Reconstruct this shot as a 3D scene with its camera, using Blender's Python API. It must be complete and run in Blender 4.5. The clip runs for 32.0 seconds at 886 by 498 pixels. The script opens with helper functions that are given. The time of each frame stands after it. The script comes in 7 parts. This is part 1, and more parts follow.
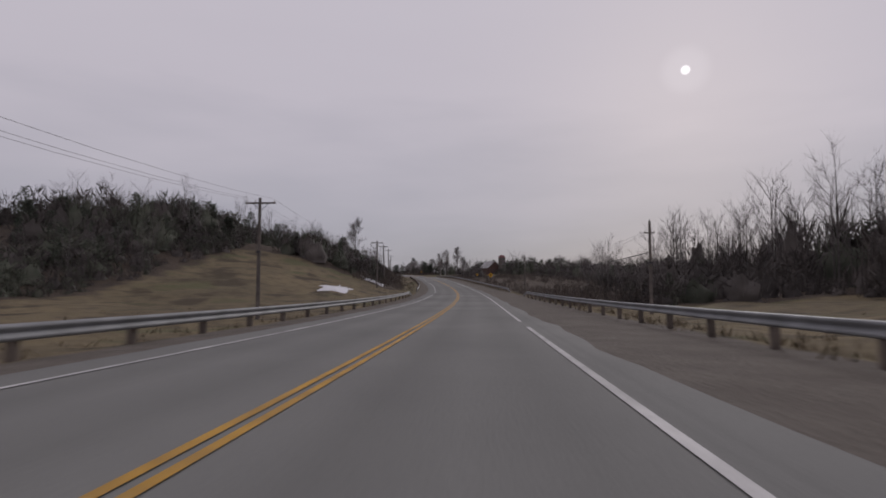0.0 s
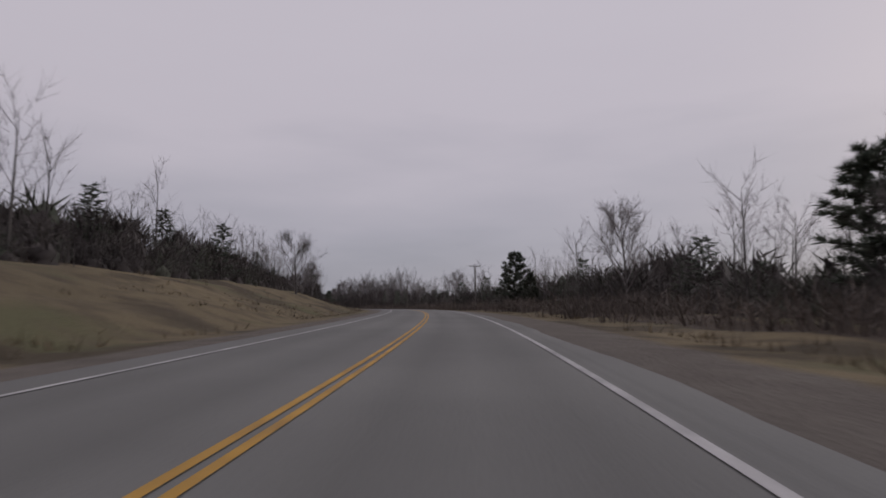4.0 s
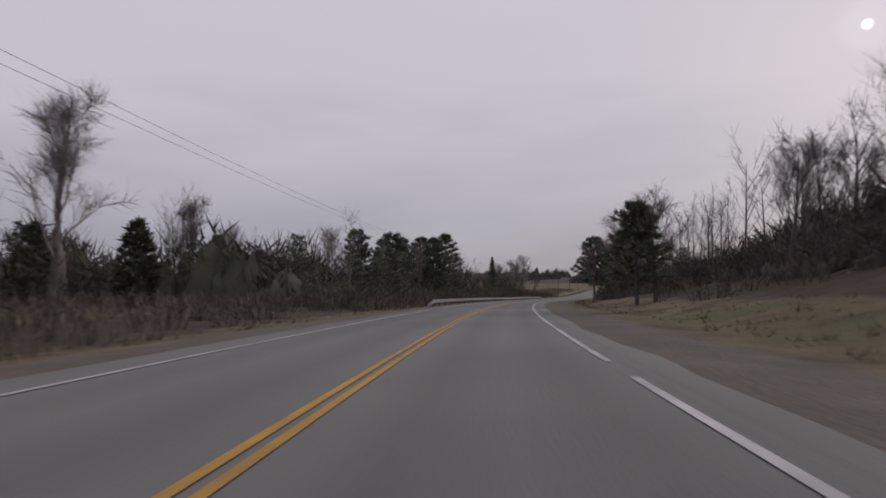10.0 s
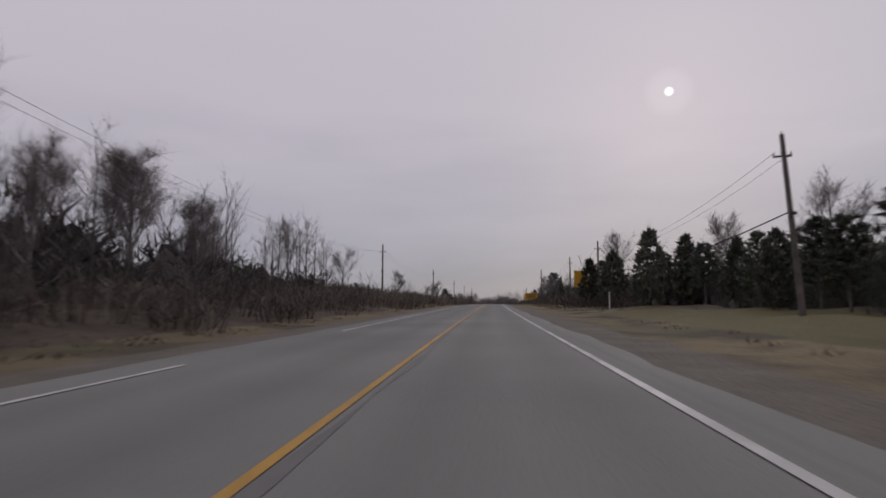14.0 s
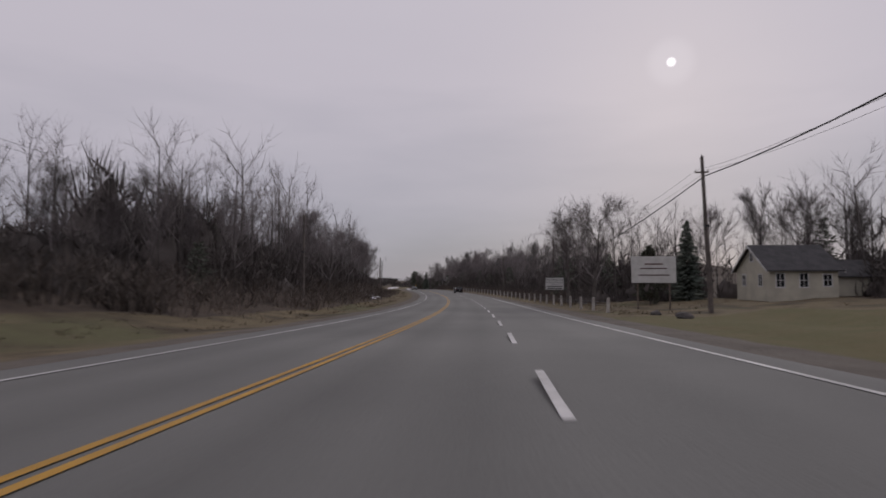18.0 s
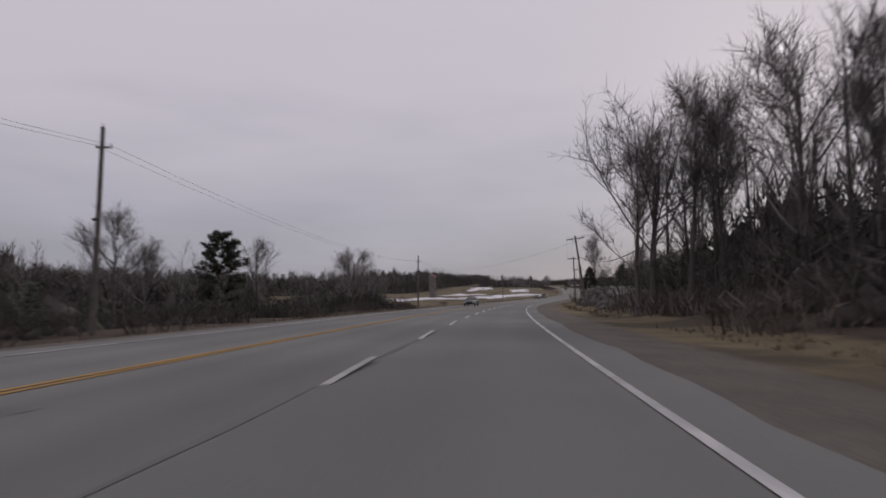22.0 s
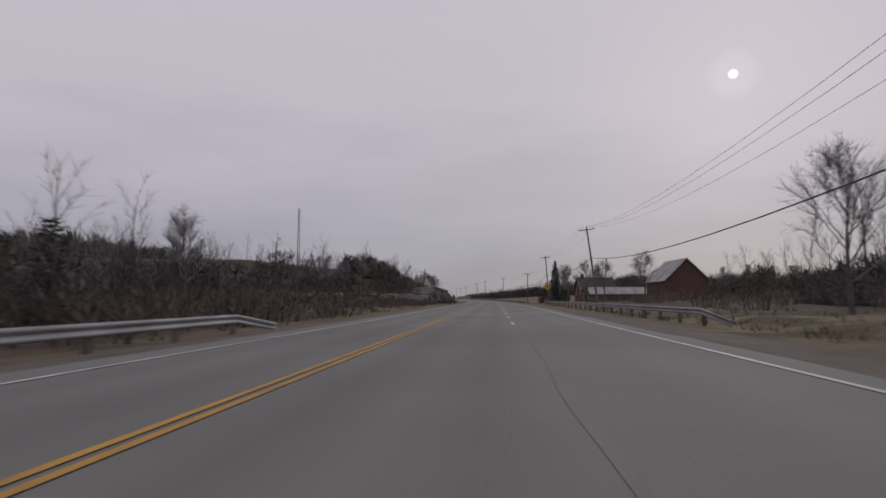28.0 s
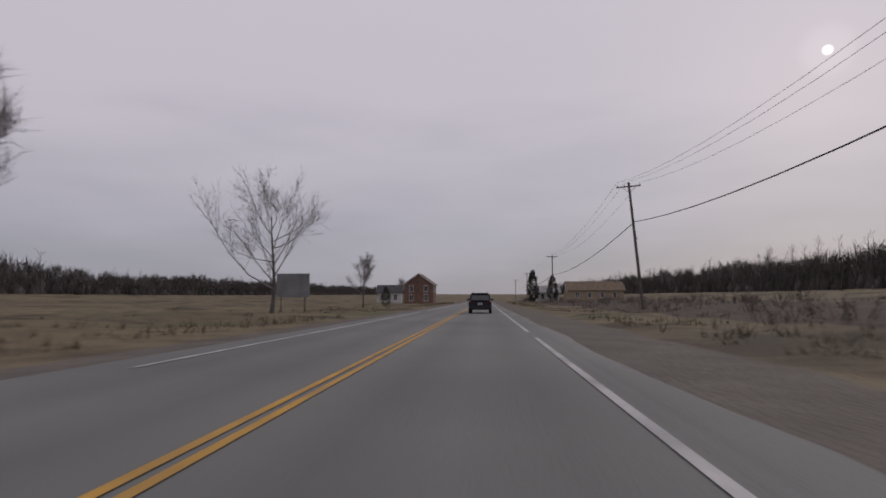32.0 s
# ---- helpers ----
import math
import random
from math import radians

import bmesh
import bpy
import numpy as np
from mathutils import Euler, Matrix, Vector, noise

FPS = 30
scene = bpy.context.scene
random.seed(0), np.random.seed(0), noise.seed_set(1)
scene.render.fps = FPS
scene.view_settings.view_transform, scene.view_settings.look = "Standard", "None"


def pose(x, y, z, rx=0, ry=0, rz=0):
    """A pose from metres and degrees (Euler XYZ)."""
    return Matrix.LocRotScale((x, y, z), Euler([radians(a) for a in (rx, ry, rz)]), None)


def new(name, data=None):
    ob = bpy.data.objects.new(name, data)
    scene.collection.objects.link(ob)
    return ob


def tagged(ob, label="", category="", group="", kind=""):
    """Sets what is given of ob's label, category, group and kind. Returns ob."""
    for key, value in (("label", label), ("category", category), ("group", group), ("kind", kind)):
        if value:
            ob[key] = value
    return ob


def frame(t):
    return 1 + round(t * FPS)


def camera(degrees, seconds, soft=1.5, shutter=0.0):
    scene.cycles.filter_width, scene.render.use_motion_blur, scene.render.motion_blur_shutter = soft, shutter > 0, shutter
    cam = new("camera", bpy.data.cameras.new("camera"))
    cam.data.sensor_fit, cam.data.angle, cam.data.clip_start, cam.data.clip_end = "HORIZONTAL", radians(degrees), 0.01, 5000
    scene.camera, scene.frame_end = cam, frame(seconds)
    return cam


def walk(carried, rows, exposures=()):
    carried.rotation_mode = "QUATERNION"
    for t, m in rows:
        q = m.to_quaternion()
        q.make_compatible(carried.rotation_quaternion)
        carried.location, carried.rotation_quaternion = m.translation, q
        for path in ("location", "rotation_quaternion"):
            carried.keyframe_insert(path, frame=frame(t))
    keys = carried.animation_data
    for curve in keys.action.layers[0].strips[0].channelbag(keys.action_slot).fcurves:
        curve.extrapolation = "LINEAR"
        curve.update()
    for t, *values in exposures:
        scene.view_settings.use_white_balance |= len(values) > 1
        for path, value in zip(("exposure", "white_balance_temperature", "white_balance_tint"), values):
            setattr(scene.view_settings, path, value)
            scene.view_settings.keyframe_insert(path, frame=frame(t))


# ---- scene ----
# A drive along a country highway in late winter. All plan numbers are in true metres along the road (s), across it
# (u, to the right of the yellow line) and up; the drive is so fast that the place stands as a model at the scale SCALE.
SCALE = 0.3
SPEED = 130.0
EYE = 1.13
LANE = 3.62
SECONDS = 32.0

# seconds of the drive and the road's heading there, degrees to the left
HEADING = [(0, 0.72), (0.5, 1.89), (1, 7.59), (1.5, 10.76), (2, 8.85), (2.5, 10.12), (3, 15.63), (3.5, 17.96), (4.5, 32.22), (5.5, 46.87), (6, 50.01), (6.5, 48.26), (7, 44.65), (8, 34.44), (9, 25.02), (10, 13.67), (11, 2.91), (11.5, -1.51), (12, 0.24), (12.5, -0.49), (13, -2.42), (14, -0.94), (14.5, -1.63), (16.5, -2.8), (17, -1.76), (17.5, -1.92)]
HEADING += [(18, -1.11), (18.5, 1.72), (19, 6.23), (19.5, 10.27), (20, 10.51), (20.5, 11.06), (21, 11.79), (21.5, 10.2), (22.5, 4.48), (23, -0.42), (23.5, -4.19), (24, -3.88), (24.5, -4.12), (25, -0.14), (25.5, 2.95), (26, 2.55), (26.5, 2.45), (28.5, 3.74), (29, 3.77), (29.5, 5.73), (30, 11.95), (30.5, 11.78), (31, 12.03), (31.5, 11.71), (32, 11.66)]
# seconds of the drive and the road's slope there, degrees uphill
SLOPE = [(-0.6, -0.92), (0, -0.51), (0.5, 0.75), (1, 2.32), (1.5, 2.76), (2, 1.08), (2.5, 1.86), (3, 2.26), (3.5, 1.66), (4, 0.92), (4.5, 0.33), (5, 0), (5.5, -0.11), (6, 0.01), (6.5, 0.18), (7, 0.34), (7.5, 0.43), (8, 0.36), (8.5, -0.2), (9, -1.03), (9.5, -1.41), (10, -1.62), (10.5, -1.73), (11, -1.86), (11.5, -1.39), (12, -0.35), (12.5, -0.05), (13, 0.33), (13.5, 0.89), (14, 0.84), (14.5, 0.91), (15, 0.65), (15.5, 0.33), (16, 0.03), (16.5, -0.26), (17, -0.24)]
SLOPE += [(17.5, -0.6), (18, -1.93), (18.5, -0.8), (19, -0.13), (19.5, -0.06), (20, -0.84), (20.5, -1.15), (21, -1.53), (21.5, -1.49), (22, -1.46), (22.5, -1.4), (23, -1.07), (23.5, -0.48), (24, -0.51), (24.5, -0.39), (25, 0.76), (25.5, 1.36), (26, 0.59), (26.5, -0.55), (27, -0.52), (27.5, -0.22), (28, 0.1), (28.5, 0.29), (29, -0.02), (29.5, 0.22), (30, 0.66), (30.5, 0.5), (31, -0.12), (31.5, -0.36), (32, -0.58), (32.5, -0.52), (33, -0.5), (33.5, -0.3), (34, -0.08), (40, 0), (46, 0)]
START, END = -80.0, 5900.0
STEPS = np.arange(START, END + 1.0)
_turn = np.interp(STEPS, [t * SPEED for t, a in HEADING], [a for t, a in HEADING])
_pad = np.pad(_turn, 35, mode="edge")
TURN = np.radians(np.convolve(_pad, np.ones(71) / 71.0, mode="valid"))
_x = np.concatenate(([0.0], np.cumsum(-np.sin(TURN[:-1]))))
_y = np.concatenate(([0.0], np.cumsum(np.cos(TURN[:-1]))))
_slope = np.interp(STEPS, [t * SPEED for t, a in SLOPE], [a for t, a in SLOPE])
GRADE = np.radians(np.convolve(np.pad(_slope, 20, mode="edge"), np.ones(41) / 41.0, mode="valid"))
_z = np.concatenate(([0.0], np.cumsum(np.tan(GRADE[:-1]))))
LINE_Z = _z - np.interp(0.0, STEPS, _z)
LOWEST = float(LINE_Z.min())
LINE_X = _x - np.interp(0.0, STEPS, _x)
LINE_Y = _y - np.interp(0.0, STEPS, _y)


def heading(s):
    """The road's heading at s, radians to the left of +y."""
    return float(np.interp(s, STEPS, TURN))


def plan(s, u):
    """Station and offset to x, y in true metres."""
    a = heading(s)
    return float(np.interp(s, STEPS, LINE_X)) + u * math.cos(a), float(np.interp(s, STEPS, LINE_Y)) + u * math.sin(a)


def rise(s):
    """How high the road lies at s (a number or an array)."""
    return np.interp(s, STEPS, LINE_Z)


def site(s, u, z=0.0):
    """Station, offset and height over the road to x, y, z in true metres."""
    return (*plan(s, u), z + float(rise(s)))


# seconds, offset from the yellow line, degrees that the camera looks left of the road, degrees up
DRIVE = [(0, 2.07, 3.81, 4.5), (0.5, 2.11, 3.49, 4.56), (1, 2.13, 3.26, 4.62), (1.5, 1.94, 4.21, 4.86), (2, 1.74, 5.08, 5.1), (2.2, 1.81, 4.52, 5.1), (3, 2.11, 2.5, 5.1), (5.5, 1.43, 4.17, 4.66), (6, 1.26, 3.15, 4.6), (7, 1.85, 4.66, 4.55), (8, 1.54, 4.7, 4.47), (9, 2.36, 4.01, 4.93), (10, 1.71, 4.58, 4.43), (11, 1.86, 5.22, 4.4), (11.1, 1.87, 4.9, 4.4), (11.5, 1.92, 3.59, 4.4), (12, 1.95, 2.04, 4.4), (12.5, 1.92, 3.32, 4.6)]
DRIVE += [(13, 1.88, 4.88, 4.8), (13.5, 1.76, 4.74, 4.9), (14, 1.63, 4.57, 5), (14.5, 1.67, 4.71, 4.92), (16.5, 1.89, 5.26, 4.58), (17, 2.19, 4.5, 4.5), (17.5, 2.87, 4.35, 4.7), (18, 2.88, 4.19, 4.9), (18.5, 2.21, 3.83, 4.75), (19, 1.99, 3.45, 4.6), (19.5, 1.82, 3.97, 4.53), (20, 1.63, 4.41, 4.45), (20.5, 1.8, 3.65, 4.72), (21, 2.22, 2.89, 5), (21.5, 3.79, 3.73, 5), (22, 5.93, 5.25, 5), (22.3, 5.52, 5.07, 5), (22.5, 5.22, 4.95, 5)]
DRIVE += [(23, 5.21, 4.63, 5), (23.5, 5.24, 4.45, 4.95), (24, 5.45, 4.5, 4.9), (24.5, 5.24, 4.6, 4.93), (25, 5.22, 3.67, 4.95), (25.5, 5.5, 4.88, 4.97), (26, 5.77, 5.98, 5), (26.5, 5.63, 5.24, 5), (28.5, 2.04, 5.43, 5), (29, 2, 4.04, 5), (29.5, 1.92, 3.86, 4.6), (30, 1.81, 3.8, 4.65), (30.25, 1.8, 4.84, 4.68), (30.5, 1.81, 4.61, 4.65), (31, 1.81, 4.13, 4.5), (31.5, 2, 4.17, 4.8), (32, 2.16, 4.21, 5)]


def driven(t):
    k = [r[0] for r in DRIVE]
    u, left, up = (float(np.interp(t, k, [r[i] for r in DRIVE])) for i in (1, 2, 3))
    x, y, z = site(t * SPEED, u, EYE)
    up += math.degrees(float(np.interp(t * SPEED, STEPS, GRADE)))
    return pose(x * SCALE, y * SCALE, z * SCALE, 90 + up, 0, math.degrees(heading(t * SPEED)) + left)


# seconds and stops: the camera's own exposure drifts a little
EXPOSURES = [(0, 0.02), (3, 0.0), (6, 0.06), (8, 0.1), (9, 0.12), (10, 0.17), (11, 0.28), (12, 0.14), (13, 0.04), (17, 0.0), (18, 0.04), (19, 0.16), (20, 0.14), (21, 0.13), (22, 0.1), (23, 0.12), (24, 0.04), (26, 0.05), (29, 0.05), (30, 0.05), (31, 0.09), (32, 0.09)]
cam = camera(75.0, SECONDS, soft=1.7, shutter=0.06)
walk(cam, [(i * 0.2, driven(i * 0.2)) for i in range(int(SECONDS * 5) + 1)], exposures=EXPOSURES)

# ---- sky and sun: a thin overcast with the sun showing as a small pale disc ----
SUN_RIGHT, SUN_UP = 18.6, 19.7
sun_dir = Vector((math.sin(radians(SUN_RIGHT)) * math.cos(radians(SUN_UP)), math.cos(radians(SUN_RIGHT)) * math.cos(radians(SUN_UP)), math.sin(radians(SUN_UP))))
world = bpy.data.worlds.new("world")
scene.world = world
world.use_nodes = True
wt = world.node_tree
wt.nodes.clear()


def wnode(kind, **inputs):
    n = wt.nodes.new(kind)
    for k, v in inputs.items():
        n.inputs[k].default_value = v
    return n


w_out = wnode("ShaderNodeOutputWorld")
w_sky = wt.nodes.new("ShaderNodeTexSky")
w_sky.sky_type = "NISHITA"
w_sky.sun_disc = False
w_sky.sun_elevation, w_sky.sun_rotation = radians(SUN_UP), radians(SUN_RIGHT)
w_geo = wt.nodes.new("ShaderNodeTexCoord")
w_sep = wt.nodes.new("ShaderNodeSeparateXYZ")
wt.links.new(w_geo.outputs["Generated"], w_sep.inputs[0])
# cloud layer: darker and bluer at the horizon, long faint bands across
w_map = wt.nodes.new("ShaderNodeMapping")
w_map.inputs["Scale"].default_value = (2.0, 2.0, 9.0)
wt.links.new(w_geo.outputs["Generated"], w_map.inputs[0])
w_noise = wnode("ShaderNodeTexNoise", Scale=1.3, Detail=4.0, Roughness=0.5)
wt.links.new(w_map.outputs[0], w_noise.inputs["Vector"])
w_band = wt.nodes.new("ShaderNodeMath")
w_band.operation = "MULTIPLY_ADD"
w_band.inputs[1].default_value, w_band.inputs[2].default_value = 0.22, -0.11
wt.links.new(w_noise.outputs[0], w_band.inputs[0])
w_el = wt.nodes.new("ShaderNodeMath")
w_el.operation = "ADD"
wt.links.new(w_sep.outputs["Z"], w_el.inputs[0])
wt.links.new(w_band.outputs[0], w_el.inputs[1])
w_ramp = wt.nodes.new("ShaderNodeValToRGB")
els = w_ramp.color_ramp.elements
els[0].position, els[0].color = 0.0, (0.27, 0.27, 0.315, 1)
els[1].position, els[1].color = 0.55, (0.53, 0.492, 0.55, 1)
e = els.new(0.12)
e.color = (0.37, 0.355, 0.41, 1)
e = els.new(0.3)
e.color = (0.50, 0.463, 0.52, 1)
wt.links.new(w_el.outputs[0], w_ramp.inputs[0])
w_cloud = wnode("ShaderNodeBackground", Strength=0.98)
wt.links.new(w_ramp.outputs[0], w_cloud.inputs[0])
w_blue = wnode("ShaderNodeBackground", Strength=0.004)
wt.links.new(w_sky.outputs[0], w_blue.inputs[0])
# the sun's disc through the cloud
w_dot = wt.nodes.new("ShaderNodeVectorMath")
w_dot.operation = "DOT_PRODUCT"
w_dot.inputs[1].default_value = sun_dir
wt.links.new(w_geo.outputs["Generated"], w_dot.inputs[0])
w_disc = wt.nodes.new("ShaderNodeMapRange")
w_disc.interpolation_type = "SMOOTHSTEP"
w_disc.inputs[1].default_value, w_disc.inputs[2].default_value = math.cos(radians(0.48)), math.cos(radians(0.0))
w_disc.inputs[4].default_value = 0.75
wt.links.new(w_dot.outputs["Value"], w_disc.inputs[0])
# and the faint glow of the thin cloud round it
w_glow = wt.nodes.new("ShaderNodeMapRange")
w_glow.interpolation_type = "SMOOTHERSTEP"
w_glow.inputs[1].default_value, w_glow.inputs[2].default_value = math.cos(radians(2.6)), 1.0
w_glow.inputs[4].default_value = 0.05
wt.links.new(w_dot.outputs["Value"], w_glow.inputs[0])
w_both = wt.nodes.new("ShaderNodeMath")
w_both.operation = "ADD"
wt.links.new(w_disc.outputs[0], w_both.inputs[0])
wt.links.new(w_glow.outputs[0], w_both.inputs[1])
w_sun = wnode("ShaderNodeBackground", Color=(1, 0.97, 0.99, 1))
wt.links.new(w_both.outputs[0], w_sun.inputs[1])
w_add, w_add2 = wt.nodes.new("ShaderNodeAddShader"), wt.nodes.new("ShaderNodeAddShader")
wt.links.new(w_cloud.outputs[0], w_add.inputs[0])
wt.links.new(w_blue.outputs[0], w_add.inputs[1])
wt.links.new(w_add.outputs[0], w_add2.inputs[0])
wt.links.new(w_sun.outputs[0], w_add2.inputs[1])
wt.links.new(w_add2.outputs[0], w_out.inputs[0])
sun_data = bpy.data.lights.new("sun", "SUN")
sun_data.energy, sun_data.angle, sun_data.color = 0.5, radians(14), (1.0, 0.95, 0.92)
sun = new("sun", sun_data)
sun.rotation_euler = (-sun_dir).to_track_quat("-Z", "Y").to_euler()

# ---- materials ----


def material(name, base, second=None, rough=0.85, metal=0.0, scale=2.0, fine=40.0, bump=0.15, vary=0.15, piece=0.0, spec=0.3, mix=0.5):
    """A surface of two tones with large patches, fine grain and relief; piece: how far one thing differs from the next."""
    m = bpy.data.materials.new(name)
    m.use_nodes = True
    t = m.node_tree
    n, ln = t.nodes, t.links
    b = n["Principled BSDF"]
    b.inputs["Roughness"].default_value, b.inputs["Metallic"].default_value = rough, metal
    b.inputs["Specular IOR Level"].default_value = spec
    tc = n.new("ShaderNodeTexCoord")
    big, small = n.new("ShaderNodeTexNoise"), n.new("ShaderNodeTexNoise")
    big.inputs["Scale"].default_value, big.inputs["Detail"].default_value = scale, 5.0
    small.inputs["Scale"].default_value, small.inputs["Detail"].default_value = fine, 3.0
    for q in (big, small):
        ln.new(tc.outputs["Object"], q.inputs["Vector"])
    second = second or tuple(c * 0.7 for c in base)
    mx = n.new("ShaderNodeMix")
    mx.data_type = "RGBA"
    mx.inputs["A"].default_value, mx.inputs["B"].default_value = (*base, 1), (*second, 1)
    rg = n.new("ShaderNodeMapRange")
    rg.inputs[1].default_value, rg.inputs[2].default_value = mix - 0.15, mix + 0.15
    ln.new(big.outputs[0], rg.inputs[0])
    ln.new(rg.outputs[0], mx.inputs["Factor"])
    hs = n.new("ShaderNodeHueSaturation")
    ln.new(mx.outputs["Result"], hs.inputs["Color"])
    val = n.new("ShaderNodeMath")
    val.operation = "MULTIPLY_ADD"
    val.inputs[1].default_value, val.inputs[2].default_value = 2 * vary, 1.0 - vary
    ln.new(small.outputs[0], val.inputs[0])
    last = val.outputs[0]
    if piece:
        oi = n.new("ShaderNodeObjectInfo")
        p = n.new("ShaderNodeMath")
        p.operation = "MULTIPLY_ADD"
        p.inputs[1].default_value, p.inputs[2].default_value = 2 * piece, 1.0 - piece
        ln.new(oi.outputs["Random"], p.inputs[0])
        q = n.new("ShaderNodeMath")
        q.operation = "MULTIPLY"
        ln.new(last, q.inputs[0])
        ln.new(p.outputs[0], q.inputs[1])
        last = q.outputs[0]
    ln.new(last, hs.inputs["Value"])
    ln.new(hs.outputs[0], b.inputs["Base Color"])
    if bump:
        bp = n.new("ShaderNodeBump")
        bp.inputs["Strength"].default_value, bp.inputs["Distance"].default_value = bump, 0.02
        ln.new(small.outputs[0], bp.inputs["Height"])
        ln.new(bp.outputs[0], b.inputs["Normal"])
    return m


def island(m, amount):
    """Lets each loose piece of one mesh differ in tone."""
    t = m.node_tree
    n, ln = t.nodes, t.links
    b = n["Principled BSDF"]
    src = b.inputs["Base Color"].links[0].from_socket
    g = n.new("ShaderNodeNewGeometry")
    p = n.new("ShaderNodeMath")
    p.operation = "MULTIPLY_ADD"
    p.inputs[1].default_value, p.inputs[2].default_value = 2 * amount, 1.0 - amount
    ln.new(g.outputs["Random Per Island"], p.inputs[0])
    hs = n.new("ShaderNodeHueSaturation")
    ln.new(src, hs.inputs["Color"])
    ln.new(p.outputs[0], hs.inputs["Value"])
    ln.new(hs.outputs[0], b.inputs["Base Color"])
    return m


BARK = material("bark", (0.125, 0.112, 0.104), (0.075, 0.068, 0.064), scale=1.5, fine=18, bump=0.4, piece=0.25)
TWIG = material("twigs", (0.22, 0.197, 0.193), (0.15, 0.134, 0.131), scale=0.6, fine=6, bump=0, piece=0.3)
BIRCH = material("birch_bark", (0.42, 0.40, 0.38), (0.12, 0.11, 0.10), scale=3.0, fine=14, piece=0.1, mix=0.6)
NEEDLE = island(material("pine_needles", (0.092, 0.11, 0.084), (0.13, 0.138, 0.108), scale=0.5, fine=5, bump=0, piece=0.3), 0.35)
NEEDLE_DARK = island(material("spruce_needles", (0.07, 0.087, 0.072), (0.1, 0.112, 0.09), scale=0.5, fine=5, bump=0, piece=0.3), 0.35)
CEDAR = island(material("cedar_scales", (0.066, 0.074, 0.054), (0.09, 0.09, 0.07), scale=0.6, fine=6, bump=0, piece=0.3), 0.35)
BRUSH = island(material("brush_stems", (0.14, 0.115, 0.098), (0.09, 0.076, 0.066), scale=0.15, fine=3, bump=0, piece=0.2), 0.4)
THICKET = island(material("dark_thicket", (0.1, 0.087, 0.08), (0.067, 0.059, 0.055), scale=0.1, fine=3, bump=0, piece=0.12), 0.35)
STRAW = island(material("dry_grass", (0.17, 0.135, 0.085), (0.10, 0.08, 0.055), scale=0.08, fine=3, bump=0, piece=0.12), 0.4)
POLE_WOOD = material("pole_wood", (0.17, 0.145, 0.13), (0.09, 0.08, 0.075), scale=1.2, fine=30, bump=0.3, piece=0.2)
POST_WOOD = material("post_wood", (0.16, 0.13, 0.11), (0.09, 0.075, 0.065), scale=2.0, fine=30, bump=0.3, piece=0.3)
STEEL = material("galvanised_steel", (0.27, 0.275, 0.285), (0.19, 0.195, 0.2), rough=0.62, metal=0.35, scale=0.8, fine=25, bump=0.05, vary=0.1, spec=0.5)
DARK_STEEL = material("dark_steel", (0.08, 0.08, 0.085), rough=0.55, metal=0.5, scale=2, fine=25, bump=0.05)
CONCRETE = material("concrete", (0.42, 0.40, 0.37), (0.28, 0.26, 0.24), scale=2.5, fine=30, bump=0.25, piece=0.12)
WIRE = material("cable", (0.03, 0.03, 0.033), rough=0.6, bump=0)
THIN_WIRE = material("thin_wire", (0.24, 0.24, 0.25), rough=0.5, metal=0.4, bump=0)
YELLOW_LINE = material("yellow_road_paint", (0.47, 0.26, 0.035), (0.33, 0.19, 0.045), rough=0.7, scale=1.2, fine=9, vary=0.3, bump=0.1, piece=0.08)
WHITE_LINE = material("white_road_paint", (0.55, 0.54, 0.53), (0.33, 0.325, 0.32), rough=0.7, scale=0.7, fine=9, vary=0.3, bump=0.1, piece=0.15)
SEAL = material("crack_seal", (0.115, 0.112, 0.11), (0.14, 0.137, 0.133), rough=0.75, scale=0.5, fine=9, vary=0.2, bump=0.1)
SNOW = material("old_snow", (0.72, 0.72, 0.75), (0.48, 0.48, 0.50), rough=0.6, scale=0.12, fine=3, vary=0.08, bump=0.2, mix=0.56)
ROCK = material("granite", (0.14, 0.127, 0.12), (0.055, 0.052, 0.05), rough=0.9, scale=0.9, fine=5, vary=0.55, bump=1.0)
YELLOW_SIGN = material("yellow_sign_face", (0.62, 0.33, 0.02), (0.52, 0.28, 0.02), rough=0.5, scale=3, fine=20, vary=0.05, bump=0)
WHITE_SIGN = material("white_sign_face", (0.60, 0.60, 0.58), (0.5, 0.5, 0.48), rough=0.5, scale=2, fine=20, vary=0.05, bump=0)
GREEN_SIGN = material("green_sign_face", (0.02, 0.14, 0.08), rough=0.5, scale=3, fine=20, vary=0.05, bump=0)
BLACK = material("black_paint", (0.02, 0.02, 0.021), rough=0.6, scale=3, fine=20, bump=0)
RED_PLASTIC = material("tail_lamp_red", (0.14, 0.008, 0.01), rough=0.25, bump=0, spec=0.5)
PALE_LAMP = material("head_lamp_clear", (0.75, 0.74, 0.70), rough=0.15, bump=0, spec=0.6)
GLASS = material("window_glass", (0.025, 0.028, 0.032), rough=0.08, bump=0, vary=0.02, spec=0.8)
TYRE = material("tyre_rubber", (0.02, 0.02, 0.02), rough=0.85, bump=0.1)
RIM = material("wheel_rim", (0.22, 0.22, 0.23), rough=0.4, metal=0.7, bump=0)
NAVY = material("dark_blue_car_paint", (0.010, 0.012, 0.02), rough=0.4, bump=0, vary=0.02, spec=0.2)
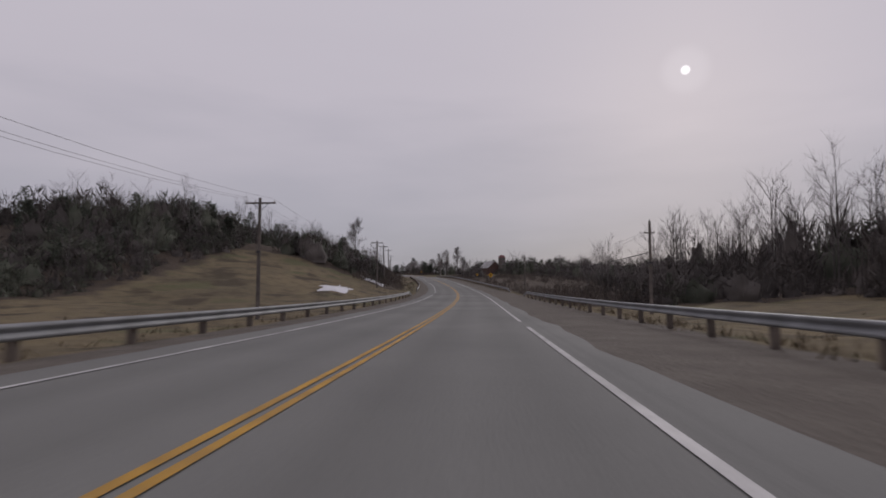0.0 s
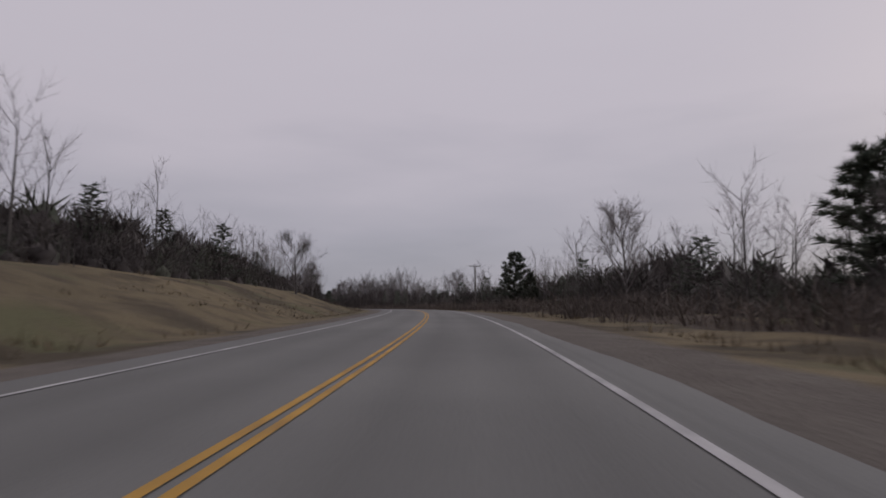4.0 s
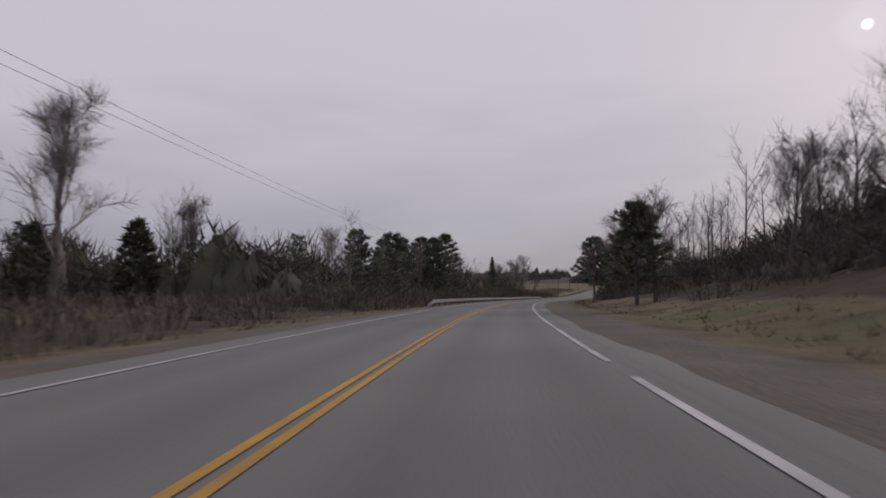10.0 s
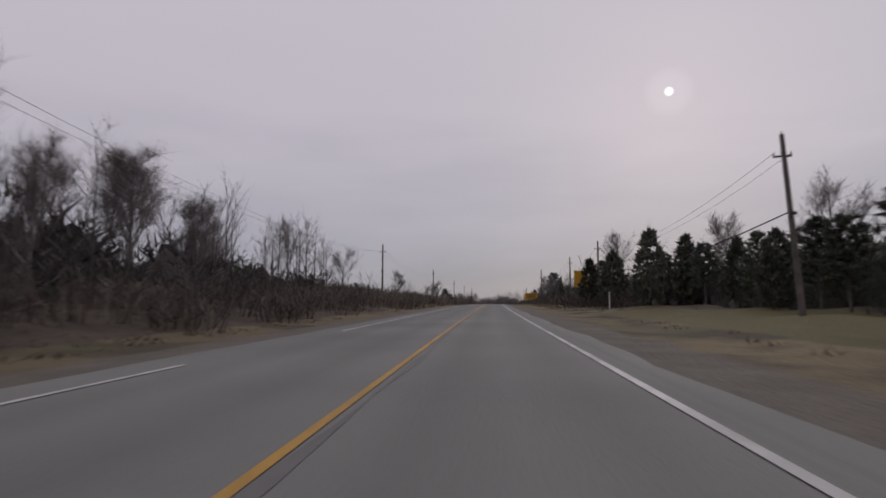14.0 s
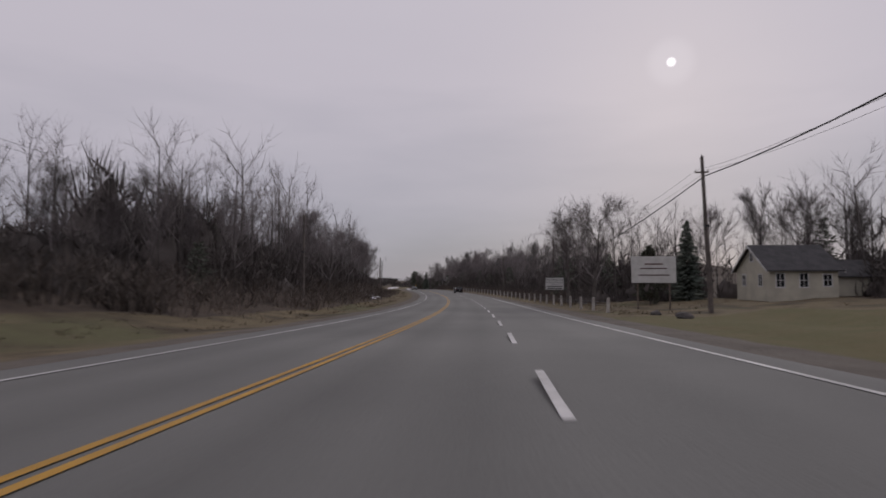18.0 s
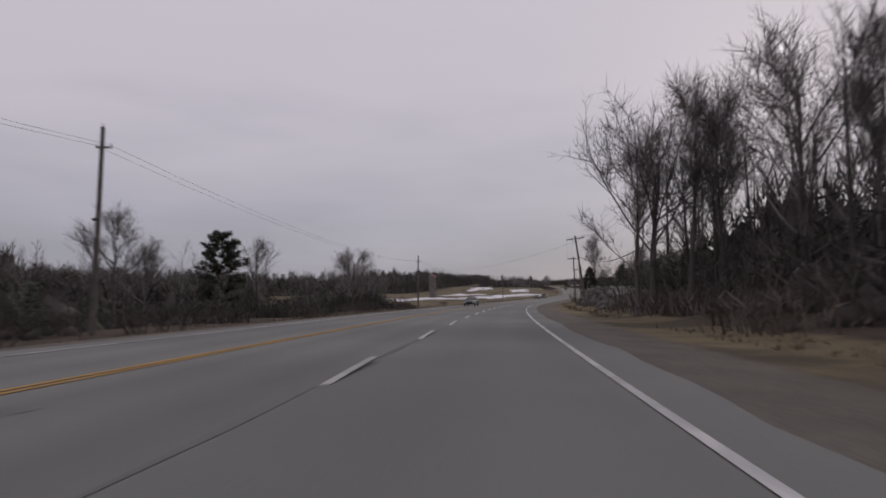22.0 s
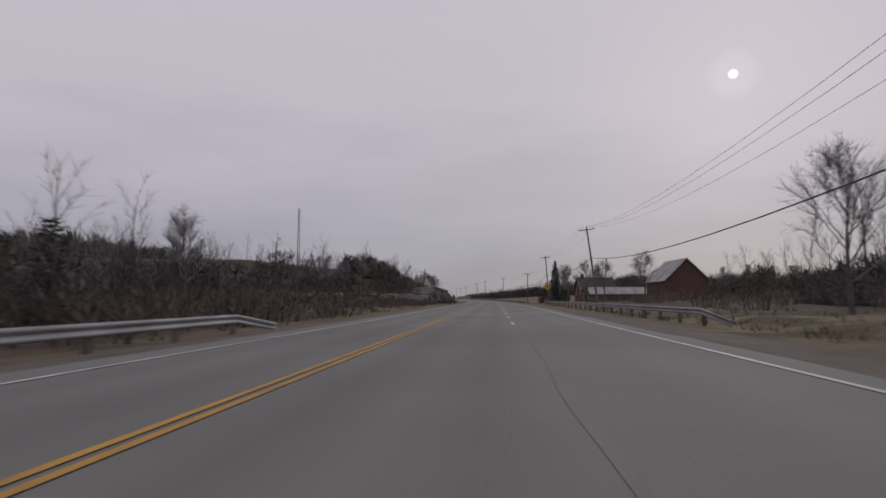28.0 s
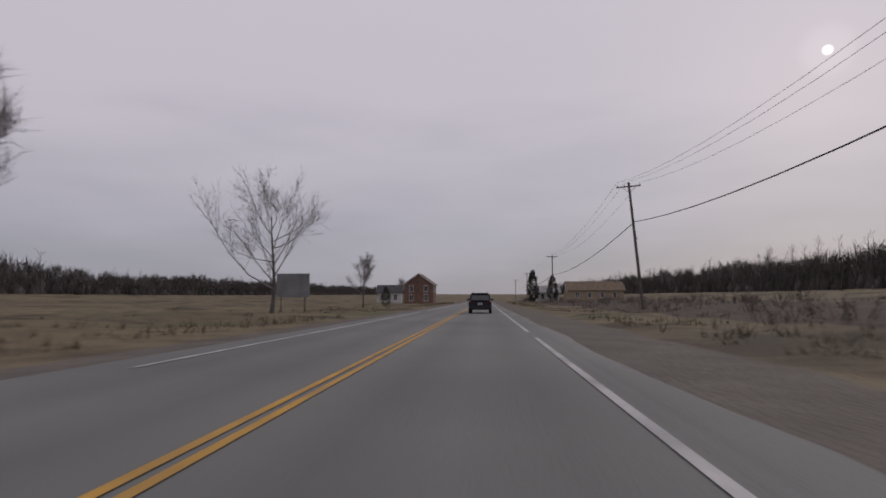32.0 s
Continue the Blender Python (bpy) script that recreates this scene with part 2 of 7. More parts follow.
TEAL = material("dark_green_car_paint", (0.006, 0.008, 0.01), rough=0.5, bump=0, vary=0.02, spec=0.12)
GREY_CAR = material("grey_car_paint", (0.055, 0.06, 0.062), rough=0.32, metal=0.3, bump=0, vary=0.02, spec=0.3)
SILVER_CAR = material("silver_car_paint", (0.40, 0.40, 0.39), rough=0.28, metal=0.4, bump=0, vary=0.02, spec=0.6)
WHITE_CAR = material("white_car_paint", (0.66, 0.66, 0.66), rough=0.25, bump=0, vary=0.02, spec=0.6)
OLIVE_CAR = material("olive_car_paint", (0.10, 0.095, 0.06), rough=0.32, metal=0.2, bump=0, vary=0.02, spec=0.3)
WHITE_BOARD = material("white_clapboard", (0.60, 0.595, 0.58), (0.46, 0.455, 0.445), scale=0.8, fine=20, vary=0.08)
CREAM = material("cream_siding", (0.52, 0.50, 0.41), (0.42, 0.40, 0.33), scale=0.8, fine=20, vary=0.08)
RED_BOARD = material("red_siding", (0.125, 0.028, 0.027), (0.095, 0.022, 0.022), scale=0.8, fine=20, vary=0.12)
BLUE_BOARD = material("grey_blue_siding", (0.16, 0.185, 0.21), (0.12, 0.14, 0.16), scale=0.8, fine=20, vary=0.1)
BRICK = material("brown_brick", (0.20, 0.12, 0.09), (0.13, 0.08, 0.065), scale=1.5, fine=25, vary=0.3, bump=0.4)
TAN_STONE = material("tan_stone", (0.36, 0.29, 0.2), (0.25, 0.2, 0.15), scale=2.0, fine=15, vary=0.25, bump=0.4)
BARN_WOOD = material("weathered_barn_wood", (0.13, 0.075, 0.06), (0.08, 0.055, 0.05), scale=1.0, fine=25, vary=0.25, bump=0.3)
SHINGLE = material("dark_shingles", (0.075, 0.073, 0.075), (0.05, 0.05, 0.052), scale=1.2, fine=16, vary=0.25, bump=0.4)
BROWN_SHINGLE = material("brown_shingles", (0.20, 0.15, 0.10), (0.13, 0.10, 0.075), scale=1.2, fine=16, vary=0.25, bump=0.4)
TIN_ROOF = material("tin_roof", (0.34, 0.345, 0.35), (0.22, 0.2, 0.19), rough=0.5, metal=0.4, scale=0.5, fine=6, vary=0.1)
TRIM = material("white_trim", (0.66, 0.66, 0.65), rough=0.6, scale=3, fine=25, vary=0.06)
MAILBOX_WOOD = material("brown_post_wood", (0.15, 0.09, 0.045), (0.09, 0.06, 0.035), scale=3, fine=25)
SILO = material("silo_staves", (0.19, 0.165, 0.15), (0.12, 0.105, 0.10), scale=0.7, fine=10, vary=0.2)
SILO_CAP = material("silo_cap", (0.22, 0.10, 0.10), (0.15, 0.08, 0.08), rough=0.5, metal=0.3, scale=1, fine=10)
RUST = material("rusty_red_scrap", (0.11, 0.05, 0.045), (0.07, 0.045, 0.04), scale=1.0, fine=12, vary=0.3, piece=0.2)
PALE_SCRAP = material("pale_scrap", (0.27, 0.26, 0.25), (0.2, 0.19, 0.18), scale=1.0, fine=12, vary=0.3, piece=0.3)


def asphalt_material():
    m = material("asphalt", (0.183, 0.183, 0.172), (0.141, 0.141, 0.134), rough=0.9, scale=0.11, fine=24, vary=0.14, bump=0.3)
    t = m.node_tree
    n, ln = t.nodes, t.links
    b = n["Principled BSDF"]
    src = b.inputs["Base Color"].links[0].from_socket
    a = n.new("ShaderNodeAttribute")
    a.attribute_name = "wear"
    hs = n.new("ShaderNodeHueSaturation")
    ln.new(src, hs.inputs["Color"])
    ln.new(a.outputs["Fac"], hs.inputs["Value"])
    ln.new(hs.outputs[0], b.inputs["Base Color"])
    return m


def ground_material():
    """Dry grass, bare leaf litter, gravel and lawn, laid out by the sheet's own cover layers."""
    m = bpy.data.materials.new("winter_ground")
    m.use_nodes = True
    t = m.node_tree
    n, ln = t.nodes, t.links
    b = n["Principled BSDF"]
    b.inputs["Roughness"].default_value = 0.95
    b.inputs["Specular IOR Level"].default_value = 0.15
    tc = n.new("ShaderNodeTexCoord")

    def tex(scale, detail=5.0):
        q = n.new("ShaderNodeTexNoise")
        q.inputs["Scale"].default_value, q.inputs["Detail"].default_value = scale, detail
        ln.new(tc.outputs["Object"], q.inputs["Vector"])
        return q.outputs[0]

    def blend(fac, a, c):
        q = n.new("ShaderNodeMix")
        q.data_type = "RGBA"
        for sock, v in (("A", a), ("B", c)):
            if isinstance(v, tuple):
                q.inputs[sock].default_value = (*v, 1)
            else:
                ln.new(v, q.inputs[sock])
        ln.new(fac, q.inputs["Factor"])
        return q.outputs["Result"]

    def ramp(sock, lo, hi):
        q = n.new("ShaderNodeMapRange")
        q.inputs[1].default_value, q.inputs[2].default_value = lo, hi
        ln.new(sock, q.inputs[0])
        return q.outputs[0]

    def layer(name):
        a = n.new("ShaderNodeAttribute")
        a.attribute_name = name
        q = n.new("ShaderNodeMath")
        q.operation = "ADD"
        ln.new(a.outputs["Fac"], q.inputs[0])
        w = n.new("ShaderNodeMath")
        w.operation = "MULTIPLY_ADD"
        w.inputs[1].default_value, w.inputs[2].default_value = 0.9, -0.45
        ln.new(tex(0.35), w.inputs[0])
        ln.new(w.outputs[0], q.inputs[1])
        return ramp(q.outputs[0], 0.35, 0.65)

    big, mid, fine = tex(0.05), tex(0.6), tex(9.0, 3.0)
    grass = blend(ramp(big, 0.38, 0.62), (0.205, 0.165, 0.10), (0.15, 0.124, 0.078))
    grass = blend(ramp(mid, 0.45, 0.75), grass, (0.105, 0.085, 0.06))
    patch = tex(0.16, 6.0)
    grass = blend(ramp(patch, 0.52, 0.62), grass, (0.085, 0.07, 0.048))
    grass = blend(ramp(tex(0.11, 6.0), 0.56, 0.66), grass, (0.125, 0.12, 0.066))
    lawn = blend(ramp(mid, 0.4, 0.7), (0.125, 0.117, 0.056), (0.145, 0.122, 0.064))
    litter = blend(ramp(mid, 0.4, 0.7), (0.098, 0.077, 0.06), (0.062, 0.051, 0.043))
    gravel = blend(ramp(mid, 0.35, 0.7), (0.158, 0.141, 0.122), (0.122, 0.107, 0.092))
    col = blend(layer("lawn"), grass, lawn)
    col = blend(layer("litter"), col, litter)
    col = blend(layer("gravel"), col, gravel)
    hs = n.new("ShaderNodeHueSaturation")
    ln.new(col, hs.inputs["Color"])
    v = n.new("ShaderNodeMath")
    v.operation = "MULTIPLY_ADD"
    v.inputs[1].default_value, v.inputs[2].default_value = 0.7, 0.65
    ln.new(fine, v.inputs[0])
    ln.new(v.outputs[0], hs.inputs["Value"])
    ln.new(hs.outputs[0], b.inputs["Base Color"])
    bp = n.new("ShaderNodeBump")
    bp.inputs["Strength"].default_value, bp.inputs["Distance"].default_value = 0.6, 0.08
    ln.new(fine, bp.inputs["Height"])
    ln.new(bp.outputs[0], b.inputs["Normal"])
    return m


ASPHALT = asphalt_material()
GROUND = ground_material()

# ---- helpers for things ----
MODEL = Matrix.Diagonal((SCALE, SCALE, SCALE, 1.0))


def mesh_from(name, verts, faces, materials, index=None, smooth=False):
    me = bpy.data.meshes.new(name)
    me.from_pydata(verts, [], faces)
    for m in materials:
        me.materials.append(m)
    if index is not None:
        me.polygons.foreach_set("material_index", index)
    if smooth:
        me.polygons.foreach_set("use_smooth", [True] * len(me.polygons))
    me.update()
    return me


def mesh_arrays(name, v, f, materials, index=None):
    """A triangle mesh from arrays."""
    me = bpy.data.meshes.new(name)
    nv, nf = len(v), len(f)
    me.vertices.add(nv)
    me.vertices.foreach_set("co", np.asarray(v, dtype=np.float32).ravel())
    me.loops.add(nf * 3)
    me.loops.foreach_set("vertex_index", np.asarray(f, dtype=np.int32).ravel())
    me.polygons.add(nf)
    me.polygons.foreach_set("loop_start", np.arange(0, nf * 3, 3, dtype=np.int32))
    for m in materials:
        me.materials.append(m)
    if index is not None:
        me.polygons.foreach_set("material_index", np.asarray(index, dtype=np.int32))
    me.update(calc_edges=True)
    me.validate()
    return me


def spot(s, u, z=0.0, turn=0.0, size=1.0):
    """The pose of a thing at s, u, z, turned against the road's heading."""
    return MODEL @ Matrix.Translation(site(s, u, z)) @ Matrix.Rotation(heading(s) + radians(turn), 4, "Z") @ Matrix.Diagonal((size, size, size, 1.0))


def thing(name, m, label, category, group="", kind=""):
    ob = new(name)
    ob.empty_display_size = 0.1
    ob.matrix_world = m
    return tagged(ob, label, category, group, kind)


def part(name, bm, mat, parent, label="", at=None):
    me = bpy.data.meshes.new(name)
    bm.to_mesh(me)
    bm.free()
    me.materials.append(mat)
    return hang(name, me, parent, label, at)


def hang(name, me, parent, label="", at=None):
    ob = new(name, me)
    ob.parent = parent
    if at is not None:
        ob.matrix_local = at
    if label:
        ob["label"] = label
    return ob


def box(bm, x0, x1, y0, y1, z0, z1, bevel=0.0):
    r = bmesh.ops.create_cube(bm, size=1.0)
    for v in r["verts"]:
        v.co = Vector((x0 + (v.co.x + 0.5) * (x1 - x0), y0 + (v.co.y + 0.5) * (y1 - y0), z0 + (v.co.z + 0.5) * (z1 - z0)))
    if bevel:
        es = list({e for v in r["verts"] for e in v.link_edges})
        bmesh.ops.bevel(bm, geom=es, offset=bevel, segments=1, affect="EDGES")
    return bm


def boxed(*args, **kw):
    return box(bmesh.new(), *args, **kw)


def rod(bm, a, b, r0, r1=None, sides=8):
    a, b = Vector(a), Vector(b)
    r1 = r0 if r1 is None else r1
    m = Matrix.Translation((a + b) / 2) @ (b - a).to_track_quat("Z", "Y").to_matrix().to_4x4()
    bmesh.ops.create_cone(bm, cap_ends=True, segments=sides, radius1=r0, radius2=r1, depth=(b - a).length, matrix=m)
    return bm


def rodded(*args, **kw):
    return rod(bmesh.new(), *args, **kw)


def prism(bm, outline, axis, a, b):
    """A closed outline of (p, q) pairs drawn out between a and b along x or y."""
    put = (lambda p, q, w: (w, p, q)) if axis == "x" else (lambda p, q, w: (p, w, q))
    va = [bm.verts.new(put(p, q, a)) for p, q in outline]
    vb = [bm.verts.new(put(p, q, b)) for p, q in outline]
    n = len(outline)
    bm.faces.new(va)
    bm.faces.new(list(reversed(vb)))
    for i in range(n):
        bm.faces.new((va[i], vb[i], vb[(i + 1) % n], va[(i + 1) % n]))
    bmesh.ops.recalc_face_normals(bm, faces=bm.faces)
    return bm

# ---- the lie of the land ----


def edge(s):
    """Where the right-hand edge line runs: a further lane opens on some stretches."""
    k = [0, 11.6, 11.85, 12.28, 12.55, 17.05, 17.5, 26.2, 26.42, 26.85, 27.1, 31.35, 31.85]
    w = [3.62, 3.62, 7.5, 7.5, 3.62, 3.62, 7.6, 7.6, 11.2, 11.2, 7.6, 7.6, 3.62]
    return np.interp(np.asarray(s, dtype=float) / SPEED, k, w)


# seconds of the drive, then the ground's height 9, 13, 20, 35, 60, 110 and 220 m left of the road
LEFT_A = [(-.5, -.8, -1, -1, -.7, 0, 6, 12), (.5, -.8, -1, -.8, -.4, 1.2, 8, 13), (1, -.5, 0, 3, 8, 13, 17, 18), (1.6, -.3, .5, 4, 8, 11, 14, 16),
          (2.2, -.2, .2, .8, 2.2, 6, 13, 16), (3, 0, 2.0, 5, 6.5, 7, 9, 9), (4, -.2, 1, 3, 4, 5, 6, 6), (5.4, -.2, .8, 3, 7, 9, 10, 10),
          (6.1, -.2, .8, 2.5, 4, 5, 5, 5), (6.5, -.2, -.1, 0, .5, 1, 1, 1), (8, -.4, -.8, -.5, 0, 0, 1, 2)]
LEFT_B = [(9.5, -.3, -.2, .5, 1, 1, 2, 2), (10.2, -.4, -.6, -.5, 0, 1, 2, 2), (11.4, -.2, .6, 1, 1, 1, 1, 1), (11.8, -.2, .5, 1, 1.1, 1, 1, 1), (12.05, -.5, -1, -1.2, -1.2, -1, -.5, 0),
          (13.3, -.4, -.8, -1, -1, -1, 0, 0), (14, -.1, .6, 1, 1, 1, 1, 1), (16.5, -.3, -.3, 0, 0, 0, 1, 1), (17.8, -.2, .5, 1.5, 2.5, 4, 5, 5),
          (18.8, -.2, .3, 1.5, 3.5, 5, 6, 6), (19.4, -.2, -.2, .3, .5, 0, 2, 6), (21, -.4, -.8, -1, -1, -1, 0, 4)]
LEFT_C = [(23, -.4, -.8, -1, -1, -1, 0, 2), (26, -.3, -.2, .5, 1, 1, 1, 1), (26.5, -.4, -.8, -1, -.5, 0, 1, 2), (28.5, -.2, 0, .3, 1, 4, 7, 8), (28.93, -.1, .2, .8, 2.5, 7, 10, 9),
          (29.08, 0, .8, 4.5, 8.5, 11, 12, 9), (29.6, -.2, 1.5, 4, 8, 11, 13, 10), (30, -.3, -.2, .3, 1, 3, 8, 9), (31, -.2, 0, .3, .6, 1, 2, 4),
          (32, -.1, 0, 0, 0, .5, 2, 5), (45, 0, 0, 0, 0, 0, 2, 5)]
# the same to the right, 10, 14, 20, 35, 60, 110 and 220 m out
RIGHT_A = [(-.5, -.2, -1, -.8, -.3, 1, 9, 18), (.6, -.2, -1, -.8, -.2, 1.5, 11, 18), (1.0, -.3, -1.2, -1.5, -1.5, -1, 2, 6), (2, -.3, -1, -1, 0, 1, 3, 5), (2.6, 0, .2, .5, 1, 1.5, 2, 3),
           (3.5, -.2, 0, 0, 0, 0, 0, 1), (5.5, -.3, -.3, 0, .3, .5, 1, 2), (7, -.2, .2, .8, 1, 1, 1, 2)]
RIGHT_A += [ (8.1, -.1, .8, 3, 5, 6, 6, 6),
           (8.8, -.1, .3, .6, 1, 1, 1, 2), (9.6, -.1, 1, 3.5, 6.5, 8, 8, 8), (10.3, -.1, .8, 2.5, 5, 8, 9, 9), (11, -.1, .3, .6, 1, 1, 1, 1)]
RIGHT_B = [(12, 0, .2, .3, .6, 1, 1, 1), (13, -.2, -.3, 0, 1.5, 3, 4, 4), (13.4, -.1, .6, 1.8, 3.5, 5, 5, 5), (14.2, 0, .1, .3, .5, .6, 1, 1),
           (16.5, 0, .2, .5, .8, 1, 1, 1)]
RIGHT_B += [(17, 0, .2, .55, 1, 1.6, 2.2, 2.5), (18, 0, .2, .7, 1.5, 3, 5, 6), (19, -.2, -.6, -.6, 0, 1, 3, 5), (20, -.1, .2, 1, 3, 5, 6, 6),
           (20.6, 0, .2, .6, 1.5, 2, 4, 5), (21.2, -.5, -1, -.9, -.5, 3.5, 16, 22), (21.8, -.1, .2, .6, 1.6, 6, 15, 20), (22.3, -.1, .3, 1, 3, 5, 8, 10), (22.7, -.1, .6, 2.2, 3.2, 4, 5, 5)]
RIGHT_C = [(23.2, 0, 1.4, 4.4, 8.2, 9.2, 9.5, 9.5), (23.66, 0, 1.0, 3.4, 8.2, 9.2, 9.5, 9.5), (23.9, 0, .3, 1.0, 2.2, 4, 5, 5), (24.2, 0, .2, .5, 1, 2, 3, 3), (24.8, -.5, -1.2, -1.2, -1, -1, 0, 1)]
RIGHT_C += [
           (26, -.4, -1, -1, -.8, -.5, 0, 1), (26.5, 0, 0, 0, 0, 0, .5, 1), (28.5, -.2, .2, .5, 1, 2, 3, 4), (29.1, 0, .2, .5, .6, .6, 1, 2),
           (29.6, -.5, -1, -1.5, -1.5, -1, 2, 6), (30.3, -.5, -1, -1.2, -1.2, -1, 3, 8), (31.2, -.3, -.8, -.8, -.8, -.5, 4, 10), (32, 0, 0, .3, .9, 2, 4.6, 9), (34, 0, .1, .3, .9, 2, 4, 7), (45, 0, 0, 0, 0, 0, 2, 5)]
OUT_L, OUT_R = [9, 13, 20, 35, 60, 110, 220], [10, 14, 20, 35, 60, 110, 220]


def side_height(rows, outs, near, s, w):
    k = [r[0] * SPEED for r in rows]
    cols = [np.interp(s, k, [r[i + 1] for r in rows]) for i in range(7)]
    xs = [near[0], near[1], *outs, 420.0]
    hs = [np.full_like(s, -0.05), np.full_like(s, -0.14), *cols, np.full_like(s, -4.0)]
    out = np.full_like(s, -0.05)
    for i in range(len(xs) - 1):
        f = np.clip((w - xs[i]) / (xs[i + 1] - xs[i]), 0, 1)
        g = f * f * (3 - 2 * f) * 0.5 + f * 0.5
        out = np.where(w >= xs[i], hs[i] + (hs[i + 1] - hs[i]) * g, out)
    return out


def ground_at(s, u):
    """The ground's height at s, u (arrays)."""
    s, u = np.asarray(s, dtype=float), np.asarray(u, dtype=float)
    wr = u - (edge(s) - LANE)
    left = side_height(LEFT_A + LEFT_B + LEFT_C, OUT_L, (5.2, 7.0), s, -u)
    right = side_height(RIGHT_A + RIGHT_B + RIGHT_C, OUT_R, (5.0, 8.4), s, wr)
    h = np.where(u < 0, left, right)
    far = np.clip((np.where(u < 0, -u, wr) - 8.5) / 8.0, 0, 1)
    rough = 0.22 * np.sin(s * 0.21 + u * 0.37) * np.sin(s * 0.083 - u * 0.19) + 0.12 * np.sin(s * 0.53 - u * 0.71 + 1.3)
    return h + far * rough


def ground_z(s, u):
    return float(ground_at(np.array([s]), np.array([u]))[0])


# woods: seconds from, to; front and back offset; height; share of conifers; trees for each 10 m of road
WOODS_LEFT = [(-.3, .95, -46, -140, 6.0, .5, 6), (.8, 1.4, -45, -120, 8, .3, 4), (.95, 1.75, -17, -60, 5.5, .35, 5), (1.75, 3.2, -40, -110, 10, 0, 6), (2.6, 3.9, -28, -60, 6, .05, 6),
              (3.9, 5.2, -25, -80, 8, .2, 4), (5.2, 6.5, -15, -60, 7.5, .06, 5), (6.5, 7.9, -19, -70, 5, .6, 4), (7.9, 8.75, -34, -100, 8.5, .6, 5), (8.75, 9.55, -38, -100, 6.5, .6, 4),
              (9.5, 10.0, -17, -60, 12, .9, 5), (10.0, 10.5, -32, -90, 8, .3, 4), (10.4, 11.5, -14, -80, 7.5, .7, 6), (11.4, 11.75, -18, -60, 7, .08, 6)]
WOODS_LEFT += [(12, 14.3, -105, -170, 7.5, .05, 3), (14.2, 16.6, -100, -170, 9, .1, 3), (14.05, 14.65, -20, -50, 8, .02, 5), (14.4, 16.4, -22, -60, 4.5, .2, 3), (16.4, 17.7, -34, -90, 3.6, .35, 4),
               (17.6, 18.45, -19, -80, 5.5, 0.02, 6), (18.4, 19.5, -19, -80, 11, 0.0, 9), (19.3, 21.6, -115, -190, 19, .05, 3.5), (21.6, 23.0, -115, -190, 12, .05, 3.5), (21.85, 22.95, -19, -70, 4.6, .2, 5), (22.9, 24.6, -115, -180, 9.5, .1, 3.5), (24.6, 26, -105, -180, 11, .3, 3.5)]
WOODS_LEFT += [(25.9, 26.9, -112, -180, 14, .1, 3), (26.9, 28.6, -112, -180, 11.5, .1, 3), (26.8, 28.4, -44, -100, 7, .1, 3), (26.75, 28.3, -18, -40, 5.5, .1, 4), (28.3, 29.02, -28, -100, 5.5, .05, 5), (29.0, 30, -20, -100, 5.5, .08, 5), (28.2, 30.2, -105, -200, 8, .1, 3), (29.9, 30.85, -38, -120, 11.5, .03, 6),
               (30.75, 31.62, -24, -80, 9.5, 0, 7), (31.5, 33.4, -125, -260, 10.5, .05, 3), (33.4, 40, -125, -260, 8, .05, 3)]
WOODS_RIGHT = [(-.3, 1.05, 44, 140, 12, .05, 7), (.5, .75, 20, 40, 6, .1, 4), (.95, 2.1, 50, 140, 6, .1, 4), (2.1, 2.28, 20, 30, 6, 0, 5), (2.4, 3.6, 50, 110, 9, .5, 3),
               (3.05, 3.4, 22, 45, 7, .5, 5), (3.5, 5.4, 22, 60, 8, .2, 4), (5.4, 6.0, 17, 60, 7, .1, 5), (5.9, 6.9, 23, 80, 12, .0, 7), (6.8, 7.9, 23, 80, 7, .75, 5),
               (7.9, 8.9, 18, 60, 8, .4, 5)]
WOODS_RIGHT += [(8.9, 9.45, 17, 60, 6.5, 1, 6), (9.4, 10.2, 28, 70, 4.5, .2, 4), (10.2, 10.8, 20, 60, 7.5, .15, 5), (10.7, 11.55, 14.5, 60, 8, .45, 7), (11.3, 12.5, 34, 90, 10.5, .05, 7), (11.55, 12.36, 20.5, 46, 9, .25, 8),
                (12.4, 13, 32, 80, 9, .6, 4), (13, 13.9, 20, 70, 8, .05, 6), (13.85, 14.6, 25, 90, 7.5, .9, 9), (14.5, 16.4, 18, 60, 6, .3, 4), (16.4, 17.2, 34, 90, 10, .1, 5),
                (17, 18, 27, 80, 8, .05, 6), (17.9, 18.7, 46, 110, 11, .05, 6)]
WOODS_RIGHT += [(18.6, 20.45, 19, 80, 9.5, .05, 6), (20.5, 21, 40, 90, 8, .3, 4), (20.9, 22.5, 50, 160, 15.5, .02, 7), (21.8, 22.5, 19, 70, 10.5, 0, 7), (22.4, 22.95, 23, 60, 5.5, .5, 5),
                (22.95, 23.75, 20, 80, 5.2, .02, 5), (23.75, 24.2, 44, 80, 5, .1, 4), (24.2, 25.6, 40, 110, 8.5, .6, 6), (25.5, 26.6, 105, 170, 11, .2, 3), (25.5, 25.95, 19, 40, 6, .4, 5), (25.9, 28.4, 110, 180, 12.5, .1, 4), (26.75, 28.4, 28, 70, 7, .1, 4)]
WOODS_RIGHT += [(28.4, 29.3, 60, 150, 9, .2, 4), (29.2, 30.9, 110, 220, 9, .05, 3), (30.9, 32, 105, 220, 11.5, .05, 4), (31.9, 40, 100, 200, 12.5, .05, 3)]
